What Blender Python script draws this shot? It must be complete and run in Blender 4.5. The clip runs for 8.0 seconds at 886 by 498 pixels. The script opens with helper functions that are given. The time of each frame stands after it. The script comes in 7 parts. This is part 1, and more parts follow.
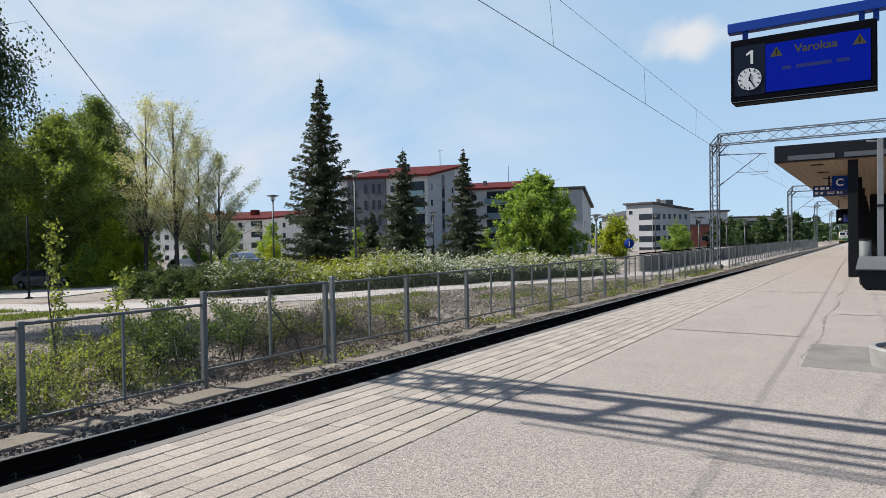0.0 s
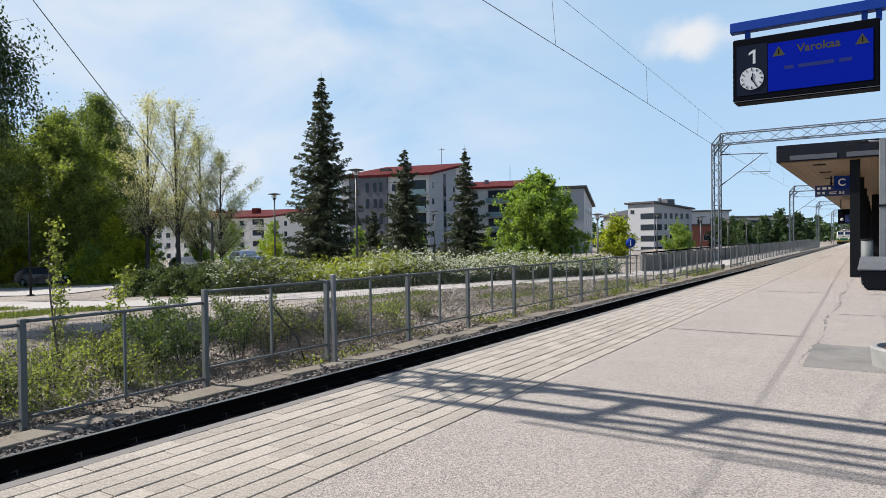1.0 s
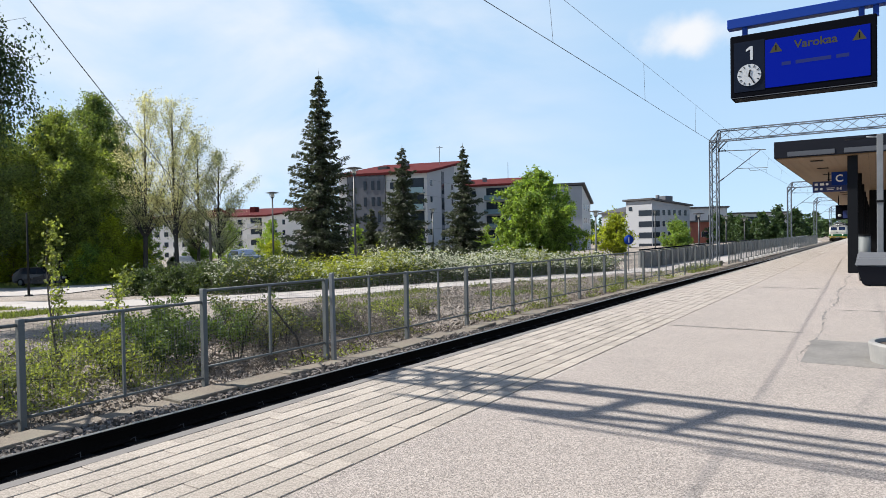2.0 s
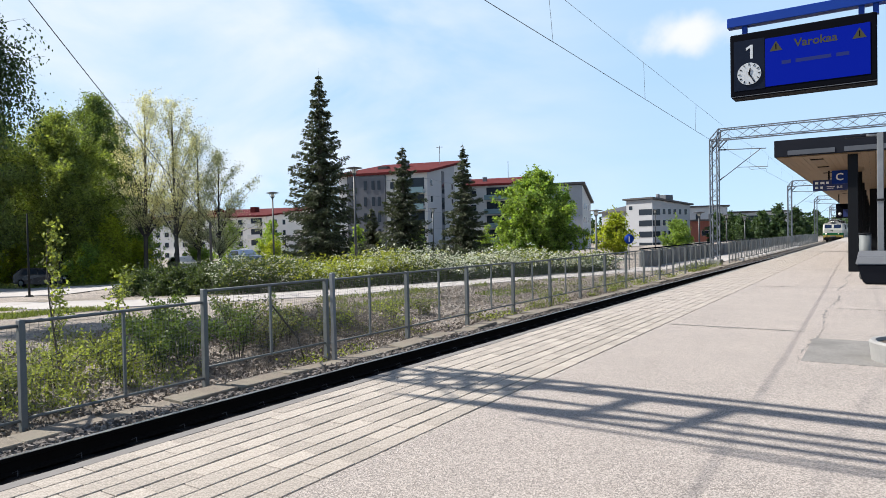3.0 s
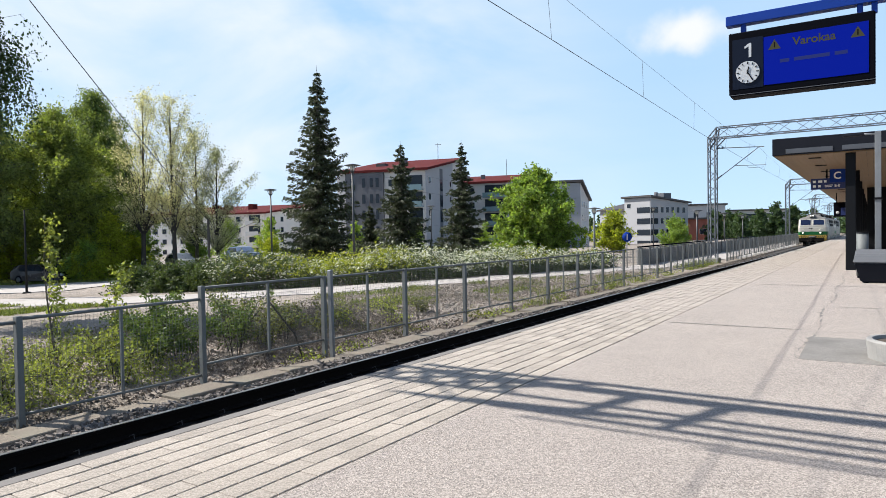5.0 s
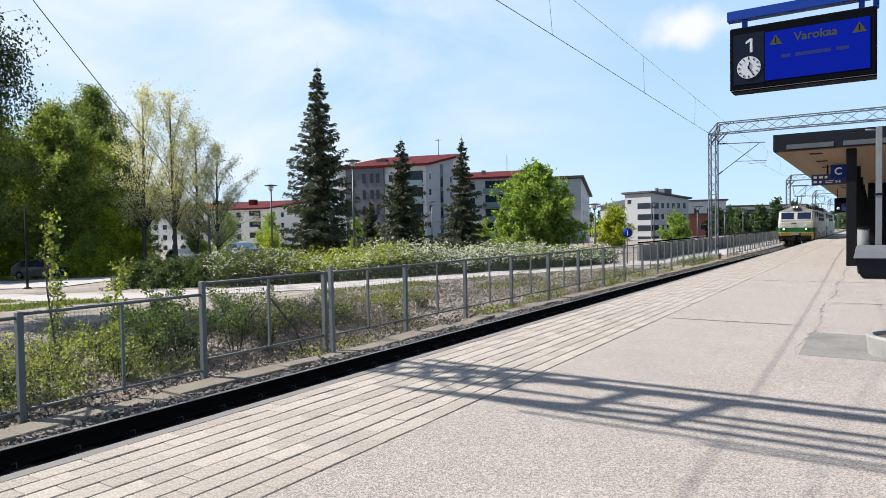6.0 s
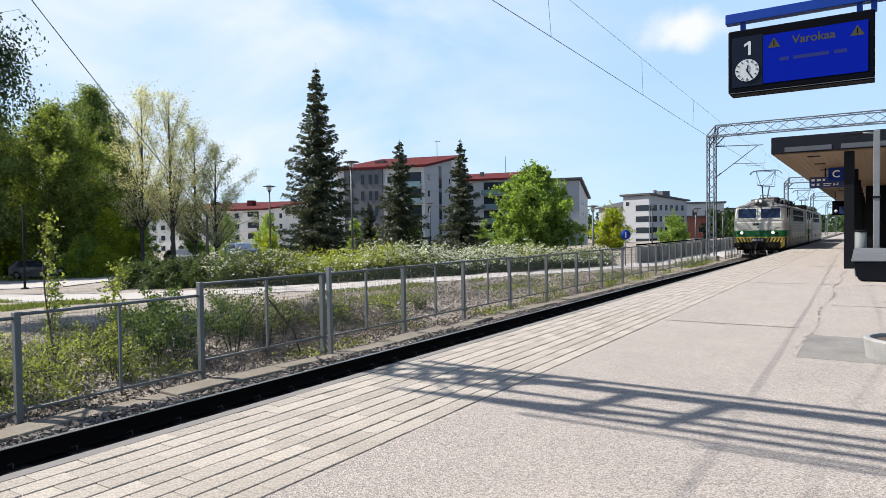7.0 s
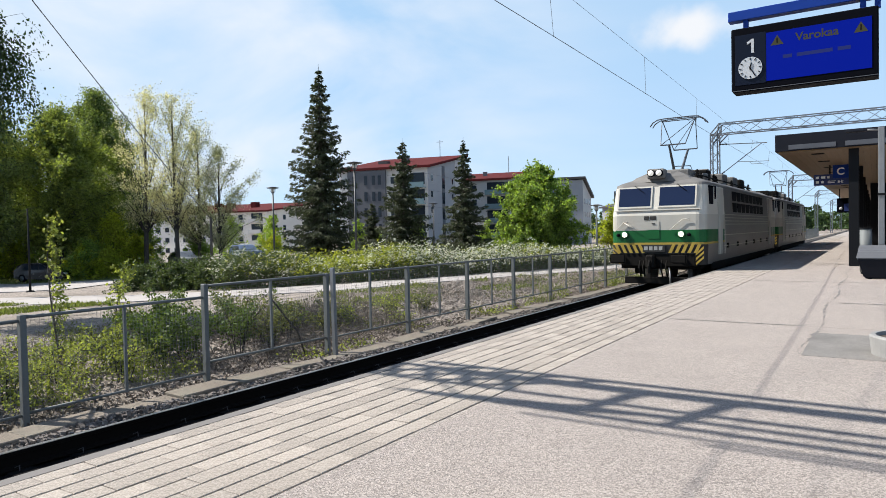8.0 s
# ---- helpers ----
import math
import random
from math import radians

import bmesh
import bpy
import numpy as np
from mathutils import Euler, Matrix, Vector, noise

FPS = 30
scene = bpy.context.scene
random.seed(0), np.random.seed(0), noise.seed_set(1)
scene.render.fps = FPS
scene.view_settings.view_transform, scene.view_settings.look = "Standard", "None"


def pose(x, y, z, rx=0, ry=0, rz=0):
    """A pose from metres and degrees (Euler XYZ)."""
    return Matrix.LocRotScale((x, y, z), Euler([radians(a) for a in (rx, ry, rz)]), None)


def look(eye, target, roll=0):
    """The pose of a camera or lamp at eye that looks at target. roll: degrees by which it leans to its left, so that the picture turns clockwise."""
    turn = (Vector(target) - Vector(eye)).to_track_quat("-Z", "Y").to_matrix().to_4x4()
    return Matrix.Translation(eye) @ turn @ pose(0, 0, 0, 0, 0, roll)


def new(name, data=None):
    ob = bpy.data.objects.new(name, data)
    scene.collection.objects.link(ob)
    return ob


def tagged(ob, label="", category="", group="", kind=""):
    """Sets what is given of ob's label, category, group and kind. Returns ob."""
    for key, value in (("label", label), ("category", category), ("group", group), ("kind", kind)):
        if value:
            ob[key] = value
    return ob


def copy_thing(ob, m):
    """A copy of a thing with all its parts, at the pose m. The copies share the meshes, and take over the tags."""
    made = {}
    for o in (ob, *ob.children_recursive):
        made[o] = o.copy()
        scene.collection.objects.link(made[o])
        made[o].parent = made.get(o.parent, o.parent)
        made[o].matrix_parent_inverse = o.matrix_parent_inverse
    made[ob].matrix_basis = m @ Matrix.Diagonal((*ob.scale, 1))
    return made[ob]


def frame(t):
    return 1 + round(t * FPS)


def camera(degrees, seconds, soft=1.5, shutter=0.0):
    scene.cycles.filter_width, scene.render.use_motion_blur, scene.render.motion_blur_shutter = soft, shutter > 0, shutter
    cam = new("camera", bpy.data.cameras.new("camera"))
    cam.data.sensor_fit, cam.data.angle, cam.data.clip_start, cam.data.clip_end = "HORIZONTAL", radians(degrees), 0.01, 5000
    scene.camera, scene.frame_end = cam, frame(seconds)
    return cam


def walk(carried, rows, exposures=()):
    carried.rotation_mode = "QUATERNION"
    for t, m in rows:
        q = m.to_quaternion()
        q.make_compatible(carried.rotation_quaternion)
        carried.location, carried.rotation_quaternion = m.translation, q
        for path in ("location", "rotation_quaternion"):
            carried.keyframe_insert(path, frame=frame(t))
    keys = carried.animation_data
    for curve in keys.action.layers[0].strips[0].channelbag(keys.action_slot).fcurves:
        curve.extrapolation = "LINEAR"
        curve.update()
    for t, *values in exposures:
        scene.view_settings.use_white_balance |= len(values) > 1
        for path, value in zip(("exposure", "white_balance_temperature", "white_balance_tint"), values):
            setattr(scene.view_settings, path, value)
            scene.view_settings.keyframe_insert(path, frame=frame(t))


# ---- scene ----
# Camera: hand-held, standing on the platform; +Y runs along the track, z = 0 is the platform.
EYE_Z = 1.45
cam = camera(67.75, 8.0, soft=0.65)
walk(cam, [
    (0.0, pose(0, 0, EYE_Z, 89.260, 0.830, 33.239)),
    (0.5, pose(0, 0, EYE_Z, 89.261, 0.747, 33.302)),
    (1.0, pose(0, 0, EYE_Z, 89.158, 0.654, 33.354)),
    (1.5, pose(0, 0, EYE_Z, 89.022, 0.809, 33.255)),
    (3.0, pose(0, 0, EYE_Z, 88.938, 1.095, 33.235)),
    (3.5, pose(0, 0, EYE_Z, 88.894, 1.194, 33.178)),
    (4.0, pose(0, 0, EYE_Z, 88.957, 1.190, 33.096)),
    (4.5, pose(0, 0, EYE_Z, 88.896, 1.024, 33.044)),
    (6.0, pose(0, 0, EYE_Z, 88.345, 0.928, 33.110)),
    (6.5, pose(0, 0, EYE_Z, 88.570, 0.822, 32.930)),
    (7.0, pose(0, 0, EYE_Z, 88.470, 0.745, 32.967)),
    (7.5, pose(0, 0, EYE_Z, 88.532, 0.777, 33.161)),
    (8.0, pose(0, 0, EYE_Z, 88.494, 1.144, 33.273)),
], exposures=[(0.0, 0.50), (0.5, 0.52), (1.0, 0.60), (1.5, 0.68), (3.0, 0.82), (5.0, 0.82), (7.0, 0.82), (8.0, 0.74)])

# ---- light ----
SUN_FROM = Vector((-0.88, -0.31, 1.0)).normalized()
world = bpy.data.worlds.new("world")
scene.world = world
world.use_nodes = True


def sky_world():
    nt = world.node_tree
    nt.nodes.clear()
    out = nt.nodes.new("ShaderNodeOutputWorld")
    bg = nt.nodes.new("ShaderNodeBackground")
    bg.inputs["Strength"].default_value = SKY_STRENGTH
    sky = nt.nodes.new("ShaderNodeTexSky")
    sky.sky_type = "NISHITA"
    sky.sun_disc = False
    sky.sun_elevation = math.asin(SUN_FROM.z)
    sky.sun_rotation = math.atan2(SUN_FROM.x, SUN_FROM.y)
    sky.air_density, sky.dust_density, sky.ozone_density = 0.6, 0.2, 2.2
    # thin veils of cirrus
    tc = nt.nodes.new("ShaderNodeTexCoord")
    mp = nt.nodes.new("ShaderNodeMapping")
    mp.inputs["Rotation"].default_value = (0.0, radians(24), radians(20))
    mp.inputs["Scale"].default_value = (1.0, 1.6, 3.2)
    n1 = nt.nodes.new("ShaderNodeTexNoise")
    n1.inputs["Scale"].default_value = 1.7
    n1.inputs["Detail"].default_value = 7
    n1.inputs["Roughness"].default_value = 0.52
    n1.inputs["Distortion"].default_value = 0.4
    ramp = nt.nodes.new("ShaderNodeValToRGB")
    ramp.color_ramp.elements[0].position = 0.36
    ramp.color_ramp.elements[1].position = 0.62
    ramp.color_ramp.elements[0].color = (0.0, 0.0, 0.0, 1)
    ramp.color_ramp.elements[1].color = (0.85, 0.85, 0.85, 1)
    mix = nt.nodes.new("ShaderNodeMixRGB")
    mix.inputs["Color2"].default_value = CLOUD
    # one small fair-weather cloud
    dot = nt.nodes.new("ShaderNodeVectorMath")
    dot.operation = "SUBTRACT"
    dot.inputs[1].default_value = (-0.2096, 0.9397, 0.2702)
    flat = nt.nodes.new("ShaderNodeVectorMath")
    flat.operation = "MULTIPLY"
    flat.inputs[1].default_value = (1.0, 1.0, 2.5)
    far = nt.nodes.new("ShaderNodeVectorMath")
    far.operation = "LENGTH"
    neg = nt.nodes.new("ShaderNodeMath")
    neg.operation = "MULTIPLY"
    neg.inputs[1].default_value = -1.0
    nt.links.new(dot.outputs[0], flat.inputs[0])
    nt.links.new(flat.outputs[0], far.inputs[0])
    nt.links.new(far.outputs["Value"], neg.inputs[0])
    n2 = nt.nodes.new("ShaderNodeTexNoise")
    n2.inputs["Scale"].default_value, n2.inputs["Detail"].default_value = 16.0, 6
    add = nt.nodes.new("ShaderNodeMath")
    add.operation = "MULTIPLY_ADD"
    add.inputs[1].default_value = 0.11
    rng = nt.nodes.new("ShaderNodeMapRange")
    rng.interpolation_type = "SMOOTHSTEP"
    rng.inputs["From Min"].default_value, rng.inputs["From Max"].default_value = -0.030, 0.030
    mix2 = nt.nodes.new("ShaderNodeMixRGB")
    mix2.inputs["Color2"].default_value = PUFF
    nt.links.new(tc.outputs["Generated"], dot.inputs[0])
    nt.links.new(tc.outputs["Generated"], n2.inputs["Vector"])
    nt.links.new(n2.outputs["Fac"], add.inputs[0])
    nt.links.new(neg.outputs[0], add.inputs[2])
    nt.links.new(add.outputs[0], rng.inputs["Value"])
    nt.links.new(rng.outputs[0], mix2.inputs["Fac"])
    nt.links.new(tc.outputs["Generated"], mp.inputs["Vector"])
    nt.links.new(mp.outputs["Vector"], n1.inputs["Vector"])
    nt.links.new(n1.outputs["Fac"], ramp.inputs["Fac"])
    # the cirrus thins out towards the east, the haze towards the zenith
    sep = nt.nodes.new("ShaderNodeSeparateXYZ")
    nt.links.new(tc.outputs["Generated"], sep.inputs[0])
    east = nt.nodes.new("ShaderNodeMapRange")
    east.interpolation_type = "SMOOTHSTEP"
    for k, v in (("From Min", -0.62), ("From Max", -0.22), ("To Min", 1.0), ("To Max", 0.12)):
        east.inputs[k].default_value = v
    nt.links.new(sep.outputs["X"], east.inputs["Value"])
    thin = nt.nodes.new("ShaderNodeMath")
    thin.operation = "MULTIPLY"
    nt.links.new(ramp.outputs["Color"], thin.inputs[0])
    nt.links.new(east.outputs[0], thin.inputs[1])
    nt.links.new(thin.outputs[0], mix.inputs["Fac"])
    haze = nt.nodes.new("ShaderNodeMapRange")
    for k, v in (("From Min", 0.36), ("From Max", 0.64), ("To Min", 0.82), ("To Max", 0.0)):
        haze.inputs[k].default_value = v
    nt.links.new(sep.outputs["Z"], haze.inputs["Value"])
    veil = nt.nodes.new("ShaderNodeMixRGB")
    nt.links.new(haze.outputs[0], veil.inputs["Fac"])
    veil.inputs["Color2"].default_value = VEIL
    nt.links.new(sky.outputs["Color"], veil.inputs["Color1"])
    nt.links.new(veil.outputs["Color"], mix.inputs["Color1"])
    nt.links.new(mix.outputs["Color"], mix2.inputs["Color1"])
    nt.links.new(mix2.outputs["Color"], bg.inputs["Color"])
    nt.links.new(bg.outputs["Background"], out.inputs["Surface"])


SKY_STRENGTH = 0.116
CLOUD = (4.75, 4.95, 5.3, 1)
PUFF = (4.7, 4.85, 5.1, 1)
VEIL = (2.55, 3.85, 5.25, 1)
sky_world()
sun_data = bpy.data.lights.new("sun", "SUN")
sun_data.energy, sun_data.angle, sun_data.color = 5.0, radians(0.5), (1.0, 0.955, 0.89)
sun = new("sun", sun_data)
sun.matrix_basis = look(SUN_FROM * 50, (0, 0, 0))


# ---- materials ----
def mat(name, color, rough=0.7, metal=0.0, vary=0.15, scale=6.0, fine=60.0, bump=0.15, stain=None, stain_at=0.6,
        stain_scale=0.8, piece=0.0, island=0.0, stretch=(1, 1, 1), depth=0.01, spec=0.5, speck=0.0, speck_scale=90.0):
    """Base colour with coarse and fine variation, an optional stain colour, and relief."""
    m = bpy.data.materials.new(name)
    m.use_nodes = True
    nt = m.node_tree
    b = nt.nodes["Principled BSDF"]
    b.inputs["Metallic"].default_value = metal
    b.inputs["Specular IOR Level"].default_value = spec
    tc = nt.nodes.new("ShaderNodeTexCoord")
    mp = nt.nodes.new("ShaderNodeMapping")
    mp.inputs["Scale"].default_value = stretch
    nt.links.new(tc.outputs["Object"], mp.inputs["Vector"])

    def nz(sc, det=4, ro=0.55):
        n = nt.nodes.new("ShaderNodeTexNoise")
        n.inputs["Scale"].default_value, n.inputs["Detail"].default_value, n.inputs["Roughness"].default_value = sc, det, ro
        nt.links.new(mp.outputs["Vector"], n.inputs["Vector"])
        return n.outputs["Fac"]

    def math_node(op, a, b2):
        n = nt.nodes.new("ShaderNodeMath")
        n.operation = op
        for i, v in enumerate((a, b2)):
            if isinstance(v, (int, float)):
                n.inputs[i].default_value = v
            else:
                nt.links.new(v, n.inputs[i])
        return n.outputs[0]

    coarse, grain = nz(scale), nz(fine, 3, 0.7)
    val = math_node("ADD", math_node("MULTIPLY", coarse, 2 * vary), math_node("MULTIPLY", grain, 1.4 * vary))
    val = math_node("ADD", val, 1.0 - 1.7 * vary)
    if speck:
        vo = nt.nodes.new("ShaderNodeTexVoronoi")
        vo.inputs["Scale"].default_value = speck_scale
        nt.links.new(mp.outputs["Vector"], vo.inputs["Vector"])
        sep = nt.nodes.new("ShaderNodeSeparateColor")
        nt.links.new(vo.outputs["Color"], sep.inputs[0])
        val = math_node("ADD", val, math_node("MULTIPLY", math_node("SUBTRACT", sep.outputs[0], 0.5), 2 * speck))
    if piece:
        oi = nt.nodes.new("ShaderNodeObjectInfo")
        val = math_node("ADD", val, math_node("MULTIPLY", math_node("SUBTRACT", oi.outputs["Random"], 0.5), piece))
    if island:
        ge = nt.nodes.new("ShaderNodeNewGeometry")
        val = math_node("ADD", val, math_node("MULTIPLY", math_node("SUBTRACT", ge.outputs["Random Per Island"], 0.5), island))
    mul = nt.nodes.new("ShaderNodeVectorMath")
    mul.operation = "SCALE"
    mul.inputs[0].default_value = color[:3]
    nt.links.new(val, mul.inputs["Scale"])
    col = mul.outputs["Vector"]
    if stain:
        st = nz(stain_scale, 6, 0.6)
        rp = nt.nodes.new("ShaderNodeValToRGB")
        rp.color_ramp.elements[0].position, rp.color_ramp.elements[1].position = stain_at - 0.08, stain_at + 0.12
        nt.links.new(st, rp.inputs["Fac"])
        mx = nt.nodes.new("ShaderNodeMixRGB")
        mx.inputs["Color2"].default_value = (*stain[:3], 1)
        nt.links.new(rp.outputs["Color"], mx.inputs["Fac"])
        nt.links.new(col, mx.inputs["Color1"])
        col = mx.outputs["Color"]
    nt.links.new(col, b.inputs["Base Color"])
    nt.links.new(math_node("ADD", math_node("MULTIPLY", coarse, 0.24), rough - 0.12), b.inputs["Roughness"])
    if bump:
        bp = nt.nodes.new("ShaderNodeBump")
        bp.inputs["Strength"].default_value, bp.inputs["Distance"].default_value = bump, depth
        nt.links.new(grain, bp.inputs["Height"])
        nt.links.new(bp.outputs["Normal"], b.inputs["Normal"])
    return m


def leaf_mat(name, color, glow=0.5, vary=0.5, rough=0.55, tint=(1.5, 1.5, 0.6)):
    """Thin leaves: diffuse and gloss, with light passing through."""
    m = bpy.data.materials.new(name)
    m.use_nodes = True
    nt = m.node_tree
    b = nt.nodes["Principled BSDF"]
    b.inputs["Roughness"].default_value = rough
    b.inputs["Specular IOR Level"].default_value = 0.3
    out = nt.nodes["Material Output"]
    ge = nt.nodes.new("ShaderNodeNewGeometry")
    rp = nt.nodes.new("ShaderNodeMapRange")
    rp.inputs["To Min"].default_value, rp.inputs["To Max"].default_value = 1 - vary, 1 + vary
    nt.links.new(ge.outputs["Random Per Island"], rp.inputs["Value"])
    sc = nt.nodes.new("ShaderNodeVectorMath")
    sc.operation = "SCALE"
    sc.inputs[0].default_value = color
    nt.links.new(rp.outputs[0], sc.inputs["Scale"])
    tr = nt.nodes.new("ShaderNodeBsdfTranslucent")
    sc2 = nt.nodes.new("ShaderNodeVectorMath")
    sc2.operation = "MULTIPLY"
    sc2.inputs[1].default_value = tint
    nt.links.new(sc.outputs[0], sc2.inputs[0])
    nt.links.new(sc.outputs[0], b.inputs["Base Color"])
    nt.links.new(sc2.outputs[0], tr.inputs["Color"])
    mx = nt.nodes.new("ShaderNodeMixShader")
    mx.inputs[0].default_value = glow
    nt.links.new(b.outputs[0], mx.inputs[1])
    nt.links.new(tr.outputs[0], mx.inputs[2])
    nt.links.new(mx.outputs[0], out.inputs["Surface"])
    return m


def plain(name, color, rough=0.5, metal=0.0, emit=None, strength=0.0, spec=0.5):
    m = bpy.data.materials.new(name)
    m.use_nodes = True
    b = m.node_tree.nodes["Principled BSDF"]
    b.inputs["Base Color"].default_value = (*color, 1)
    b.inputs["Roughness"].default_value, b.inputs["Metallic"].default_value = rough, metal
    b.inputs["Specular IOR Level"].default_value = spec
    if emit:
        b.inputs["Emission Color"].default_value = (*emit, 1)
        b.inputs["Emission Strength"].default_value = strength
    return m


ASPHALT = mat("platform_asphalt", (0.296, 0.260, 0.233), 0.9, vary=0.16, scale=1.1, fine=85, bump=0.8, speck=0.48, speck_scale=120, depth=0.012)
PATCH = mat("patch_asphalt", (0.185, 0.174, 0.160), 0.85, stain=(0.13, 0.122, 0.112), stain_at=0.56, stain_scale=1.4, speck=0.2, vary=0.15, scale=3, fine=120, bump=0.4)
CRACK = mat("crack_filler", (0.16, 0.15, 0.14), 0.9, vary=0.2, scale=9)
PAVER = mat("concrete_paver", (0.312, 0.275, 0.236), 0.9, vary=0.16, scale=4, fine=80, bump=0.5, piece=0.28, speck=0.26, speck_scale=110, depth=0.004)
PAVER_FAR = mat("concrete_paver_far", (0.312, 0.275, 0.240), 0.9, vary=0.16, scale=4, fine=80, bump=0.3, island=0.16, speck=0.26, speck_scale=110)
JOINT = mat("joint_sand", (0.05, 0.043, 0.036), 0.95, vary=0.3, scale=8)
EDGE = mat("edge_concrete", (0.15, 0.14, 0.132), 0.85, vary=0.2, scale=3, fine=70, bump=0.3)
SLAB = mat("slab_concrete", (0.19, 0.16, 0.125), 0.9, speck=0.2, vary=0.25, scale=2.5, fine=60, bump=0.4, stain=(0.20, 0.18, 0.14), stain_at=0.58)
BALLAST = mat("ballast_stone", (0.150, 0.130, 0.114), 0.9, vary=0.25, scale=9, fine=50, bump=0.4, island=1.2)
# Bed and sleeper colour is near-black: oil plus the trench's shade put in.
BED = mat("oily_shaded_ballast", (0.009, 0.008, 0.008), 0.95, spec=0.15, vary=0.5, scale=14, fine=40, bump=0.8, depth=0.03)
SOIL = mat("embankment_soil", (0.262, 0.226, 0.194), 0.95, speck=0.4, speck_scale=28, vary=0.45, scale=1.4, fine=22, bump=0.9, stain=(0.105, 0.088, 0.062), stain_at=0.56, stain_scale=0.35, depth=0.04)
ROAD = mat("worn_asphalt_road", (0.35, 0.325, 0.305), 0.9, vary=0.18, scale=0.6, fine=30, bump=0.3)
GRASS = leaf_mat("grass_blade", (0.125, 0.155, 0.045), 0.4, 0.5)
# Rust taken near-black, with the rail's shaded side put into the colour.
RAIL = mat("rusty_rail_in_shade", (0.010, 0.008, 0.007), 0.85, 0.0, spec=0.05, vary=0.3, scale=4, fine=60, bump=0.3)
RAILHEAD = mat("polished_rail_head", (0.30, 0.295, 0.29), 0.35, 0.9, vary=0.1, scale=5, fine=60, bump=0.05)
GALV = mat("galvanised_steel", (0.135, 0.145, 0.145), 0.65, 0.2, spec=0.35, vary=0.2, scale=5, fine=40, bump=0.12)
GALV_MAST = mat("mast_galvanised_steel", (0.13, 0.145, 0.165), 0.6, 0.3, vary=0.2, scale=5, fine=40, bump=0.1, spec=0.4)
GALV_DARK = mat("weathered_galvanised_steel", (0.20, 0.21, 0.22), 0.6, 0.5, vary=0.25, scale=5, fine=40, bump=0.12)
CLIP = mat("worn_spring_steel", (0.075, 0.072, 0.07), 0.5, 0.4, vary=0.3, scale=8, bump=0)
MESHWIRE = mat("fence_wire", (0.16, 0.165, 0.16), 0.6, 0.4, vary=0.1, scale=3, bump=0)
WIRE = plain("copper_wire", (0.10, 0.10, 0.105), 0.5, 0.4)
CHARCOAL = mat("charcoal_paint", (0.008, 0.009, 0.011), 0.6, spec=0.1, vary=0.15, scale=2, fine=50, bump=0.05)
CHARCOAL2 = mat("grey_paint", (0.011, 0.0125, 0.018), 0.65, spec=0.1, vary=0.12, scale=2, fine=50, bump=0.05)
GREYPANEL = mat("grey_fascia_panel", (0.065, 0.07, 0.082), 0.5, vary=0.1, scale=2, fine=40, bump=0.05)
SOFFIT = mat("soffit_wood", (0.19, 0.118, 0.055), 0.6, vary=0.2, scale=2, fine=18, bump=0.15, stretch=(8, 0.4, 8), piece=0.14)
SIGNBLUE = mat("sign_blue_paint", (0.006, 0.036, 0.235), 0.5, spec=0.15, vary=0.06, scale=3, bump=0.02)
BLACK = mat("black_housing", (0.003, 0.0035, 0.006), 0.6, spec=0.03, vary=0.1, scale=4, bump=0.03)
SCREEN = plain("display_screen", (0.001, 0.003, 0.03), 0.4, emit=(0.0, 0.016, 0.56), strength=0.27, spec=0.05)
WHITE = plain("white_face", (0.8, 0.8, 0.78), 0.5)
CONCRETE = mat("cast_concrete", (0.26, 0.255, 0.245), 0.9, vary=0.2, scale=2, fine=40, bump=0.3)


# ---- mesh helpers ----
def thing(name, label="", category="", group="", at=(0, 0, 0), rz=0, kind=""):
    ob = new(name)
    ob.empty_display_size = 0.2
    ob.matrix_basis = pose(*at, 0, 0, rz)
    return tagged(ob, label, category, group, kind)


def part(name, bm, material, parent=None, label="", smooth=False, kind=""):
    me = bpy.data.meshes.new(name)
    bm.to_mesh(me)
    bm.free()
    return mesh_part(name, me, material, parent, label, smooth, kind)


def mesh_part(name, me, material, parent=None, label="", smooth=False, kind=""):
    if not me.materials:
        for m in (material if isinstance(material, (list, tuple)) else [material]):
            me.materials.append(m)
    if smooth:
        me.polygons.foreach_set("use_smooth", [True] * len(me.polygons))
    ob = new(name, me)
    if parent:
        ob.parent = parent
    if label:
        tagged(ob, label)
    if kind:
        tagged(ob, kind=kind)
    return ob


def box(bm, a, b, bevel=0.0, m=None, mi=0):
    """A box from corner a to corner b, with bevelled edges."""
    x0, y0, z0 = (min(a[i], b[i]) for i in range(3))
    x1, y1, z1 = (max(a[i], b[i]) for i in range(3))
    vs = [bm.verts.new(p) for p in ((x0, y0, z0), (x1, y0, z0), (x1, y1, z0), (x0, y1, z0), (x0, y0, z1), (x1, y0, z1), (x1, y1, z1), (x0, y1, z1))]
    fs = [bm.faces.new([vs[i] for i in f]) for f in ((0, 3, 2, 1), (4, 5, 6, 7), (0, 1, 5, 4), (1, 2, 6, 5), (2, 3, 7, 6), (3, 0, 4, 7))]
    for f in fs:
        f.material_index = mi
    if bevel:
        es = list({e for f in fs for e in f.edges})
        r = bmesh.ops.bevel(bm, geom=es, offset=bevel, segments=1, affect="EDGES", profile=0.5)
        vs = list({v for f in r["faces"] for v in f.verts} | {v for v in vs if v.is_valid})
    if m is not None:
        bmesh.ops.transform(bm, matrix=m, verts=[v for v in vs if v.is_valid])
    return vs


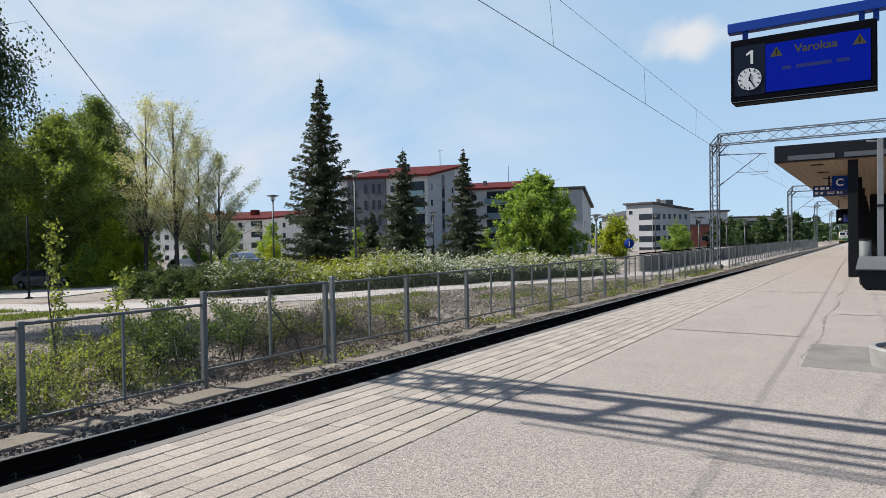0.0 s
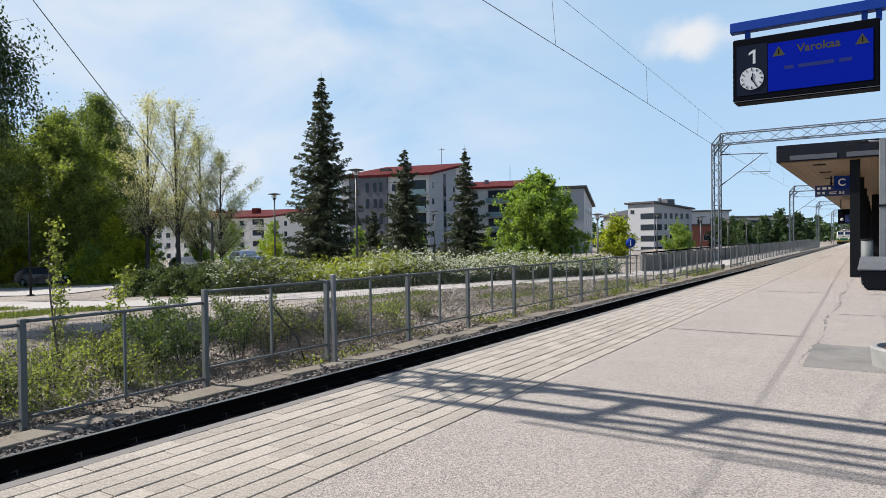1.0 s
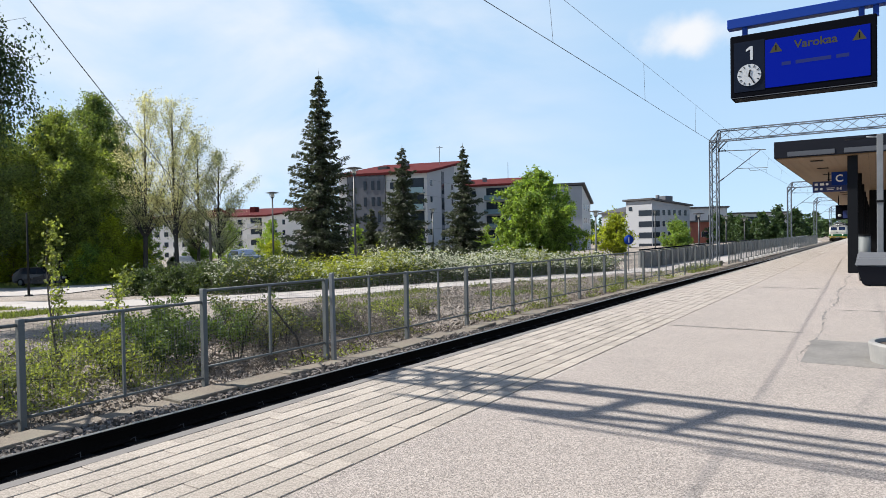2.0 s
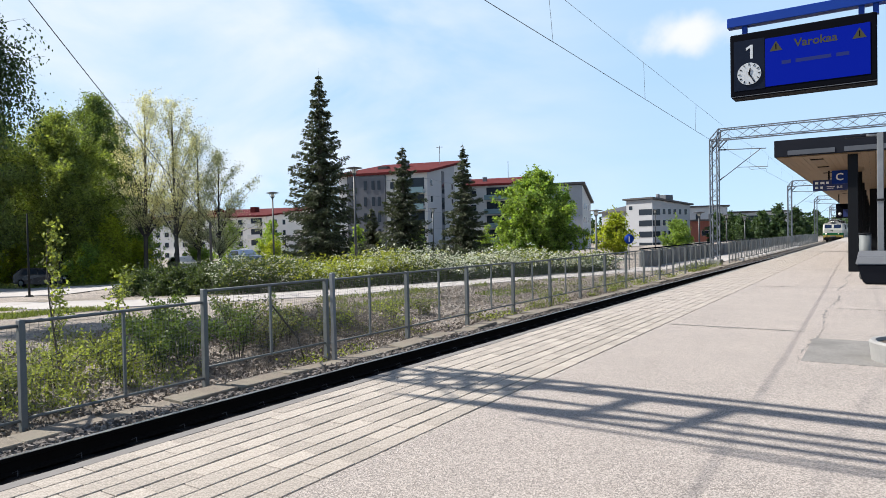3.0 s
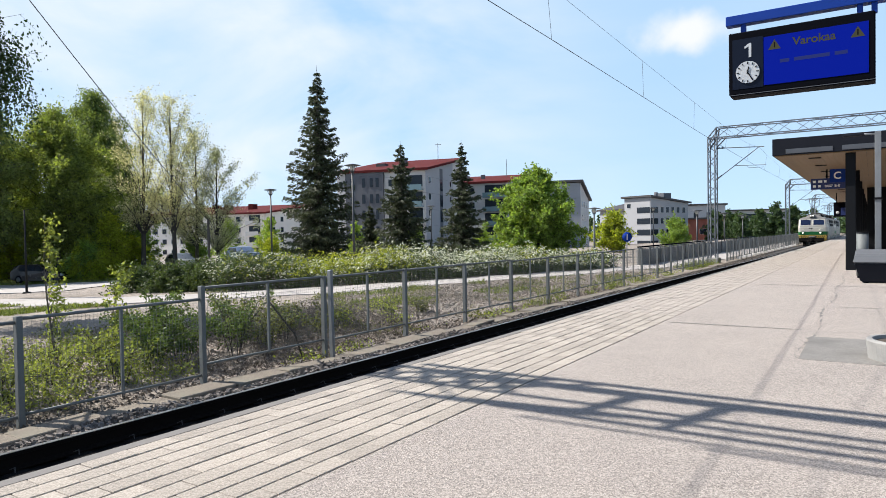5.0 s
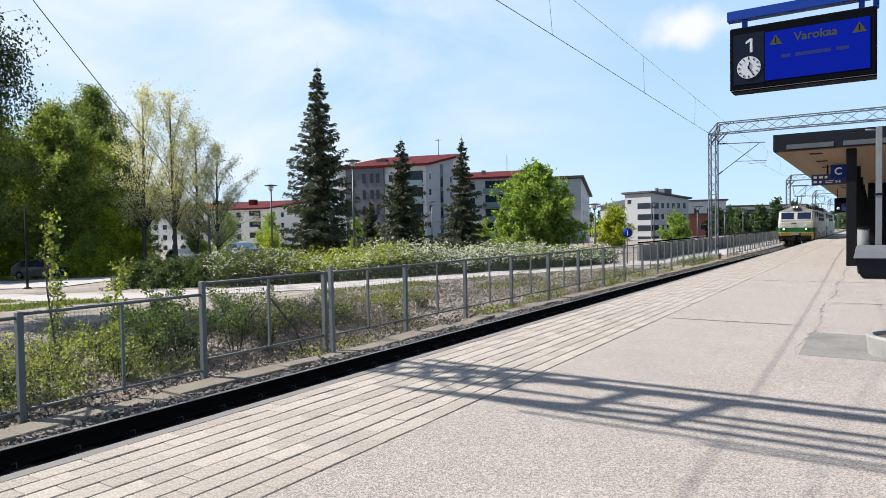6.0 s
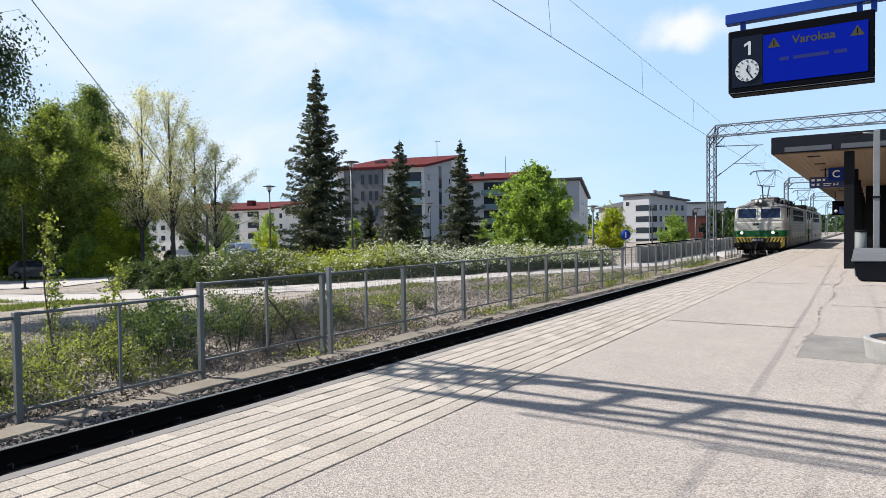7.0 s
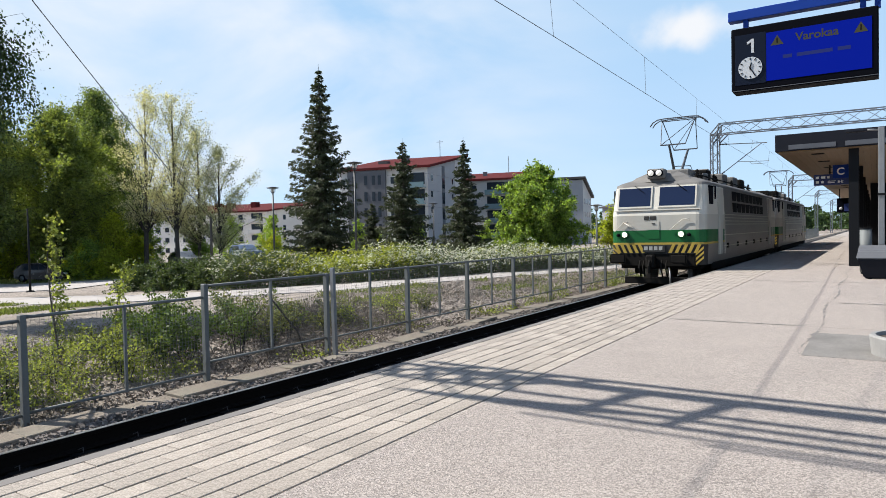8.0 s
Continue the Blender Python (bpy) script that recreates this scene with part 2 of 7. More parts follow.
def tube(bm, pts, radii, n=8, caps=True):
    """A tapered tube through pts."""
    if isinstance(radii, (int, float)):
        radii = [radii] * len(pts)
    pts = [Vector(p) for p in pts]
    rings = []
    for i, p in enumerate(pts):
        d = (pts[min(i + 1, len(pts) - 1)] - pts[max(i - 1, 0)]).normalized()
        u = d.orthogonal().normalized() if abs(d.z) > 0.9 else d.cross(Vector((0, 0, 1))).normalized()
        v = d.cross(u)
        rings.append([bm.verts.new(p + radii[i] * (math.cos(2 * math.pi * (k + 0.5) / n) * u + math.sin(2 * math.pi * (k + 0.5) / n) * v)) for k in range(n)])
    for r0, r1 in zip(rings, rings[1:]):
        for k in range(n):
            bm.faces.new((r0[k], r0[(k + 1) % n], r1[(k + 1) % n], r1[k]))
    if caps and n > 2:
        bm.faces.new(rings[0][::-1])
        bm.faces.new(rings[-1])
    return rings


def extrude_y(bm, profile, y0, y1, caps=True, mi=0):
    """A closed profile of (x, z) pulled from y0 to y1."""
    a = [bm.verts.new((x, y0, z)) for x, z in profile]
    b = [bm.verts.new((x, y1, z)) for x, z in profile]
    n = len(profile)
    for i in range(n):
        f = bm.faces.new((a[i], a[(i + 1) % n], b[(i + 1) % n], b[i]))
        f.material_index = mi
    if caps:
        bm.faces.new(a[::-1]).material_index = mi
        bm.faces.new(b).material_index = mi
    return a, b


def lathe(bm, profile, n=24):
    """A profile of (radius, z) turned round the z axis."""
    rings = [[bm.verts.new((r * math.cos(2 * math.pi * k / n), r * math.sin(2 * math.pi * k / n), z)) for k in range(n)] for r, z in profile]
    for r0, r1 in zip(rings, rings[1:]):
        for k in range(n):
            bm.faces.new((r0[k], r0[(k + 1) % n], r1[(k + 1) % n], r1[k]))
    bmesh.ops.recalc_face_normals(bm, faces=bm.faces)


def one(name, a, b, material, parent=None, label="", bevel=0.0, m=None):
    bm = bmesh.new()
    box(bm, a, b, bevel, m)
    return part(name, bm, material, parent, label)


def rod(name, pts, radii, material, parent=None, label="", n=8):
    bm = bmesh.new()
    tube(bm, pts, radii, n)
    return part(name, bm, material, parent, label, smooth=n > 5)


def cards(centers, size, rng, aspect=0.55, up=0.0, axes=None, jitter=0.35):
    """Small leaves: a quad folded from two triangles at every centre, in random turns. Returns verts and faces."""
    n = len(centers)
    if axes is None:
        a = rng.normal(size=(n, 3))
        a[:, 2] -= up
    else:
        a = axes + rng.normal(size=(n, 3)) * 0.35
    a /= np.linalg.norm(a, axis=1)[:, None] + 1e-9
    b = np.cross(a, rng.normal(size=(n, 3)))
    b /= np.linalg.norm(b, axis=1)[:, None] + 1e-9
    s = size * (1 + jitter * rng.uniform(-1, 1, n))[:, None]
    v = np.stack([centers - a * s, centers + b * s * aspect, centers + a * s, centers - b * s * aspect], 1).reshape(-1, 3)
    f = np.arange(4 * n).reshape(-1, 4)
    return v, f


def raw_mesh(name, v, f):
    me = bpy.data.meshes.new(name)
    me.from_pydata(v.tolist() if hasattr(v, "tolist") else v, [], f.tolist() if hasattr(f, "tolist") else f)
    me.update()
    return me


def smooth(a, b, x):
    t = min(1.0, max(0.0, (x - a) / (b - a)))
    return t * t * (3 - 2 * t)


# ---- the ground ----
EDGE_X, TRACK_X, RAIL_Z, FENCE_X = -4.44, -6.24, -0.60, -8.5


def ground_z(x, y):
    u = -x
    z = -0.78 + 0.10 * smooth(8.3, 10.5, u) - 0.45 * smooth(12, 33, u) - 0.85 * smooth(30, 58, u) - 1.2 * smooth(60, 130, u)
    z += 0.07 * math.exp(-((u - 11.0) / 1.3) ** 2) * smooth(7.5, 10.5, y) * (1 - smooth(16.5, 21, y))
    return z + 0.07 * noise.noise(Vector((x * 0.5, y * 0.5, 3.0))) * smooth(8.8, 10, u)


def build_ground():
    xs = [-2500, -1200, -600, -320, -220, -160, -120, -95, -80] + [-70 + 2 * i for i in range(20)] + [-30 + 1.0 * i for i in range(14)]
    xs += [-16 + 0.5 * i for i in range(17)] + [-7.9, -7.55]
    ys = [-400, -150, -60, -30, -15, -8] + [-4 + 1.0 * i for i in range(54)] + [50 + 4 * i for i in range(30)] + [175, 200, 240, 300, 420, 700, 1300, 3000]
    v = [(x, y, ground_z(x, y)) for y in ys for x in xs]
    w = len(xs)
    f = [(j * w + i, j * w + i + 1, (j + 1) * w + i + 1, (j + 1) * w + i) for j in range(len(ys) - 1) for i in range(w - 1)]
    g = mesh_part("ground", raw_mesh("ground", v, f), SOIL, smooth=True)
    tagged(g, "gravelly embankment soil with patches of moss and dry litter", "ground", kind="structure")
    # the same level runs on under the platform and away behind it
    bm = bmesh.new()
    box(bm, (9.0, -400, -3), (2500, 3000, -0.75))
    tagged(part("ground", bm, SOIL), "plain ground on the far side of the platform", "ground", kind="structure")


def ribbon(name, pts, material, label, category, lift=0.015, thick=0.06):
    """A paved strip over the ground: pts of (x, y, half width)."""
    bm = bmesh.new()
    fine = []
    for (x0, y0, h0), (x1, y1, h1) in zip(pts, pts[1:]):
        n = max(2, int(math.hypot(x1 - x0, y1 - y0) / 1.0))
        fine += [(x0 + (x1 - x0) * k / n, y0 + (y1 - y0) * k / n, h0 + (h1 - h0) * k / n) for k in range(n)]
    fine.append(pts[-1])
    sm = []
    for i in range(len(fine)):
        lo, hi = max(0, i - 4), min(len(fine), i + 5)
        sm.append(tuple(sum(p[k] for p in fine[lo:hi]) / (hi - lo) for k in range(3)))
    rows = []
    for i, (x, y, h) in enumerate(sm):
        a, b = sm[max(0, i - 1)], sm[min(len(sm) - 1, i + 1)]
        d = Vector((b[0] - a[0], b[1] - a[1], 0)).normalized()
        nrm = Vector((-d.y, d.x, 0))
        row = []
        for s in (-1, -0.5, 0, 0.5, 1):
            p = Vector((x, y, 0)) + nrm * h * s
            z = max(ground_z(p.x + dx, p.y + dy) for dx, dy in ((0, 0), (0.4, 0), (-0.4, 0), (0, 0.4), (0, -0.4))) + lift
            row.append(bm.verts.new((p.x, p.y, z)))
        lowr = [bm.verts.new(row[0].co - Vector((0, 0, thick))), bm.verts.new(row[-1].co - Vector((0, 0, thick)))]
        rows.append(row + lowr)
    for r0, r1 in zip(rows, rows[1:]):
        for k in range(4):
            bm.faces.new((r0[k], r1[k], r1[k + 1], r0[k + 1]))
        bm.faces.new((r0[0], r0[5], r1[5], r1[0]))
        bm.faces.new((r0[4], r1[4], r1[6], r0[6]))
    bmesh.ops.recalc_face_normals(bm, faces=bm.faces)
    return tagged(part(name, bm, material), label, category, kind="structure")


def build_platform():
    bm = bmesh.new()
    box(bm, (EDGE_X + 0.10, -60, -0.9), (9.0, 400, -0.035))
    p = tagged(part("platform_base", bm, JOINT), "dark bedding sand under the platform paving", "platform", kind="structure")
    # asphalt sheet with construction joints
    joints = [-60, -6.0, 2.2, 10.66, 19.0, 27.5, 36, 44.5, 53, 61.5, 70, 90, 110, 130, 150, 400]
    a = thing("platform", "worn pale asphalt platform surface with fine joints", "platform", kind="structure")
    for y0, y1 in zip(joints, joints[1:]):
        bm = bmesh.new()
        box(bm, (-2.80, y0 + 0.008, -0.03), (9.0, y1 - 0.008, 0.0), 0.003)
        part("asphalt_bay", bm, ASPHALT, a)
    # concrete edge beam with a thin nosing
    bm = bmesh.new()
    extrude_y(bm, [(EDGE_X, -0.02), (EDGE_X + 0.012, 0.0), (EDGE_X + 0.118, 0.0), (EDGE_X + 0.118, -0.5), (EDGE_X + 0.10, -0.9), (EDGE_X + 0.02, -0.9), (EDGE_X + 0.02, -0.14), (EDGE_X, -0.14)], -60, 400)
    bmesh.ops.recalc_face_normals(bm, faces=bm.faces)
    tagged(part("platform_edge", bm, EDGE), "grey concrete platform edge beam beside the track", "platform edge", kind="structure")
    return p


def dip(y):
    """How far the line falls below the platform's level."""
    return 0.0047 * max(0.0, min(y, 220.0) - 24.0)


def build_track():
    # bed and sleepers darkened for shade, two rails with clips
    bm = bmesh.new()
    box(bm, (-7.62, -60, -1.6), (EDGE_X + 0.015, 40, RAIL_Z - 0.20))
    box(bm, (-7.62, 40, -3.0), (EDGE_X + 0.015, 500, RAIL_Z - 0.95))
    tagged(part("track_bed", bm, BED), "oily ballast bed between the rails, near-black with shade in its colour", "track bed", kind="structure")
    t = thing("railway_track", "rusty steel rails on sleepers below the platform edge", "railway track", kind="structure")
    for s in (-1, 1):
        x = TRACK_X + s * 0.79
        bm = bmesh.new()
        z = RAIL_Z
        prof = [(-0.075, -0.172), (0.075, -0.172), (0.075, -0.160), (0.012, -0.140), (0.009, -0.045), (0.036, -0.035), (0.036, -0.006), (0.028, 0.0), (-0.028, 0.0), (-0.036, -0.006), (-0.036, -0.035), (-0.009, -0.045), (-0.012, -0.140), (-0.075, -0.160)]
        stops = ((-60, 0.0), (24, 0.0), (220, -dip(220)), (500, -dip(220)))
        for (ya, za), (yb, zb) in zip(stops, stops[1:]):
            _, far_end = extrude_y(bm, [(x + a, z + za + b) for a, b in prof], ya, yb, caps=False)
            for vert in far_end:
                vert.co.z += zb - za
        bmesh.ops.recalc_face_normals(bm, faces=bm.faces)
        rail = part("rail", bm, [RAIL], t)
        bm = bmesh.new()
        for (ya, za), (yb, zb) in zip(stops, stops[1:]):
            _, far_end = extrude_y(bm, [(x - 0.030, z + za - 0.004), (x + 0.030, z + za - 0.004), (x + 0.030, z + za + 0.004), (x - 0.030, z + za + 0.004)], ya, yb)
            for vert in far_end:
                vert.co.z += zb - za
        bmesh.ops.recalc_face_normals(bm, faces=bm.faces)
        part("rail_head", bm, RAILHEAD, rail, "worn bright running surface")
    proto = None
    clip = None
    for i in range(150):
        y = 1.2 + 0.61 * i
        if proto is None:
            bm = bmesh.new()
            box(bm, (TRACK_X - 1.25, -0.13, RAIL_Z - 0.34), (TRACK_X + 1.25, 0.13, RAIL_Z - 0.178), 0.02)
            me = bpy.data.meshes.new("sleeper")
            bm.to_mesh(me)
            bm.free()
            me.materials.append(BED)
            bm = bmesh.new()
            for s in (-0.09,):
                tube(bm, [(TRACK_X - 0.79 + 0.06, s * 0.5, RAIL_Z - 0.15), (TRACK_X - 0.79 + 0.11, s * 0.2, RAIL_Z - 0.125), (TRACK_X - 0.79 + 0.15, s * 0.4, RAIL_Z - 0.165)], 0.005, 5)
            clip = bpy.data.meshes.new("rail_clip")
            bm.to_mesh(clip)
            bm.free()
            clip.materials.append(CLIP)
            proto = me
        s = mesh_part("sleeper", proto, BED, t)
        s.location = (0, y, -dip(y))
        if i < 60:
            c = mesh_part("rail_clip", clip, CLIP, s, "dull steel spring clip" if i == 0 else "")


def build_ballast():
    rng = np.random.default_rng(4)
    n = 23000
    y = np.concatenate([rng.uniform(1.5, 22, 16000), rng.uniform(22, 60, n - 16000)])
    x = rng.uniform(-7.93, -7.10, n)
    base = RAIL_Z - 0.13 + 0.05 * np.sin(y * 1.7) * (rng.random(n)) + rng.uniform(-0.04, 0.03, n) - 0.06 * ((x + 7.1) / 0.8) ** 2
    s = rng.uniform(0.018, 0.046, n)
    oc = np.array([[-1, -1, -1], [1, -1, -1], [1, 1, -1], [-1, 1, -1], [-1, -1, 1], [1, -1, 1], [1, 1, 1], [-1, 1, 1]], float) * 0.62
    fc = np.array([[0, 3, 2, 1], [4, 5, 6, 7], [0, 1, 5, 4], [1, 2, 6, 5], [2, 3, 7, 6], [3, 0, 4, 7]])
    v = oc[None] * s[:, None, None] * rng.uniform(0.55, 1.25, (n, 8, 3)) * rng.uniform(0.7, 1.25, (n, 1, 3))
    ang = rng.uniform(0, 6.28, n)
    c, sn = np.cos(ang), np.sin(ang)
    tilt = rng.uniform(-0.6, 0.6, n)
    vx = v[:, :, 0] * c[:, None] - v[:, :, 1] * sn[:, None]
    vy = v[:, :, 0] * sn[:, None] + v[:, :, 1] * c[:, None]
    vz = v[:, :, 2] + vx * tilt[:, None]
    vv = np.stack([vx + x[:, None], vy + y[:, None], vz + base[:, None]], 2).reshape(-1, 3)
    ff = (fc[None] + 8 * np.arange(n)[:, None, None]).reshape(-1, 4)
    o = mesh_part("ballast", raw_mesh("ballast", vv, ff), BALLAST)
    tagged(o, "loose grey-brown crushed stone ballast beside the rail", "ballast", kind="stuff")
    bm = bmesh.new()
    extrude_y(bm, [(-7.02, RAIL_Z - 0.3), (-7.08, RAIL_Z - 0.16), (-7.5, RAIL_Z - 0.14), (-8.0, RAIL_Z - 0.2), (-8.0, RAIL_Z - 0.5), (-7.02, RAIL_Z - 0.5)], -60, 400)
    bmesh.ops.recalc_face_normals(bm, faces=bm.faces)
    # Near-black joint colour stands in for shade in the gaps between stones.
    tagged(part("ballast_shoulder", bm, JOINT), "ballast shoulder beside the rail, dark with the stones' gap shade in its colour", "ballast", kind="structure")


def build_slabs():
    d = thing("cable_duct", "weathered concrete cable duct lids along the fence", "cable duct", kind="structure")
    bm = bmesh.new()
    box(bm, (-0.21, -0.49, -0.06), (0.21, 0.49, 0.0), 0.012)
    me = bpy.data.meshes.new("duct_lid")
    bm.to_mesh(me)
    bm.free()
    me.materials.append(SLAB)
    rng = random.Random(3)
    for i in range(44):
        o = mesh_part("duct_lid", me, SLAB, d)
        o.matrix_basis = pose(-8.10 + rng.uniform(-0.035, 0.03), 1.0 + i * 1.0, -0.722 + rng.uniform(-0.035, 0.012), rng.uniform(-1.5, 1.5), rng.uniform(-3.5, 3.5), rng.uniform(-2.4, 2.4))
    bm = bmesh.new()
    box(bm, (-8.31, 45, -0.76), (-7.89, 300, -0.70), 0.01)
    part("duct_run", bm, SLAB, d)


DEAD_BRANCH = mat("dead_branch", (0.05, 0.045, 0.04), 0.9, vary=0.3, scale=6, bump=0.2)


# ---- fence ----
def fence_panel(y0, y1, z_top, z_bot, thick=0.045):
    f = thing("fence", "galvanised steel fence panel with welded wire mesh beside the track", "fence", "fence panels along the track", at=(FENCE_X, y0, 0))
    ln = y1 - y0
    one("post", (-thick, -thick * 0.8, -1.0), (thick, thick * 0.8, z_top + 0.03), GALV, f, bevel=0.006)
    rod("top_rail", [(0, 0, z_top), (0, ln, z_top)], 0.022, GALV, f, n=6)
    rod("bottom_rail", [(0, 0, z_bot), (0, ln, z_bot)], 0.020, GALV, f, n=6)
    one("stud", (-0.022, ln / 2 - 0.018, z_bot - 0.02), (0.022, ln / 2 + 0.018, z_top), GALV, f, bevel=0.004)
    bm = bmesh.new()
    r = 0.0017
    step = 0.05 if y0 < 22 else 0.1
    rr = r if y0 < 22 else 0.003
    n = int(ln / step)
    for i in range(1, n):
        y = ln * i / n
        tube(bm, [(0.0, y, z_bot), (0.0, y, z_top)], rr, 3, caps=False)
    m = int((z_top - z_bot) / step)
    for j in range(1, m):
        z = z_bot + (z_top - z_bot) * j / m
        tube(bm, [(0.006, 0, z), (0.006, ln, z)], rr, 3, caps=False)
    part("wire_mesh", bm, MESHWIRE, f)
    return f


def build_fence():
    fence_panel(1.2, 3.78, 0.49, -0.64)
    fence_panel(3.78, 6.34, 0.53, -0.62)
    fence_panel(6.34, 8.95, 0.70, -0.46)
    p = thing("fence", "loose leaning galvanised fence post beside a panel joint", "fence", at=(FENCE_X + 0.3, 8.85, 0))
    one("post", (-0.04, -0.035, -1.0), (0.04, 0.035, 0.84), GALV_DARK, p, bevel=0.006, m=pose(0, 0, 0, 2.0, 1.0, 0))
    p = thing("stick", "dark dead branch leaning behind the fence mesh", "branch")
    rod("branch", [(FENCE_X - 0.12, 7.72, 0.42), (FENCE_X - 0.10, 8.02, 0.06), (FENCE_X - 0.09, 8.32, -0.26), (FENCE_X - 0.2, 8.6, -0.72)], [0.014, 0.018, 0.020, 0.016], DEAD_BRANCH, p, n=6)
    y = 8.98
    while y < 44:
        nxt = 11.5 if y < 9 else y + 2.5
        fence_panel(y, nxt, 0.69 if y < 16 else 0.66 + 0.002 * (y - 16), -0.48 if y < 30 else -0.55)
        y = nxt
    proto = fence_panel(49.2, 51.7, 0.72, -0.7)
    tagged(proto, "galvanised steel fence panel with welded wire mesh, farther along the track")
    for i in range(1, 34):
        copy_thing(proto, pose(FENCE_X, 49.2 + 2.5 * i, 0))


# ---- overhead line ----
BEAM_LO, BEAM_HI, MAST_X = 7.62, 8.30, -9.1


def truss(bm, a, b, up, side, n, r, rd):
    """Four chords from a to b with zigzag lacing on its faces."""
    a, b, up, side = Vector(a), Vector(b), Vector(up), Vector(side)
    cs = [Vector((0, 0, 0)), up, up + side, side]
    for c in cs:
        tube(bm, [a + c, b + c], r, 4)
    d = (b - a) / n
    for k in range(4):
        p, q = cs[k], cs[(k + 1) % 4]
        for i in range(n):
            s, e = (p, q) if i % 2 == 0 else (q, p)
            tube(bm, [a + d * i + s, a + d * (i + 1) + e], rd, 4, caps=False)
        for i in range(0, n + 1, max(1, n // 2)):
            tube(bm, [a + d * i + p, a + d * i + q], rd, 4, caps=False)


def gantry(y, detail=1.0, wide=0.42):
    g = thing("catenary_gantry", "galvanised lattice steel portal carrying the overhead line", "catenary gantry", "gantries over the track", at=(0, y, 0))
    x0 = MAST_X
    bm = bmesh.new()
    truss(bm, (x0 - 0.22, -0.4, -0.55), (x0 - 0.22, -0.4, BEAM_LO), (0.44, 0, 0), (0, 0.8, 0), int(16 * detail), 0.045, 0.022)
    part("mast", bm, GALV_MAST, g)
    one("footing", (x0 - 0.4, -0.55, -1.6), (x0 + 0.4, 0.55, -0.45), CONCRETE, g, bevel=0.03)
    bm = bmesh.new()
    truss(bm, (x0 + 0.35, -wide, BEAM_LO), (13.0, -wide, BEAM_LO), (0, 0, BEAM_HI - BEAM_LO), (0, 2 * wide, 0), int(24 * detail), 0.046, 0.022)
    part("beam", bm, GALV_MAST, g)
    for yy in (-0.45, 0.45):
        bm = bmesh.new()
        for a, b in (((x0 - 0.22, BEAM_LO), (x0 + 0.36, BEAM_HI)), ((x0 + 0.22, BEAM_LO - 0.55), (x0 + 0.75, BEAM_LO)), ((x0 - 0.22, BEAM_LO), (x0 + 0.36, BEAM_LO)), ((x0 + 0.22, BEAM_LO), (x0 + 0.36, BEAM_HI)), ((x0 - 0.22, BEAM_LO - 0.6), (x0 + 0.22, BEAM_LO))):
            tube(bm, [(a[0], yy, a[1]), (b[0], yy, b[1])], 0.05, 4)
        part("knee", bm, GALV_MAST, g)
    bm = bmesh.new()
    truss(bm, (12.8, -0.25, -0.05), (12.8, -0.25, BEAM_LO), (0.44, 0, 0), (0, 0.5, 0), 16, 0.035, 0.016)
    part("mast", bm, GALV_MAST, g)
    # cantilever that holds the wires
    bm = bmesh.new()
    tube(bm, [(x0 + 0.25, 0, 6.95), (TRACK_X + 0.32, 0, 6.82)], 0.03, 6)
    tube(bm, [(x0 + 0.25, 0, 4.85), (x0 + 0.8, 0, 5.25), (TRACK_X, 0, 6.82)], 0.028, 6)
    tube(bm, [(TRACK_X - 1.45, 0, 5.70), (TRACK_X + 0.44, 0, 5.63)], 0.02, 6)
    tube(bm, [(TRACK_X - 0.6, 0, 5.5), (TRACK_X + 0.3, 0, 5.5)], 0.014, 6)
    tube(bm, [(TRACK_X - 0.6, 0, 5.5), (TRACK_X - 0.75, 0, 5.68)], 0.012, 6)
    part("cantilever", bm, GALV_DARK, g)
    for (xa, za), (xb, zb) in (((x0 + 0.25, 6.95), (x0 + 0.8, 6.925)), ((x0 + 0.25, 4.85), (x0 + 0.62, 5.12))):
        bm = bmesh.new()
        for k in range(6):
            t0, t1 = k / 6, (k + 0.55) / 6
            tube(bm, [(xa + (xb - xa) * t0, 0, za + (zb - za) * t0), (xa + (xb - xa) * t1, 0, za + (zb - za) * t1)], 0.055, 8)
        part("insulator", bm, CHARCOAL, g, "dark ribbed insulator")
    return g


GANTRIES = [2.95, 47.6, 94.5, 138.0, 186.0, 236.0]


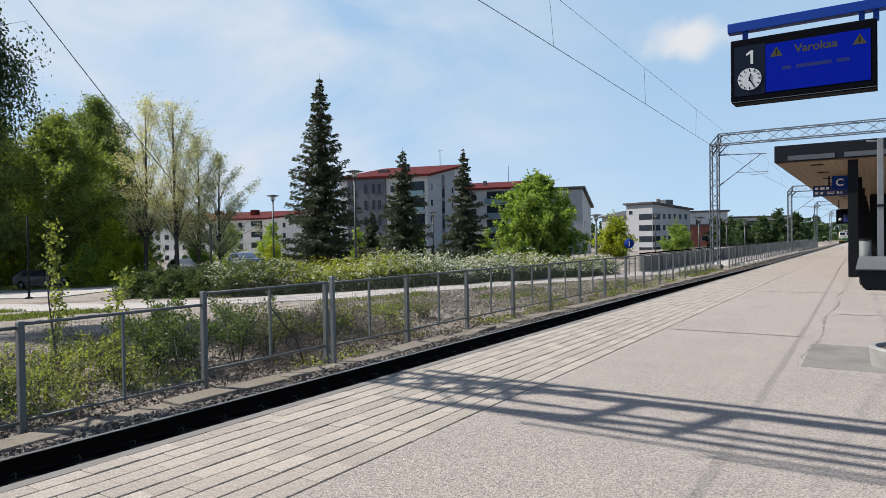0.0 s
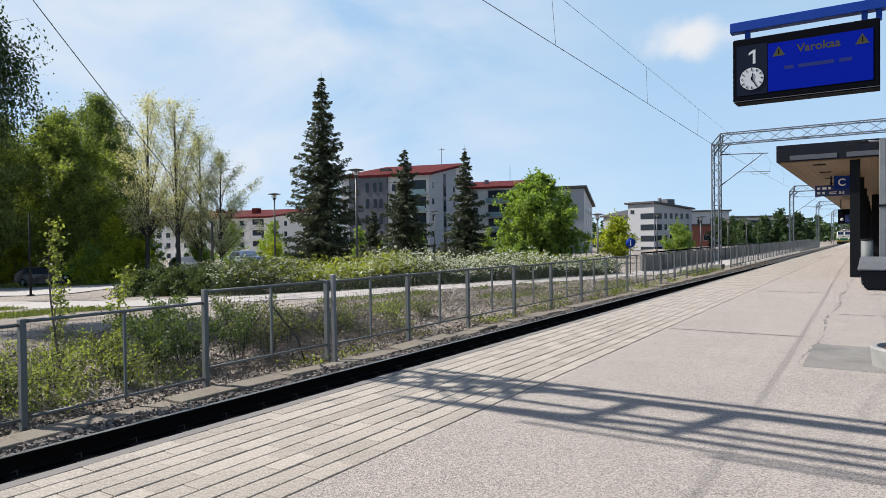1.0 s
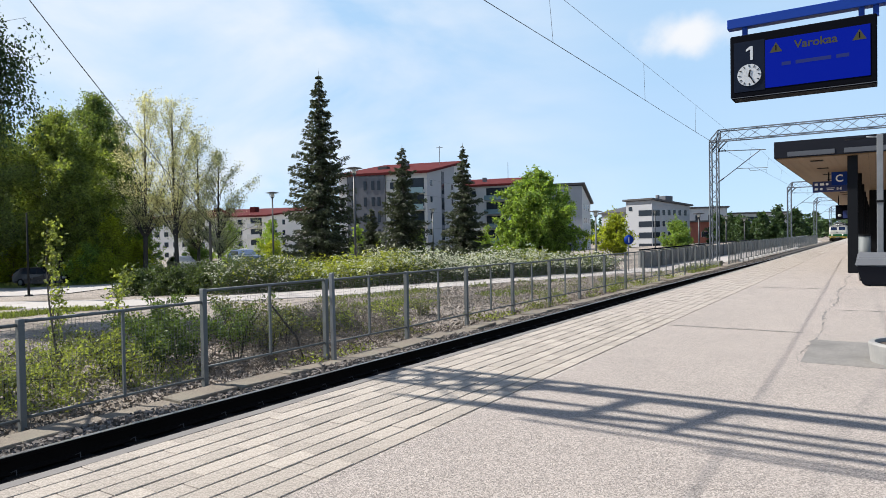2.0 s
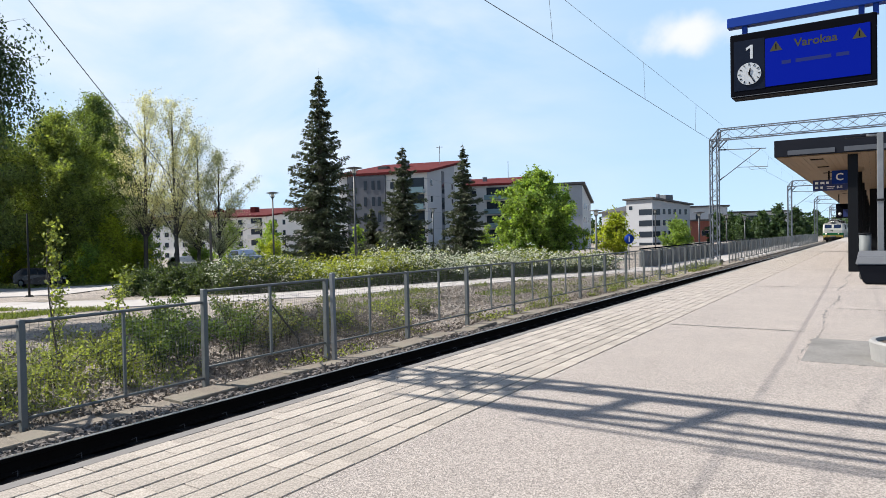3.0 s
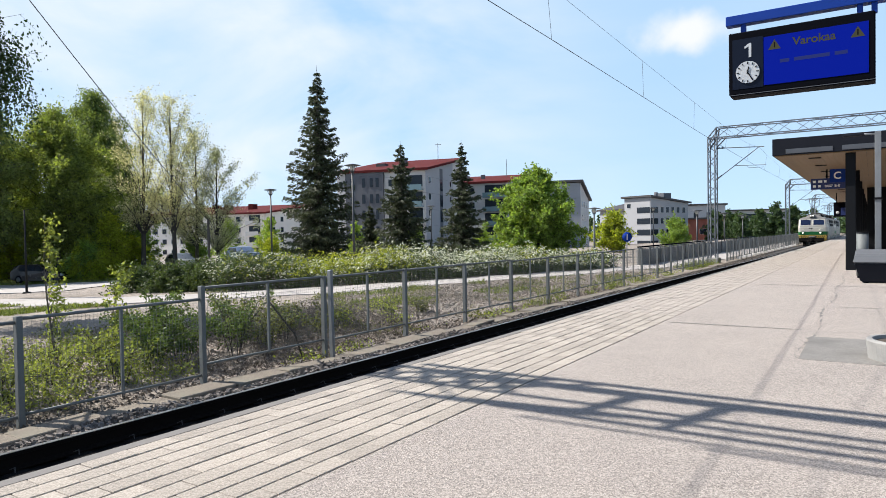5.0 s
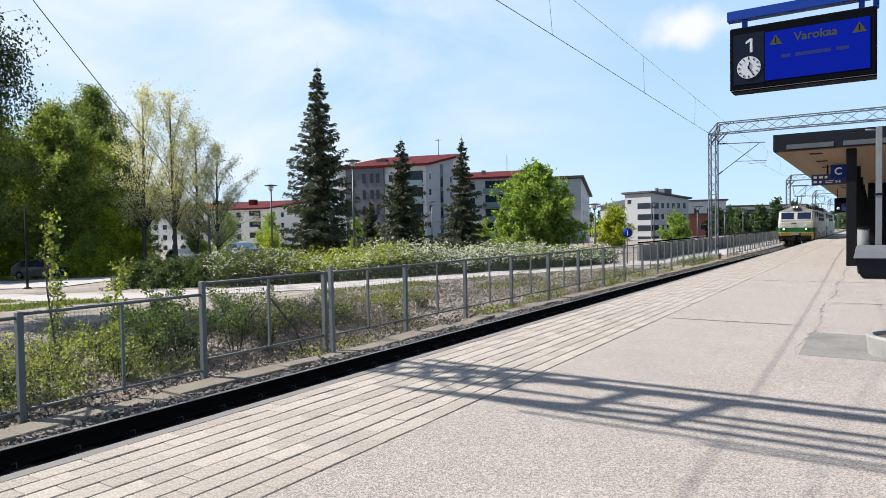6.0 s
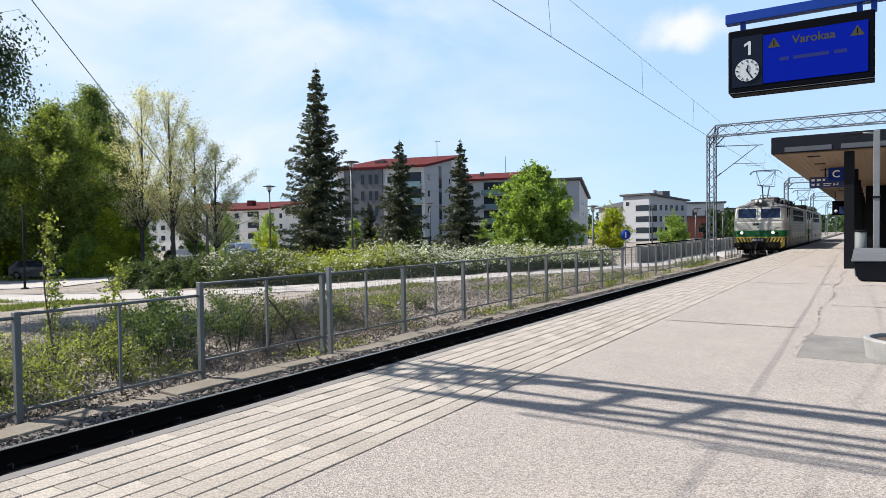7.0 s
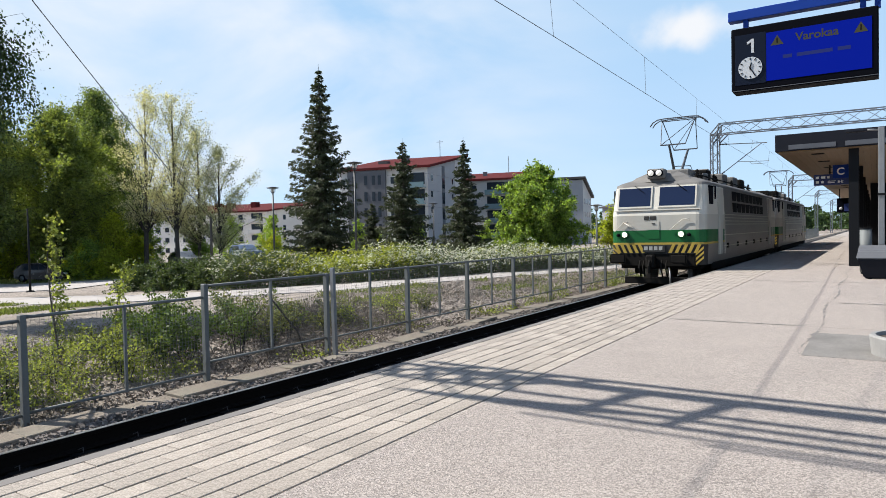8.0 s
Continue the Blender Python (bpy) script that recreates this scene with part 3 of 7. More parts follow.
def near_gantry():
    """The portal beside the camera: a wide beam with heavy chords and few battens, on a mast well clear of the track."""
    g = thing("catenary_gantry", "galvanised lattice steel portal with a wide four-chord beam", "catenary gantry", "gantries over the track", at=(0, GANTRIES[0], 0))
    x0 = -11.5
    bm = bmesh.new()
    truss(bm, (x0 - 0.22, -0.1, -1.0), (x0 - 0.22, -0.1, BEAM_LO), (0.44, 0, 0), (0, 0.66, 0), 12, 0.05, 0.03)
    part("mast", bm, GALV_MAST, g)
    one("footing", (x0 - 0.4, -0.3, -1.8), (x0 + 0.4, 0.75, -0.6), CONCRETE, g, bevel=0.03)
    for dy, z, xa in ((0.52, BEAM_LO, x0), (0.52, BEAM_HI, x0), (0.20, BEAM_HI, x0 + 0.4), (-0.02, BEAM_LO, x0), (-0.44, BEAM_LO, x0 + 2.1), (-0.44, BEAM_HI, x0 + 2.1)):
        rod("chord", [(xa, dy, z), (13.0, dy, z)], 0.046 if dy < 0.1 else 0.056, GALV_MAST, g, n=6)
    # close bracing at the beam's end, a tapered near-side end, then battens farther apart
    for k in range(4):
        bm = bmesh.new()
        x = x0 + 0.3 + 0.45 * k
        tube(bm, [(x, 0.02, BEAM_LO), (x + 0.40, 0.52, BEAM_HI)], 0.055, 4)
        tube(bm, [(x + 0.35, 0.02, BEAM_LO), (x, 0.52, BEAM_LO)], 0.055, 4)
        part("brace", bm, GALV_MAST, g)
    bm = bmesh.new()
    tube(bm, [(x0 + 0.9, -0.50, 7.75), (x0 + 1.6, -0.46, 7.78), (x0 + 2.4, -0.40, 7.85), (x0 + 3.2, -0.30, 8.0)], [0.02, 0.085, 0.11, 0.04], 6)
    tube(bm, [(x0 + 1.2, 0.0, BEAM_LO), (x0 + 1.6, -0.46, 7.78)], 0.02, 4)
    part("end_gusset", bm, GALV_MAST, g)
    for x in (-8.75, -8.0, -4.2, -3.4, 1.0, 1.8, 6.0, 6.8, 11.0):
        bm = bmesh.new()
        tube(bm, [(x, -0.44, BEAM_LO), (x + 0.3, 0.52, BEAM_LO)], 0.05, 4)
        tube(bm, [(x - 0.5, -0.44, BEAM_HI), (x - 0.25, 0.20, BEAM_HI)], 0.05, 4)
        part("batten", bm, GALV_MAST, g)
    bm = bmesh.new()
    truss(bm, (12.8, -0.25, -0.05), (12.8, -0.25, BEAM_LO), (0.44, 0, 0), (0, 0.5, 0), 16, 0.035, 0.016)
    part("mast", bm, GALV_MAST, g)
    for k in (0.0, 0.10):
        rod("feeder", [(x0 + 1.8 + 14 * k, -0.86 - k, 8.35), (13.0, -0.86 - k, 8.35)], 0.026, WIRE, g, n=5)


def build_overhead():
    g = gantry(GANTRIES[1])
    near_gantry()
    for y in GANTRIES[2:]:
        copy_thing(g, pose(0, y, -0.62 - 0.003 * (y - 94.5)))
    ys = [-45.0] + GANTRIES
    w = thing("overhead_wire", "thin contact wire and messenger wire above the track", "overhead wire")
    c, m = [], []
    for i, (a, b) in enumerate(zip(ys, ys[1:])):
        off = 0.2 if i % 2 else -0.2
        for k in range(12):
            t = k / 12
            y = a + (b - a) * t
            x = TRACK_X + off * (1 - 2 * t)
            zc = 5.62 + (0.28 * smooth(40, 5, y) if y < 40 else 0)
            zm = 7.38 - 0.0235 * (y - 3.5) if 3.0 < y < 42 else 6.82 - 0.45 * (1 - (2 * t - 1) ** 2)
            zm = 6.48 + 0.06 * (y - 42) if 42 <= y < 47.6 else zm
            zc, zm = zc - dip(y) + dip(min(y, 47.6)), zm - dip(y) + dip(min(y, 47.6))
            c.append((x, y, zc))
            m.append((TRACK_X, y, zm))
            if k % 2 == 1:
                rod("dropper", [(x, y, zc), (TRACK_X, y, zm)], 0.005, WIRE, w, n=4)
    bm = bmesh.new()
    tube(bm, c, 0.008, 5)
    part("contact_wire", bm, WIRE, w)
    bm = bmesh.new()
    tube(bm, m, 0.005, 5)
    part("messenger_wire", bm, WIRE, w)


# ---- platform furniture ----
def letter(name, text, size, material, parent, at, rx=90, rz=0, extrude=0.004, align="CENTER"):
    cu = bpy.data.curves.new(name, "FONT")
    cu.body, cu.size, cu.extrude, cu.align_x, cu.align_y = text, size, extrude, align, "CENTER"
    cu.offset = size * 0.02
    tmp = bpy.data.objects.new(name, cu)
    scene.collection.objects.link(tmp)
    me = bpy.data.meshes.new_from_object(tmp.evaluated_get(bpy.context.evaluated_depsgraph_get()))
    bpy.data.objects.remove(tmp)
    me.materials.clear()
    ob = mesh_part(name, me, material, parent)
    ob.matrix_basis = pose(*at, rx, 0, rz)
    return ob


NAVYGLASS = plain("navy_number_panel", (0.004, 0.007, 0.018), 0.35, spec=0.15)
DULLWHITE = plain("backlit_white_panel", (0.46, 0.48, 0.50), 0.4)


def build_display():
    Y = 9.0
    d = thing("platform_display", "blue passenger display with a clock in a black case", "display", at=(0, Y, 0))
    one("housing", (-1.52, 0.0, 3.13), (0.03, 0.22, 3.91), BLACK, d, bevel=0.015)
    one("bottom_lip", (-1.50, -0.03, 3.112), (0.03, 0.22, 3.13), BLACK, d, bevel=0.004)
    one("lip_edge", (-1.50, -0.034, 3.124), (0.03, -0.030, 3.132), GREYPANEL, d, "pale lower trim")
    one("screen", (-1.12, -0.006, 3.215), (-0.035, 0.004, 3.80), SCREEN, d, "glowing blue screen", bevel=0.002)
    one("number_panel", (-1.475, -0.004, 3.20), (-1.125, 0.004, 3.82), NAVYGLASS, d, bevel=0.002)
    bm = bmesh.new()
    f = bm.faces.new([bm.verts.new((-1.30 + a, -0.0075, 3.67 + b)) for a, b in ((0.012, -0.085), (0.042, -0.085), (0.042, 0.085), (0.016, 0.085), (-0.035, 0.052), (-0.035, 0.022), (0.012, 0.048))])
    r = bmesh.ops.extrude_face_region(bm, geom=[f])
    bmesh.ops.translate(bm, vec=(0, 0.003, 0), verts=[v for v in r["geom"] if isinstance(v, bmesh.types.BMVert)])
    bmesh.ops.recalc_face_normals(bm, faces=bm.faces)
    part("track_number", bm, DULLWHITE, d, "white figure 1")
    bm = bmesh.new()
    tube(bm, [(-1.30, -0.004, 3.40), (-1.30, -0.016, 3.40)], 0.135, 40)
    clock = part("clock_face", bm, DULLWHITE, d, "white round clock face with black marks")
    for k in range(12):
        a = math.radians(30 * k)
        p, q = (0.100, 0.126)
        bm = bmesh.new()
        tube(bm, [(-1.30 + p * math.sin(a), -0.018, 3.40 + p * math.cos(a)), (-1.30 + q * math.sin(a), -0.018, 3.40 + q * math.cos(a))], 0.006, 4)
        part("clock_mark", bm, BLACK, clock)
    for nm, ang, ln in (("hour_pointer", 12, 0.065), ("minute_pointer", 152, 0.115)):
        a = math.radians(ang)
        rod(nm, [(-1.30 - 0.02 * math.sin(a), -0.021, 3.40 - 0.02 * math.cos(a)), (-1.30 + ln * math.sin(a), -0.021, 3.40 + ln * math.cos(a))], 0.007, BLACK, clock, n=4)
    dim = plain("dim_yellow_text", (0.012, 0.012, 0.006), 0.5, spec=0.05, emit=(0.26, 0.26, 0.16), strength=0.11)
    blue = plain("dim_blue_text", (0.005, 0.008, 0.04), 0.5, spec=0.05, emit=(0.04, 0.06, 0.30), strength=0.22)
    letter("warning_text", "Varokaa", 0.135, dim, d, (-0.58, -0.0075, 3.69), extrude=0.001)
    for xa, xb in ((-0.94, -0.84), (-0.79, -0.42), (-0.37, -0.24)):
        one("text_line", (xa, -0.008, 3.462), (xb, -0.0065, 3.505), blue, d)
    for cx in (-1.0, -0.14):
        bm = bmesh.new()
        f = bm.faces.new([bm.verts.new((cx + a, -0.010, 3.69 + b)) for a, b in ((-0.07, -0.055), (0.07, -0.055), (0.0, 0.065))])
        r = bmesh.ops.extrude_face_region(bm, geom=[f])
        bmesh.ops.translate(bm, vec=(0, 0.004, 0), verts=[v for v in r["geom"] if isinstance(v, bmesh.types.BMVert)])
        tri = part("warning_triangle", bm, dim, d, "dim yellow warning triangle")
        one("exclamation_mark", (cx - 0.006, -0.0125, 3.655), (cx + 0.006, -0.0105, 3.72), BLACK, tri)
    one("hanger_bar", (-1.56, 0.04, 4.02), (1.6, 0.18, 4.14), SIGNBLUE, d, "blue painted steel bar", bevel=0.006)
    for x in (-1.36, -0.12, 0.02):
        one("hanger", (x - 0.03, 0.07, 3.90), (x + 0.03, 0.13, 4.03), SIGNBLUE, d, bevel=0.004)
    one("post", (1.45, 0.02, 0), (1.63, 0.20, 4.14), SIGNBLUE, d, bevel=0.01)


def build_canopy():
    y0, y1, x0, x1 = 26.0, 86.0, -2.95, 8.0
    c = thing("platform_canopy", "dark platform canopy with a wooden soffit and grey fascia", "canopy", at=(0, 0, 0))
    bm = bmesh.new()
    box(bm, (x0, y0, 4.30), (x1, y1, 4.56), 0.02)
    part("roof", bm, CHARCOAL, c)
    one("fascia", (x0 - 0.02, y0 - 0.05, 4.02), (x1, y0 + 0.05, 4.60), CHARCOAL2, c, bevel=0.01)
    one("edge_trim", (x0 - 0.03, y0, 4.02), (x0 + 0.05, y1, 4.58), CHARCOAL, c, bevel=0.01)
    for a, b in ((-2.55, -1.13), (-0.86, 1.2), (1.4, 4.0)):
        one("fascia_panel", (a, y0 - 0.075, 4.06), (b, y0 - 0.04, 4.22), GREYPANEL, c, "lighter grey fascia strip", bevel=0.004)
    n = 56
    pitch = (x1 - x0 - 0.05) / n
    bm = bmesh.new()
    box(bm, (0, y0 + 0.05, 3.985), (pitch - 0.006, y1, 4.02))
    me = bpy.data.meshes.new("soffit_board")
    bm.to_mesh(me)
    bm.free()
    for i in range(n):
        mesh_part("soffit_board", me, SOFFIT, c).location.x = x0 + 0.05 + pitch * i
    bm = bmesh.new()
    box(bm, (x0 + 0.05, y0 + 0.05, 4.021), (x1, y1, 4.03))
    part("soffit_backing", bm, CHARCOAL, c)
    for i in range(9):
        one("recessed_lamp", (-1.95, 27.2 + 3.4 * i, 3.965), (-1.55, 27.5 + 3.4 * i, 3.99), BLACK, c, "dark recessed lamp housing", bevel=0.005)
    for i in range(8):
        y = 26.3 + 8.4 * i
        one("column", (-0.78, y, 0), (-0.48, y + 0.30, 3.99), CHARCOAL, c, bevel=0.01)
        one("column", (3.6, y, 0), (3.9, y + 0.30, 3.99), CHARCOAL, c, bevel=0.01)
    one("shelter_wall", (-0.30, 50.0, 0.0), (7.7, 50.2, 3.98), CHARCOAL, c, "dark waiting shelter wall", bevel=0.01)
    # Out of view: a wall added along the back to darken the soffit.
    one("back_wall", (7.75, y0 + 0.1, 0.0), (7.95, y1, 3.98), CHARCOAL, c, "added unseen wall that keeps light off the soffit", bevel=0.01)
    one("wall_panel", (0.9, 29.5, 0.0), (1.0, 60, 3.9), CHARCOAL, c, "dark wall panel", bevel=0.01)


# ---- trees ----
BARK = mat("grey_bark", (0.10, 0.085, 0.07), 0.9, vary=0.3, scale=4, fine=30, bump=0.5, depth=0.03)
BARK_PALE = mat("pale_bark", (0.30, 0.28, 0.25), 0.9, vary=0.4, scale=5, fine=30, bump=0.4, depth=0.03)
LEAF_BIRCH = leaf_mat("birch_leaf", (0.215, 0.30, 0.06), 0.52)
LEAF_DARK = leaf_mat("dark_leaf", (0.138, 0.185, 0.06), 0.48)
LEAF_MID = leaf_mat("wood_leaf", (0.180, 0.225, 0.062), 0.48)
BARK_DARK = mat("dark_bark", (0.045, 0.04, 0.036), 0.9, vary=0.3, scale=4, fine=30, bump=0.5, depth=0.03)
# Darker copies of the leaf greens, with crown shade put into the colour.
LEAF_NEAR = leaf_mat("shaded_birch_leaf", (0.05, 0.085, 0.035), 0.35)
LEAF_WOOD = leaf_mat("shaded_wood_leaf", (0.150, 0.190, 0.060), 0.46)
LEAF_MAPLE = leaf_mat("maple_leaf", (0.18, 0.26, 0.062), 0.54)
LEAF_YELLOW = leaf_mat("young_yellow_leaf", (0.26, 0.30, 0.035), 0.55)
LEAF_PALE = leaf_mat("pale_new_leaf", (0.52, 0.50, 0.28), 0.45, 0.35, tint=(1.2, 1.2, 0.8))
LEAF_ASPEN = leaf_mat("aspen_leaf", (0.33, 0.345, 0.22), 0.48, tint=(1.2, 1.2, 0.8))
LEAF_WHITE = leaf_mat("white_blossom", (0.66, 0.67, 0.55), 0.3, 0.25, tint=(1.1, 1.1, 0.95))
NEEDLE = leaf_mat("spruce_needle", (0.058, 0.069, 0.036), 0.2, 0.55, tint=(1.2, 1.3, 0.8))


def tree(name, label, at, height, rx, ry, clear, n_limb, n_leaf, size, leaf, bark=BARK, trunk_r=0.16, seed=1, droop=0.0, twigs=3, spread=0.5, shape=0.5, category="tree", group="", lean=0.0, rise=0.18):
    """A tapered trunk with limbs that end in an uneven crown of separate leaves."""
    rng = np.random.default_rng(seed)
    t = thing(name, label, category, group, at=at)
    bm = bmesh.new()
    trunk = [Vector((lean * z * height + 0.12 * math.sin(3 * z + seed), 0.12 * math.cos(2.3 * z + seed), height * z)) for z in (0, 0.12, 0.3, 0.5, 0.7, 0.86, 0.97)]
    trunk[0].z = -0.35
    tube(bm, trunk, [trunk_r * k for k in (1.3, 1.0, 0.85, 0.62, 0.4, 0.2, 0.05)], 8)
    pts, axes = [], []
    for i in range(n_limb):
        f = clear + (1 - clear) * ((i + rng.random()) / n_limb)
        u = (f - clear) / (1 - clear)
        prof = max(0.12, math.sin(math.pi * min(1, (0.12 + 0.88 * u)) ** (shape + 0.3)) ** 0.75) if u < 0.97 else 0.12
        a = rng.uniform(0, 2 * math.pi)
        r = prof * rng.uniform(0.5, 1.1) * (0.85 + 0.6 * noise.noise(Vector((math.cos(a) * 1.3, math.sin(a) * 1.3, f * 5 + seed))))
        k = min(5, int(f * 6))
        z0 = height * max(clear * 0.7, f - rise * r - 0.05)
        base = Vector((lean * z0 + 0.12 * math.sin(3 * z0 / height + seed), 0.12 * math.cos(2.3 * z0 / height + seed), z0))
        end = Vector((rx * r * math.cos(a) + lean * f * height, ry * r * math.sin(a), height * f - droop * r * 0.5))
        mid = base.lerp(end, 0.5) + Vector((0, 0, 0.06 * height * r))
        w = trunk_r * (0.42 - 0.28 * f)
        tube(bm, [base, mid, end], [w, w * 0.55, w * 0.12], 5, caps=False)
        for j in range(twigs):
            s = rng.uniform(0.35, 1.0)
            p = (base.lerp(mid, s * 2) if s < 0.5 else mid.lerp(end, s * 2 - 1))
            q = p + Vector(rng.normal(size=3).tolist()) * spread * 0.9 + Vector((0, 0, -droop * 0.35))
            tube(bm, [p, q], [w * 0.3, w * 0.06], 3, caps=False)
            m = max(1, int(n_leaf / (n_limb * twigs)))
            k2 = rng.random(m)[:, None]
            c = np.array(p)[None] * (1 - k2) + np.array(q)[None] * k2 + rng.normal(size=(m, 3)) * spread * 0.30
            c[:, 2] -= np.abs(rng.normal(size=m)) * droop * 0.6
            pts.append(c)
    part("trunk", bm, bark, t, smooth=True)
    pts = np.concatenate(pts)
    v, f = cards(pts, size, rng, up=droop)
    mesh_part("crown", raw_mesh("crown", v, f), leaf, t)
    return t


def spruce(label, at, height, radius, seed, tiers=34):
    """A spruce: drooping whorls of branches with hanging needle sprays."""
    rng = np.random.default_rng(seed)
    t = thing("spruce", label, "spruce tree", "spruces", at=at)
    bm = bmesh.new()
    tube(bm, [(0, 0, -0.4), (0, 0, height * 0.5), (0, 0, height)], [0.022 * height, 0.012 * height, 0.012], 8)
    pts, axes = [], []
    for i in range(tiers):
        f = 0.02 + 0.96 * (i / (tiers - 1)) ** 0.93
        z = height * f
        R = radius * (1 - f) ** 0.78 * rng.uniform(0.72, 1.12) + 0.10
        nb = int(6 + 8 * (1 - f))
        for b in range(nb):
            a = 2 * math.pi * (b + rng.random()) / nb
            r = R * rng.uniform(0.45, 1.15)
            z = height * f + rng.uniform(-0.22, 0.22)
            d = np.array([math.cos(a), math.sin(a), 0])
            tip_z = z - 0.32 * r + 0.22 * r * f
            p0, p1, p2 = np.array([0, 0, z]), d * r * 0.6 + np.array([0, 0, z - 0.30 * r]), d * r + np.array([0, 0, tip_z])
            tube(bm, [p0, p1, p2], [0.03 * (1.1 - f), 0.018, 0.006], 3, caps=False)
            n = max(10, int(60 * r))
            s = rng.random(n) ** 0.7
            c = np.where(s[:, None] < 0.6, p0 + (p1 - p0) * (s / 0.6)[:, None], p1 + (p2 - p1) * ((s - 0.6) / 0.4)[:, None])
            side = np.array([-d[1], d[0], 0])
            w = rng.normal(size=n) * 0.17 * (0.4 + r * 0.35)
            c = c + side[None] * w[:, None]
            c[:, 2] -= np.abs(rng.normal(size=n)) * 0.10 * (0.5 + 0.5 * r) + np.abs(w) * 0.25
            pts.append(c)
            axes.append(np.repeat((d * 0.8 + np.array([0, 0, -0.45]))[None], n, 0) + side[None] * np.sign(w)[:, None] * 0.5)
    tube(bm, [(0, 0, height - 0.1), (0, 0, height + 0.35)], [0.02, 0.006], 5)
    part("trunk", bm, BARK, t, smooth=True)
    v, f = cards(np.concatenate(pts), 0.14, rng, aspect=0.34, axes=np.concatenate(axes))
    mesh_part("crown", raw_mesh("crown", v, f), NEEDLE, t, "dark needle sprays")
    return t


def foliage(name, label, category, pts, size, leaf, seed, kind="stuff", up=0.0, aspect=0.55):
    rng = np.random.default_rng(seed)
    v, f = cards(pts, size, rng, aspect=aspect, up=up)
    return tagged(mesh_part(name, raw_mesh(name, v, f), leaf), label, category, kind=kind)


def g3(x, y):
    return (x, y, ground_z(x, y))


def build_trees():
    tree("young_tree", "young yellow-green tree in front of the aspens", g3(-53.0, 30.9), 5.3, 1.7, 1.7, 0.35, 60, 12000, 0.08, LEAF_YELLOW, BARK_DARK, trunk_r=0.07, seed=41, twigs=6, spread=0.4)
    tree("bush", "broad light green bush under the trees", g3(-53.4, 29.0), 3.0, 2.3, 2.0, 0.05, 60, 12000, 0.08, LEAF_MAPLE, BARK_DARK, trunk_r=0.06, seed=42, twigs=6, spread=0.4, category="bush")
    spruce("tall dark green spruce with drooping branches", g3(-38.6, 40.5), 16.6, 4.3, 1, 40)
    spruce("dark green spruce beside the car park", g3(-37.1, 49.9), 11.2, 3.9, 2, 28)
    spruce("slender dark green spruce", g3(-34.4, 56.4), 11.7, 3.1, 3, 28)
    spruce("small dark green spruce between taller ones", g3(-42.1, 51.3), 6.0, 2.0, 4, 18)
    tree("maple", "round bright green maple in full fresh leaf", g3(-24.8, 53.1), 7.7, 5.1, 5.1, 0.06, 200, 70000, 0.115, LEAF_MAPLE, seed=11, spread=0.48, shape=0.58, trunk_r=0.2, twigs=6)
    tree("birch", "small yellow-green tree by the far walkway", g3(-24.7, 73.5), 4.4, 2.5, 2.5, 0.10, 60, 11000, 0.12, LEAF_YELLOW, seed=12, twigs=5)
    tree("birch", "low bright green tree by the far buildings", g3(-22.5, 92.8), 3.8, 2.3, 2.3, 0.1, 50, 8000, 0.13, LEAF_MAPLE, seed=13, twigs=5)
    tree("birch", "birch with hanging leafy branches, crown shade in its leaf colour", g3(-21.4, 7.2), 13.5, 2.8, 2.8, 0.47, 200, 150000, 0.05, LEAF_NEAR, BARK_DARK, trunk_r=0.10, seed=14, droop=1.3, twigs=10, spread=0.38)
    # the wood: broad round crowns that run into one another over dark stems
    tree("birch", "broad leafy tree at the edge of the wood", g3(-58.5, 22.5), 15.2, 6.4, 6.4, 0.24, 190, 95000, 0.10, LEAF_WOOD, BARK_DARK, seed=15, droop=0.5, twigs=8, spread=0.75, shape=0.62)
    tree("birch", "broad leafy tree beside the car park", g3(-59.0, 29.5), 14.4, 6.4, 6.0, 0.26, 180, 85000, 0.10, LEAF_MID, BARK_DARK, seed=25, droop=0.4, twigs=8, spread=0.75, shape=0.66)
    tree("birch", "tall dark birch with a pointed crown", g3(-66.5, 37.2), 18.8, 6.0, 6.2, 0.10, 190, 85000, 0.11, LEAF_DARK, BARK, seed=16, droop=1.0, twigs=9, spread=0.7, shape=0.75, rise=0.30)
    tree("birch", "birch with a dense shaded crown", g3(-70.0, 27.0), 17.0, 6.8, 6.8, 0.10, 140, 50000, 0.15, LEAF_DARK, BARK_DARK, seed=26, droop=0.6, twigs=8, spread=0.8, shape=0.5)
    tree("birch", "leafy birch standing in front of a pointed one", g3(-63.0, 36.5), 14.0, 5.0, 5.0, 0.10, 150, 60000, 0.105, LEAF_DARK, BARK_DARK, seed=31, droop=0.8, twigs=8, spread=0.7, shape=0.5)
    for x, y, h, r, sd in ((-78, 33.0, 16.0, 7.0, 19), (-67, 18.5, 17.0, 6.8, 20)):
        tree("birch", "shaded leafy birch deep in the wood", g3(x, y), h, r, r, 0.05, 120, 34000, 0.19, LEAF_DARK, BARK_DARK, seed=sd, droop=0.7, twigs=7, spread=0.95, shape=0.4)
    # aspens: dark forked limbs, thin new leaves
    tree("aspen", "tall aspen with sparse pale new leaves", g3(-52.0, 33.2), 16.0, 4.5, 4.5, 0.32, 40, 13500, 0.066, LEAF_PALE, BARK_DARK, trunk_r=0.19, seed=17, twigs=11, spread=0.62, shape=0.85, rise=0.55)
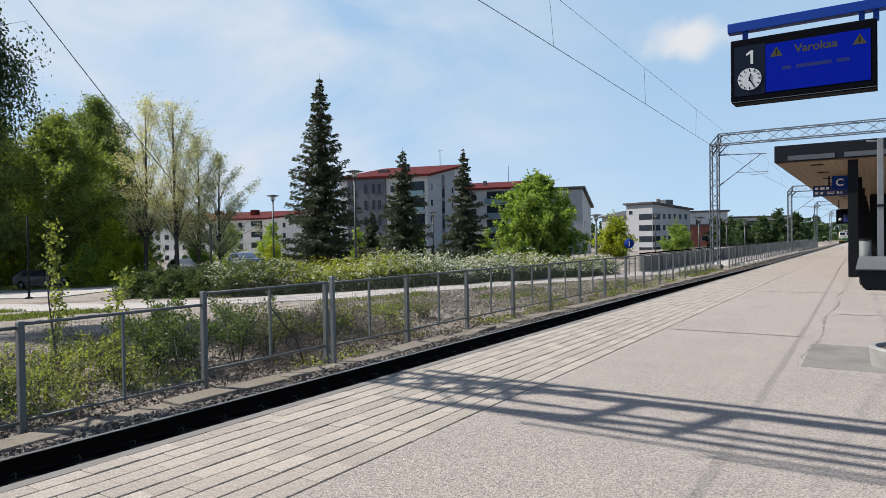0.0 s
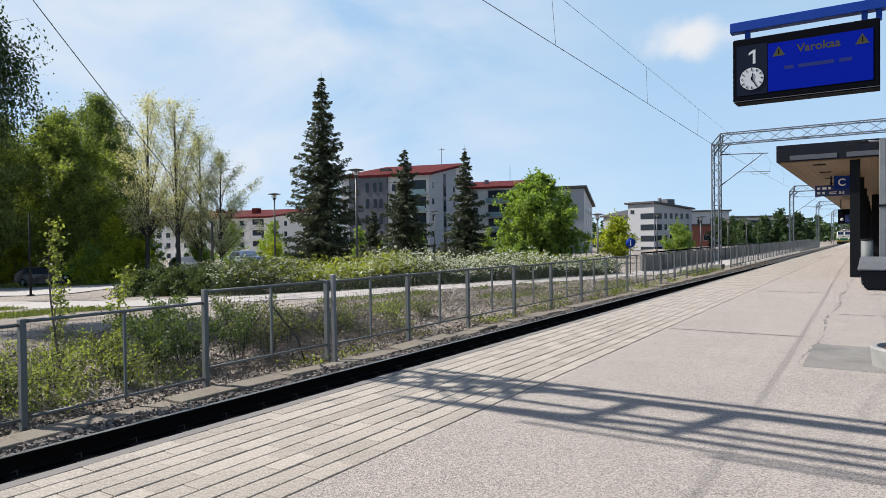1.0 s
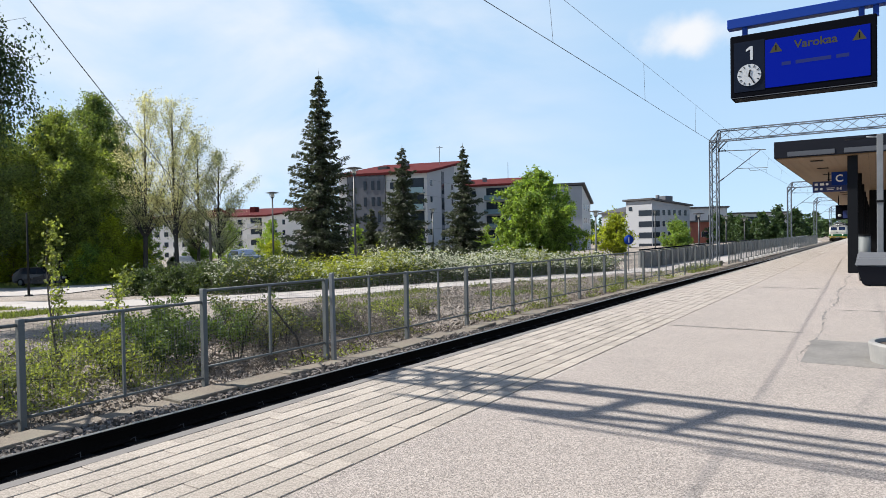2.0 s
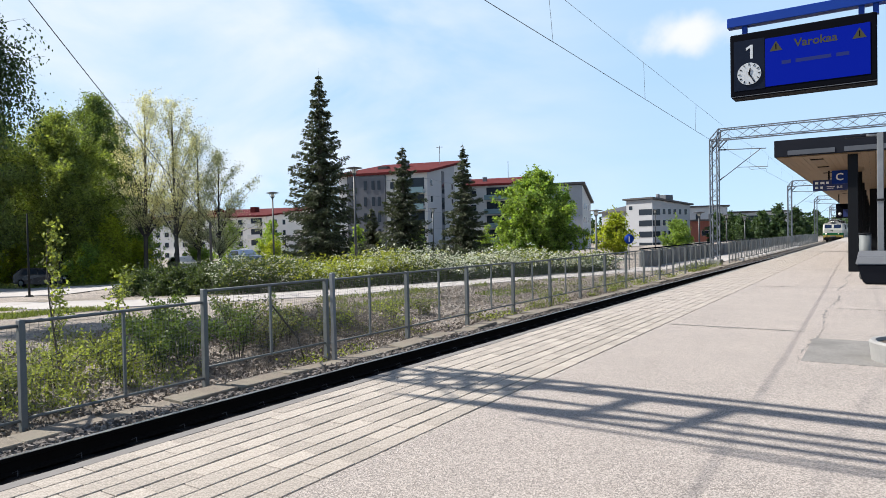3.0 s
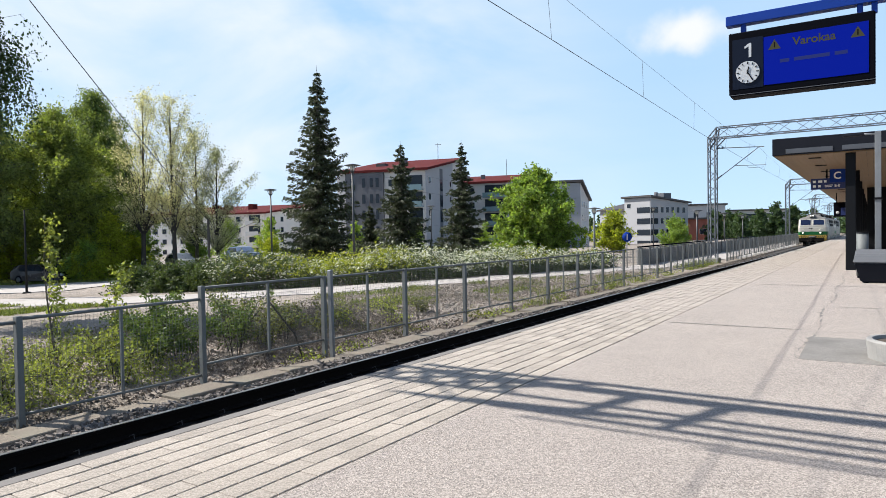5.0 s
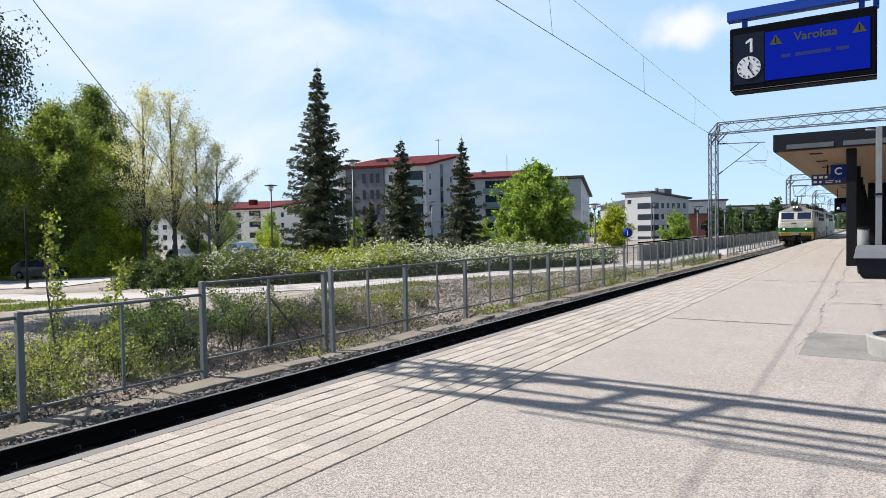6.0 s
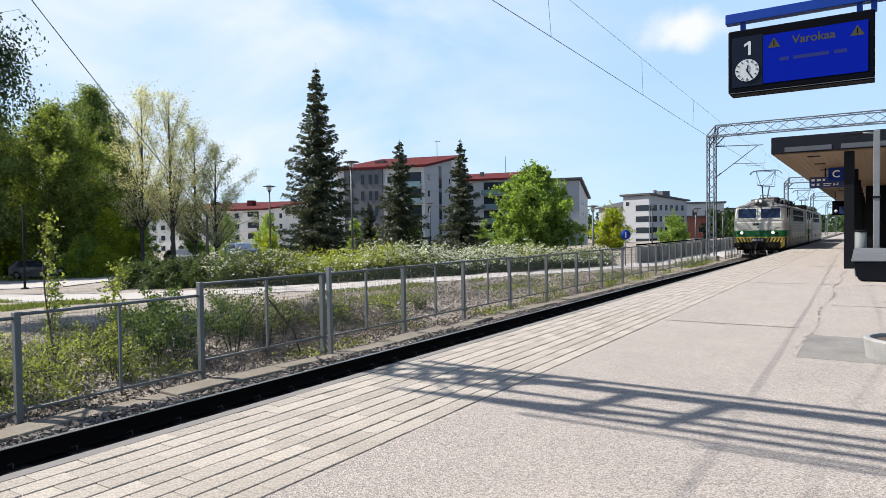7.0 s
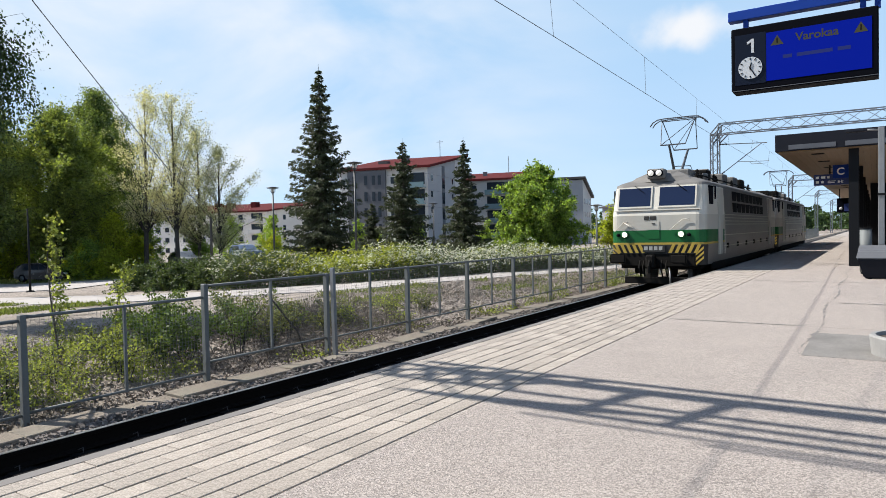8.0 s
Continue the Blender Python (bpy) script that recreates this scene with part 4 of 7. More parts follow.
    tree("aspen", "tall thin aspen with sparse pale new leaves", g3(-49.5, 34.4), 15.6, 4.0, 4.0, 0.32, 38, 12000, 0.066, LEAF_PALE, BARK_DARK, trunk_r=0.18, seed=27, twigs=11, spread=0.62, shape=0.85, rise=0.55)
    tree("aspen", "grey-green aspen with small leaves", g3(-51.0, 37.6), 13.2, 4.3, 4.3, 0.26, 42, 15000, 0.066, LEAF_ASPEN, BARK_DARK, trunk_r=0.16, seed=18, twigs=11, spread=0.6, shape=0.7, rise=0.45)
    tree("aspen", "low grey-green aspen with small leaves", g3(-48.6, 38.2), 11.2, 4.0, 4.0, 0.24, 42, 13000, 0.066, LEAF_ASPEN, BARK_DARK, trunk_r=0.15, seed=28, twigs=11, spread=0.6, shape=0.65, rise=0.45)


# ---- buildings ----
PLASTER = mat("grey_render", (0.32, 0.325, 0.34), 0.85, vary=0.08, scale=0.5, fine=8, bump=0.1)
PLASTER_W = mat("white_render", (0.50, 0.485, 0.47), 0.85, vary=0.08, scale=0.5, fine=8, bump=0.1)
PLASTER_C = mat("cream_render", (0.74, 0.69, 0.63), 0.85, vary=0.06, scale=0.5, fine=8, bump=0.1)
PLASTER_D = mat("dark_grey_render", (0.10, 0.105, 0.12), 0.85, vary=0.08, scale=0.5, fine=8, bump=0.1)
BRICK = mat("red_brick", (0.26, 0.09, 0.065), 0.85, vary=0.15, scale=1, fine=12, bump=0.2)
ROOFRED = mat("red_roof_tiles", (0.088, 0.015, 0.015), 0.85, spec=0.1, vary=0.15, scale=1, fine=6, bump=0.2)
ROOFDARK = mat("dark_roof_sheet", (0.05, 0.045, 0.045), 0.6, vary=0.15, scale=1, fine=6, bump=0.2)
SEAM = mat("panel_seam_filler", (0.22, 0.22, 0.225), 0.9, vary=0.1, scale=2, bump=0)
TEAL = plain("tinted_balcony_glass", (0.16, 0.24, 0.26), 0.2, spec=0.4)
GLASS = plain("window_glass", (0.02, 0.026, 0.035), 0.15, spec=0.25)
FRAME = plain("window_frame", (0.45, 0.45, 0.44), 0.5)


def window(parent, x, z, w, h, face):
    """face 'A' looks along -y at y = 0, 'B' along +x at x = 0."""
    def bx(name, u0, u1, z0, z1, d0, d1, m, par, label=""):
        if face == "A":
            return one(name, (u0, -d1, z0), (u1, -d0, z1), m, par, label)
        return one(name, (d0, u0, z0), (d1, u1, z1), m, par, label)
    f = bx("window", x - w / 2, x + w / 2, z, z + h, -0.05, 0.05, FRAME, parent)
    bx("pane", x - w / 2 + 0.08, x + w / 2 - 0.08, z + 0.08, z + h - 0.08, 0.051, 0.06, GLASS, f)


def building(label, at, rz, w, d, h0, h1, wall_a, wall_b, roof, group="apartment houses"):
    b = thing("apartment_building", label, "apartment building", group, at=at, rz=rz)
    bm = bmesh.new()
    v = [bm.verts.new(p) for p in ((-w, 0, -4), (0, 0, -4), (0, d, -4), (-w, d, -4), (-w, 0, h0), (0, 0, h0), (0, d, h1), (-w, d, h1))]
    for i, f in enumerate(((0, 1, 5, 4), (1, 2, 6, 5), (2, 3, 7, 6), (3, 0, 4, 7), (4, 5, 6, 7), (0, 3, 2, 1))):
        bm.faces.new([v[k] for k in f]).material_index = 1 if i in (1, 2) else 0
    part("wall", bm, [wall_a, wall_b], b)
    bm = bmesh.new()
    e, s = 0.7, (h1 - h0) / d
    lo = [(-w - e, -e, h0 - e * s), (e, -e, h0 - e * s), (e, d + e, h1 + e * s), (-w - e, d + e, h1 + e * s)]
    v0 = [bm.verts.new((x, y, z + 0.05)) for x, y, z in lo]
    v1 = [bm.verts.new((x, y, z + 0.5)) for x, y, z in lo]
    bm.faces.new(v0[::-1])
    bm.faces.new(v1)
    for k in range(4):
        bm.faces.new((v0[k], v0[(k + 1) % 4], v1[(k + 1) % 4], v1[k]))
    r = part("roof", bm, roof, b)
    return b, r


def build_buildings():
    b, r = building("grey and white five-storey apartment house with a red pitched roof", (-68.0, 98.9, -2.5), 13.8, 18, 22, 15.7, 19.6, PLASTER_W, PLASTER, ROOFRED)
    bay = one("dark_bay", (-16.0, -0.5, -3), (-8.2, 0.1, 15.6), PLASTER_D, b, "dark grey rendered bay")
    for k in range(5):
        z = 0.9 + 3.0 * k
        for x in (-14.6, -12.2, -10.6, -9.4):
            one("window", (x - 0.3, -0.58, z), (x + 0.3, -0.45, z + 1.7), GLASS, bay, "narrow dark window")
        window(b, -17.2, z, 0.9, 1.4, "A")
        window(b, -6.8, z, 1.2, 1.4, "A")
        window(b, -5.0, z, 1.2, 1.4, "A")
        dark_opening(b, -1.9, z - 0.2, 2.6, 2.1, "A")
        balcony(b, -1.9, z - 0.9, 3.0, "A", 1.1, TEAL)
        window(b, 2.0, z + 0.4, 1.3, 1.3, "B")
        window(b, 20.0, z + 0.4, 1.0, 1.3, "B")
        window(b, 14.0, z + 0.4, 1.0, 1.3, "B")
        dark_opening(b, 8.5, z - 0.6, 1.5, 2.2, "B")
    for ya, yb in ((7.7, 9.3),):
        one("gable_strip", (-0.02, ya, -3.0), (0.045, yb, 16.6), PLASTER_D, b, "dark vertical strip of stairwell windows")
    for k in range(5):
        one("panel_seam", (0.0, 0.0, 2.55 + 3.0 * k), (0.02, 22.0, 2.61 + 3.0 * k), SEAM, b)
        one("panel_seam", (-8.1, -0.02, 2.55 + 3.0 * k), (0.0, 0.0, 2.61 + 3.0 * k), SEAM, b)
    one("corner_panel", (-0.02, 15.6, -3.0), (0.03, 22.0, 18.5), PLASTER_W, b, "paler end panel")
    one("chimney", (-9.3, 10.5, 17), (-8.2, 11.6, 19.2), PLASTER_D, r, "square dark chimney")
    one("roof_hatch", (-13.5, 8.0, 17), (-11.5, 9.5, 18.2), ROOFDARK, r)
    rod("aerial", [(-2.5, 14, 18), (-2.5, 14, 22.4)], 0.06, GALV, r, n=5)
    rod("aerial_bar", [(-3.2, 14, 22.1), (-1.8, 14, 22.1)], 0.05, GALV, r, n=5)
    b2, r = building("white apartment house with balconies and a red pitched roof", (-65.0, 125, -3), 13.8, 15, 20, 15.2, 18.0, PLASTER_W, PLASTER, ROOFRED)
    for k in range(5):
        z = 0.9 + 3.0 * k
        for x in (-13.2, -10.4, -7.8):
            window(b2, x, z, 1.3, 1.4, "A")
        dark_opening(b2, -2.6, z - 0.3, 4.6, 2.2, "A")
        balcony(b2, -2.6, z - 0.8, 4.9, "A", 1.4, TEAL)
        for y in (3.0, 8.0):
            window(b2, y, z, 1.1, 1.3, "B")
    one("chimney", (-8, 8, 16), (-7.2, 8.8, 17.8), PLASTER_D, r)
    one("chimney", (-12, 9, 16), (-11.2, 9.8, 17.8), PLASTER_D, r)
    rod("aerial", [(-3, 12, 17), (-3, 12, 21.5)], 0.06, GALV, r, n=5)
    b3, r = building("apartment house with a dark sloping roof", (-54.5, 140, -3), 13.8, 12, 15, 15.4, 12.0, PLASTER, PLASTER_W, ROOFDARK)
    for k in range(4):
        for y in (3.0, 7.0, 11.0):
            window(b3, y, 1.0 + 3.0 * k, 1.2, 1.4, "B")
        for x in (-12, -8, -3):
            window(b3, x, 1.0 + 3.0 * k, 1.2, 1.4, "A")
    b0, r = building("long white apartment house with a red roof", (-131.0, 117.2, -3.5), 13.8, 40, 26, 11.0, 14.0, PLASTER_C, PLASTER_C, ROOFRED)
    for k in range(4):
        z = 0.6 + 2.8 * k
        for i in range(11):
            window(b0, -38 + 3.0 * i, z, 1.5, 1.4, "A")
        dark_opening(b0, -3.0, z - 0.3, 3.4, 2.0, "A")
        balcony(b0, -3.0, z - 0.8, 3.8, "A", 1.3)
        for y in (4, 8, 18, 22):
            window(b0, y, z, 1.4, 1.4, "B")
    for x in (-30, -24, -20, -12):
        one("chimney", (x, 10, 12), (x + 1.6, 12, 14.2), ROOFRED, r)
    b4, r = building("grey four-storey apartment house with a dark sloping roof", (-48, 171.8, -3.5), -23, 8.5, 15.5, 13.6, 12.2, PLASTER, PLASTER, ROOFDARK)
    for k in range(4):
        z = 0.9 + 2.9 * k
        dark_opening(b4, -2.2, z, 4.2, 1.5, "A")
        dark_opening(b4, 1.6, z, 2.8, 1.5, "B")
        for y in (4.6, 6.8, 9.0, 11.2, 13.6):
            window(b4, y, z, 1.3, 1.6, "B")
    window(b4, -7.0, 11.0, 1.4, 1.2, "A")
    one("chimney", (-4, 8, 12.8), (-2, 11, 15.0), PLASTER_D, r)
    rod("vent", [(-3, 6, 13), (-3, 6, 15.2)], 0.5, PLASTER_D, r, n=12)
    b4w, r = building("lower wing of the grey apartment house with a dark roof", (-55.9, 176.0, -3.5), -23, 9, 12, 10.6, 12.6, PLASTER, PLASTER, ROOFDARK)
    for k in range(3):
        window(b4w, -6, 1.0 + 2.9 * k, 1.4, 1.4, "A")
        window(b4w, -2, 1.0 + 2.9 * k, 1.4, 1.4, "A")
    b5, r = building("red brick house with a dark flat roof", (-35.0, 206, -3), 13.8, 20, 20, 7.6, 7.6, BRICK, BRICK, ROOFDARK)
    for x in (-17, -12, -7, -3):
        window(b5, x, 3.2, 2.0, 1.6, "A")
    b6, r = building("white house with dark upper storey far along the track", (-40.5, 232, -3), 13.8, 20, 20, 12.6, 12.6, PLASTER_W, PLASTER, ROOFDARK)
    for x in (-17, -13, -9, -5, -2):
        window(b6, x, 8.4, 1.6, 2.0, "A")
        window(b6, x, 4.8, 1.6, 2.0, "A")
    b7, r = building("long pale office building with dark window bands", (-24.0, 240, -2), 13.8, 26, 20, 9.5, 9.5, PLASTER_W, PLASTER_W, ROOFDARK)
    for k in range(3):
        dark_opening(b7, -13, 1.2 + 2.9 * k, 24, 1.5, "A")
        dark_opening(b7, 9, 1.2 + 2.9 * k, 16, 1.5, "B")


LIVERY = mat("pale_grey_livery", (0.40, 0.385, 0.34), 0.5, vary=0.12, scale=1.5, fine=30, bump=0.03, stain=(0.40, 0.36, 0.30), stain_at=0.6)
CREAM = mat("cream_livery", (0.50, 0.48, 0.425), 0.4, vary=0.08, scale=1.5, fine=30, bump=0.03, stain=(0.50, 0.46, 0.38), stain_at=0.62)
GREEN = mat("green_livery", (0.004, 0.088, 0.022), 0.45, spec=0.3, vary=0.12, scale=1.5, fine=30, bump=0.03)
# Flank grey: dust, plus the shade of the side away from the sun.
SIDEGREY = mat("dusty_shaded_side_panel", (0.105, 0.100, 0.092), 0.38, vary=0.25, scale=1.2, fine=20, bump=0.05, stretch=(1, 0.2, 1), stain=(0.05, 0.045, 0.04), stain_at=0.56)
ROOFGREY = mat("sooty_roof", (0.135, 0.13, 0.122), 0.7, vary=0.25, scale=1.5, fine=20, bump=0.1)
UNDER = mat("grimy_underframe", (0.012, 0.011, 0.010), 0.85, spec=0.08, vary=0.35, scale=4, fine=30, bump=0.3)
YELLOW = mat("hazard_yellow", (0.34, 0.235, 0.03), 0.6, vary=0.2, scale=3, fine=30, bump=0.05, stain=(0.16, 0.12, 0.05), stain_at=0.62)
HAZARD_BLACK = mat("hazard_black", (0.015, 0.014, 0.013), 0.6, vary=0.3, scale=3, bump=0.05)
NUMGREY = plain("number_grey", (0.30, 0.30, 0.28), 0.6)
CABGLASS = plain("cab_glass", (0.009, 0.016, 0.045), 0.06, spec=0.4)
LENS = plain("lit_headlamp", (0.9, 0.9, 0.85), 0.2, emit=(1.0, 0.93, 0.75), strength=1.3)
LENS_DIM = plain("dimly_lit_headlamp", (0.6, 0.6, 0.58), 0.15, emit=(1.0, 0.95, 0.8), strength=0.25)
LENS_OFF = plain("unlit_headlamp", (0.75, 0.76, 0.78), 0.12, 0.6)
STEEL = mat("bare_steel", (0.30, 0.29, 0.28), 0.5, 0.5, vary=0.2, scale=4, bump=0.05)
PANTO = mat("pantograph_steel", (0.06, 0.065, 0.075), 0.5, 0.3, vary=0.2, scale=4, bump=0.05)


# ---- locomotive ----
LOCO_L, LOCO_W = 17.9, 1.60


def nose(z):
    """How far the end wall leans back at a height."""
    return 0.04 if z < 2.5 else 0.04 + 0.30 * (z - 2.5) / 1.1


def loco_outline(z, hw, inset, rear):
    r, y0 = 0.32, nose(z) + inset
    y1 = LOCO_L - nose(z) - inset
    pts = []
    for cx, cy, a0 in ((-hw + r, y0 + r, 180), (hw - r, y0 + r, 270), (hw - r, y1 - r, 0), (-hw + r, y1 - r, 90)):
        pts += [(cx + r * math.cos(radians(a0 + 18 * k)), cy + r * math.sin(radians(a0 + 18 * k))) for k in range(6)]
        if a0 == 270:
            pts += [(hw, 3.2), (hw, 4.8), (hw, 13.2), (hw, LOCO_L - 3.2)]
        if a0 == 90:
            pts += [(-hw, LOCO_L - 3.2), (-hw, 13.2), (-hw, 4.8), (-hw, 3.2)]
    return [(x, y, z) for x, y in pts]


def front_quad(bm, x0, x1, z0, z1, out, thick=0.03, side=-1):
    """A plate that lies on the leaning end wall."""
    c = []
    for d in (0.0, thick):
        c += [bm.verts.new((x, nose(z) - out - d if side < 0 else LOCO_L - nose(z) + out + d, z)) for x, z in ((x0, z0), (x1, z0), (x1, z1), (x0, z1))]
    for f in ((4, 5, 6, 7), (0, 3, 2, 1), (0, 1, 5, 4), (1, 2, 6, 5), (2, 3, 7, 6), (3, 0, 4, 7)):
        bm.faces.new([c[i] for i in f])
    bmesh.ops.recalc_face_normals(bm, faces=bm.faces)


def plate(name, x0, x1, z0, z1, out, material, parent, thick=0.03, label="", side=-1):
    bm = bmesh.new()
    front_quad(bm, x0, x1, z0, z1, out, thick, side)
    return part(name, bm, material, parent, label)


def pantograph(parent, y, top):
    """Diamond frame on a roof base: lower arms, upper frame, bow with horns."""
    p = rod("pantograph", [(-0.75, y - 0.5, 4.02), (0.75, y - 0.5, 4.02)], 0.04, PANTO, parent, "dark raised diamond pantograph", n=6)
    bm = bmesh.new()
    for x in (-0.62, 0.62):
        tube(bm, [(x, y - 0.9, 4.02), (x, y + 0.9, 4.02)], 0.035, 6)
    tube(bm, [(-0.75, y + 0.5, 4.02), (0.75, y + 0.5, 4.02)], 0.04, 6)
    part("base_frame", bm, PANTO, p)
    for s, yk in ((-1, -0.95), (1, 0.95)):
        bm = bmesh.new()
        zk = 4.02 + (top - 4.02) * 0.50
        tube(bm, [(0.12 * s - 0.05, y - s * 0.1, 4.05), (0.12 * s, y + yk, zk)], [0.055, 0.04], 6)
        tube(bm, [(-0.42, y + yk, zk), (0.46, y + yk, zk)], 0.024, 6)
        part("lower_arm", bm, PANTO, p)
        bm = bmesh.new()
        for x in (-0.42, 0.46):
            tube(bm, [(x, y + yk, zk), (0.60 if x > 0 else -0.60, y + 0.05 * s, top - 0.08)], 0.017, 6)
        tube(bm, [(-0.42, y + yk, zk), (0.60, y + 0.05 * s, top - 0.08)], 0.013, 6)
        part("upper_arm", bm, PANTO, p)
    for s in (-1, 1):
        bm = bmesh.new()
        tube(bm, [(-1.02, y + 0.17 * s, top - 0.26), (-0.92, y + 0.17 * s, top - 0.12), (-0.74, y + 0.17 * s, top - 0.02), (-0.5, y + 0.17 * s, top), (0.5, y + 0.17 * s, top), (0.74, y + 0.17 * s, top - 0.02), (0.92, y + 0.17 * s, top - 0.12), (1.02, y + 0.17 * s, top - 0.26)], 0.022, 6)
        part("bow_strip", bm, PANTO, p)
    bm = bmesh.new()
    for x in (-0.6, 0.6):
        tube(bm, [(x, y - 0.17, top - 0.05), (x, y + 0.17, top - 0.05)], 0.02, 6)
    tube(bm, [(-0.62, y, top - 0.08), (0.62, y, top - 0.08)], 0.018, 6)
    part("bow_frame", bm, PANTO, p)


def locomotive(label, panto=True):
    t = thing("locomotive", label, "locomotive", "coupled locomotives")
    # shell in paint bands; the flanks take the shade-darkened panel colour
    zs = [(0.82, LOCO_W - 0.04, 0.05), (1.50, LOCO_W, 0.0), (1.55, LOCO_W, 0.0), (1.57, LOCO_W, 0.0), (1.99, LOCO_W, 0.0), (2.50, LOCO_W, 0.0), (3.48, LOCO_W - 0.05, 0.0), (3.58, LOCO_W - 0.07, 0.02), (3.66, LOCO_W - 0.20, 0.14), (3.78, LOCO_W - 0.55, 0.36), (3.84, LOCO_W - 1.0, 0.7)]
    bm = bmesh.new()
    rings = [[bm.verts.new(p) for p in loco_outline(z, hw, ins, 0)] for z, hw, ins in zs]
    band = [5, 5, 3, 2, 0, 1, 4, 4, 4, 4]
    n = len(rings[0])
    for j, (r0, r1) in enumerate(zip(rings, rings[1:])):
        for k in range(n):
            a, b = r0[k], r0[(k + 1) % n]
            f = bm.faces.new((a, b, r1[(k + 1) % n], r1[k]))
            ym = (a.co.y + b.co.y) / 2
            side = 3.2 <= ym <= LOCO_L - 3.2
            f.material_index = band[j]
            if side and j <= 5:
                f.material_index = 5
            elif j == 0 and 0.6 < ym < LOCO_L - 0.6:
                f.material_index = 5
            elif j == 0:
                f.material_index = 6
            elif j in (1, 2):
                f.material_index = 3 if not side else 5
    bm.faces.new(rings[-1])
    bm.faces.new(rings[0][::-1])
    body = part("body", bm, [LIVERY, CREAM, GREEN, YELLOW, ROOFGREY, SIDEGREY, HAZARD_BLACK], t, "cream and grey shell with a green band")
    for side in (-1, 1):
        # hazard stripes
        x = -1.46
        while x < 1.3:
            bm = bmesh.new()
            c = []
            yy = nose(1.2) - 0.012 if side < 0 else LOCO_L - nose(1.2) + 0.012
            for d in (0.0, 0.012 * side):
                c += [bm.verts.new((xx, yy + d, zz)) for xx, zz in (((x + 0.13, 1.22), (x + 0.24, 1.22), (x + 0.11, 1.50), (x, 1.50)) if x < -0.1 else ((x, 1.22), (x + 0.11, 1.22), (x + 0.24, 1.50), (x + 0.13, 1.50)))]
            for f in ((4, 5, 6, 7), (0, 3, 2, 1), (0, 1, 5, 4), (1, 2, 6, 5), (2, 3, 7, 6), (3, 0, 4, 7)):
                bm.faces.new([c[i] for i in f])
            bmesh.ops.recalc_face_normals(bm, faces=bm.faces)
            if not -0.62 < x < 0.20:
                part("hazard_stripe", bm, YELLOW, body)
            else:
                bm.free()
            x += 0.205
        # corner flaps below the stripes
        for s in (-1, 1):
            yy = nose(1) if side < 0 else LOCO_L - nose(1)
            for k in range(3):
                bm = bmesh.new()
                xa = s * (1.58 - 0.0)
                z0 = 0.98 + 0.16 * k
                c = [bm.verts.new((xx, yy + side * (0.0 + d), zz)) for d in (0.004, 0.020) for xx, zz in ((s * 1.27, z0 - 0.17), (s * 1.27, z0 - 0.09), (s * 1.52, z0 + 0.14), (s * 1.52, z0 + 0.06))]
                for f in ((4, 5, 6, 7), (0, 3, 2, 1), (0, 1, 5, 4), (1, 2, 6, 5), (2, 3, 7, 6), (3, 0, 4, 7)):
                    bm.faces.new([c[i] for i in f])
                bmesh.ops.recalc_face_normals(bm, faces=bm.faces)
                part("hazard_stripe", bm, YELLOW, body)
        # windscreens
        for x0, x1 in ((-1.37, -0.17), (0.02, 1.28)):
            fr = plate("windscreen", x0, x1, 2.76, 3.50, 0.004, CREAM, t, 0.035, "framed cab windscreen", side)
            plate("pane", x0 + 0.055, x1 - 0.055, 2.82, 3.45, 0.040, CABGLASS, fr, 0.006, "dark blue reflecting glass", side)
            bm = bmesh.new()
            tube(bm, [((x0 + x1) / 2, nose(3.5) - 0.07 if side < 0 else LOCO_L - nose(3.5) + 0.07, 3.53), ((x0 + x1) / 2 + 0.32, nose(3.25) - 0.07 if side < 0 else LOCO_L - nose(3.25) + 0.07, 3.28)], 0.012, 5)
            part("wiper", bm, BLACK, fr)
        plate("ledge", -1.45, 1.42, 2.665, 2.70, 0.0, LIVERY, t, 0.05, "", side)
        # maker's mark drawn as plain slanted bars
        for k, (a, b) in enumerate(((-0.42, -0.25), (-0.22, -0.02))):
            plate("emblem", a, b, 2.34, 2.47, 0.004, HAZARD_BLACK, t, 0.010, "plain dark emblem bars", side)
        hatch = plate("hatch", -0.30, 0.10, 2.01, 2.30, 0.002, LIVERY, t, 0.014, "square hatch with a handle", side)
        plate("hatch", -0.30, 0.10, 1.70, 2.005, 0.002, GREEN, t, 0.014, "green lower half of the hatch", side)
        plate("hatch_handle", -0.15, -0.05, 2.20, 2.23, 0.018, HAZARD_BLACK, hatch, 0.02, "", side)
        plate("number_board", -0.47, 0.27, 1.25, 1.50, 0.010, HAZARD_BLACK, t, 0.02, "dark board with pale bars", side)
        for k in range(4):
            plate("number_bar", -0.42 + 0.165 * k, -0.30 + 0.165 * k, 1.31, 1.44, 0.031, NUMGREY, t, 0.006, "", side)
        for x in (-1.08, 0.82):
            yy = nose(1.8) if side < 0 else LOCO_L - nose(1.8)
            h = rod("headlamp", [(x, yy, 1.845), (x, yy + side * 0.07, 1.845)], 0.125, GREEN, t, n=20)
            rod("lens", [(x, yy + side * 0.07, 1.845), (x, yy + side * 0.085, 1.845)], 0.088, LENS if side < 0 else LENS_OFF, h, "lit white lamp" if side < 0 else "", n=20)
            s = -1 if x < 0 else 1
            rod("tail_lamp", [(x + s * 0.24, yy, 1.83), (x + s * 0.24, yy + side * 0.05, 1.83)], 0.06, BLACK, t, n=14)
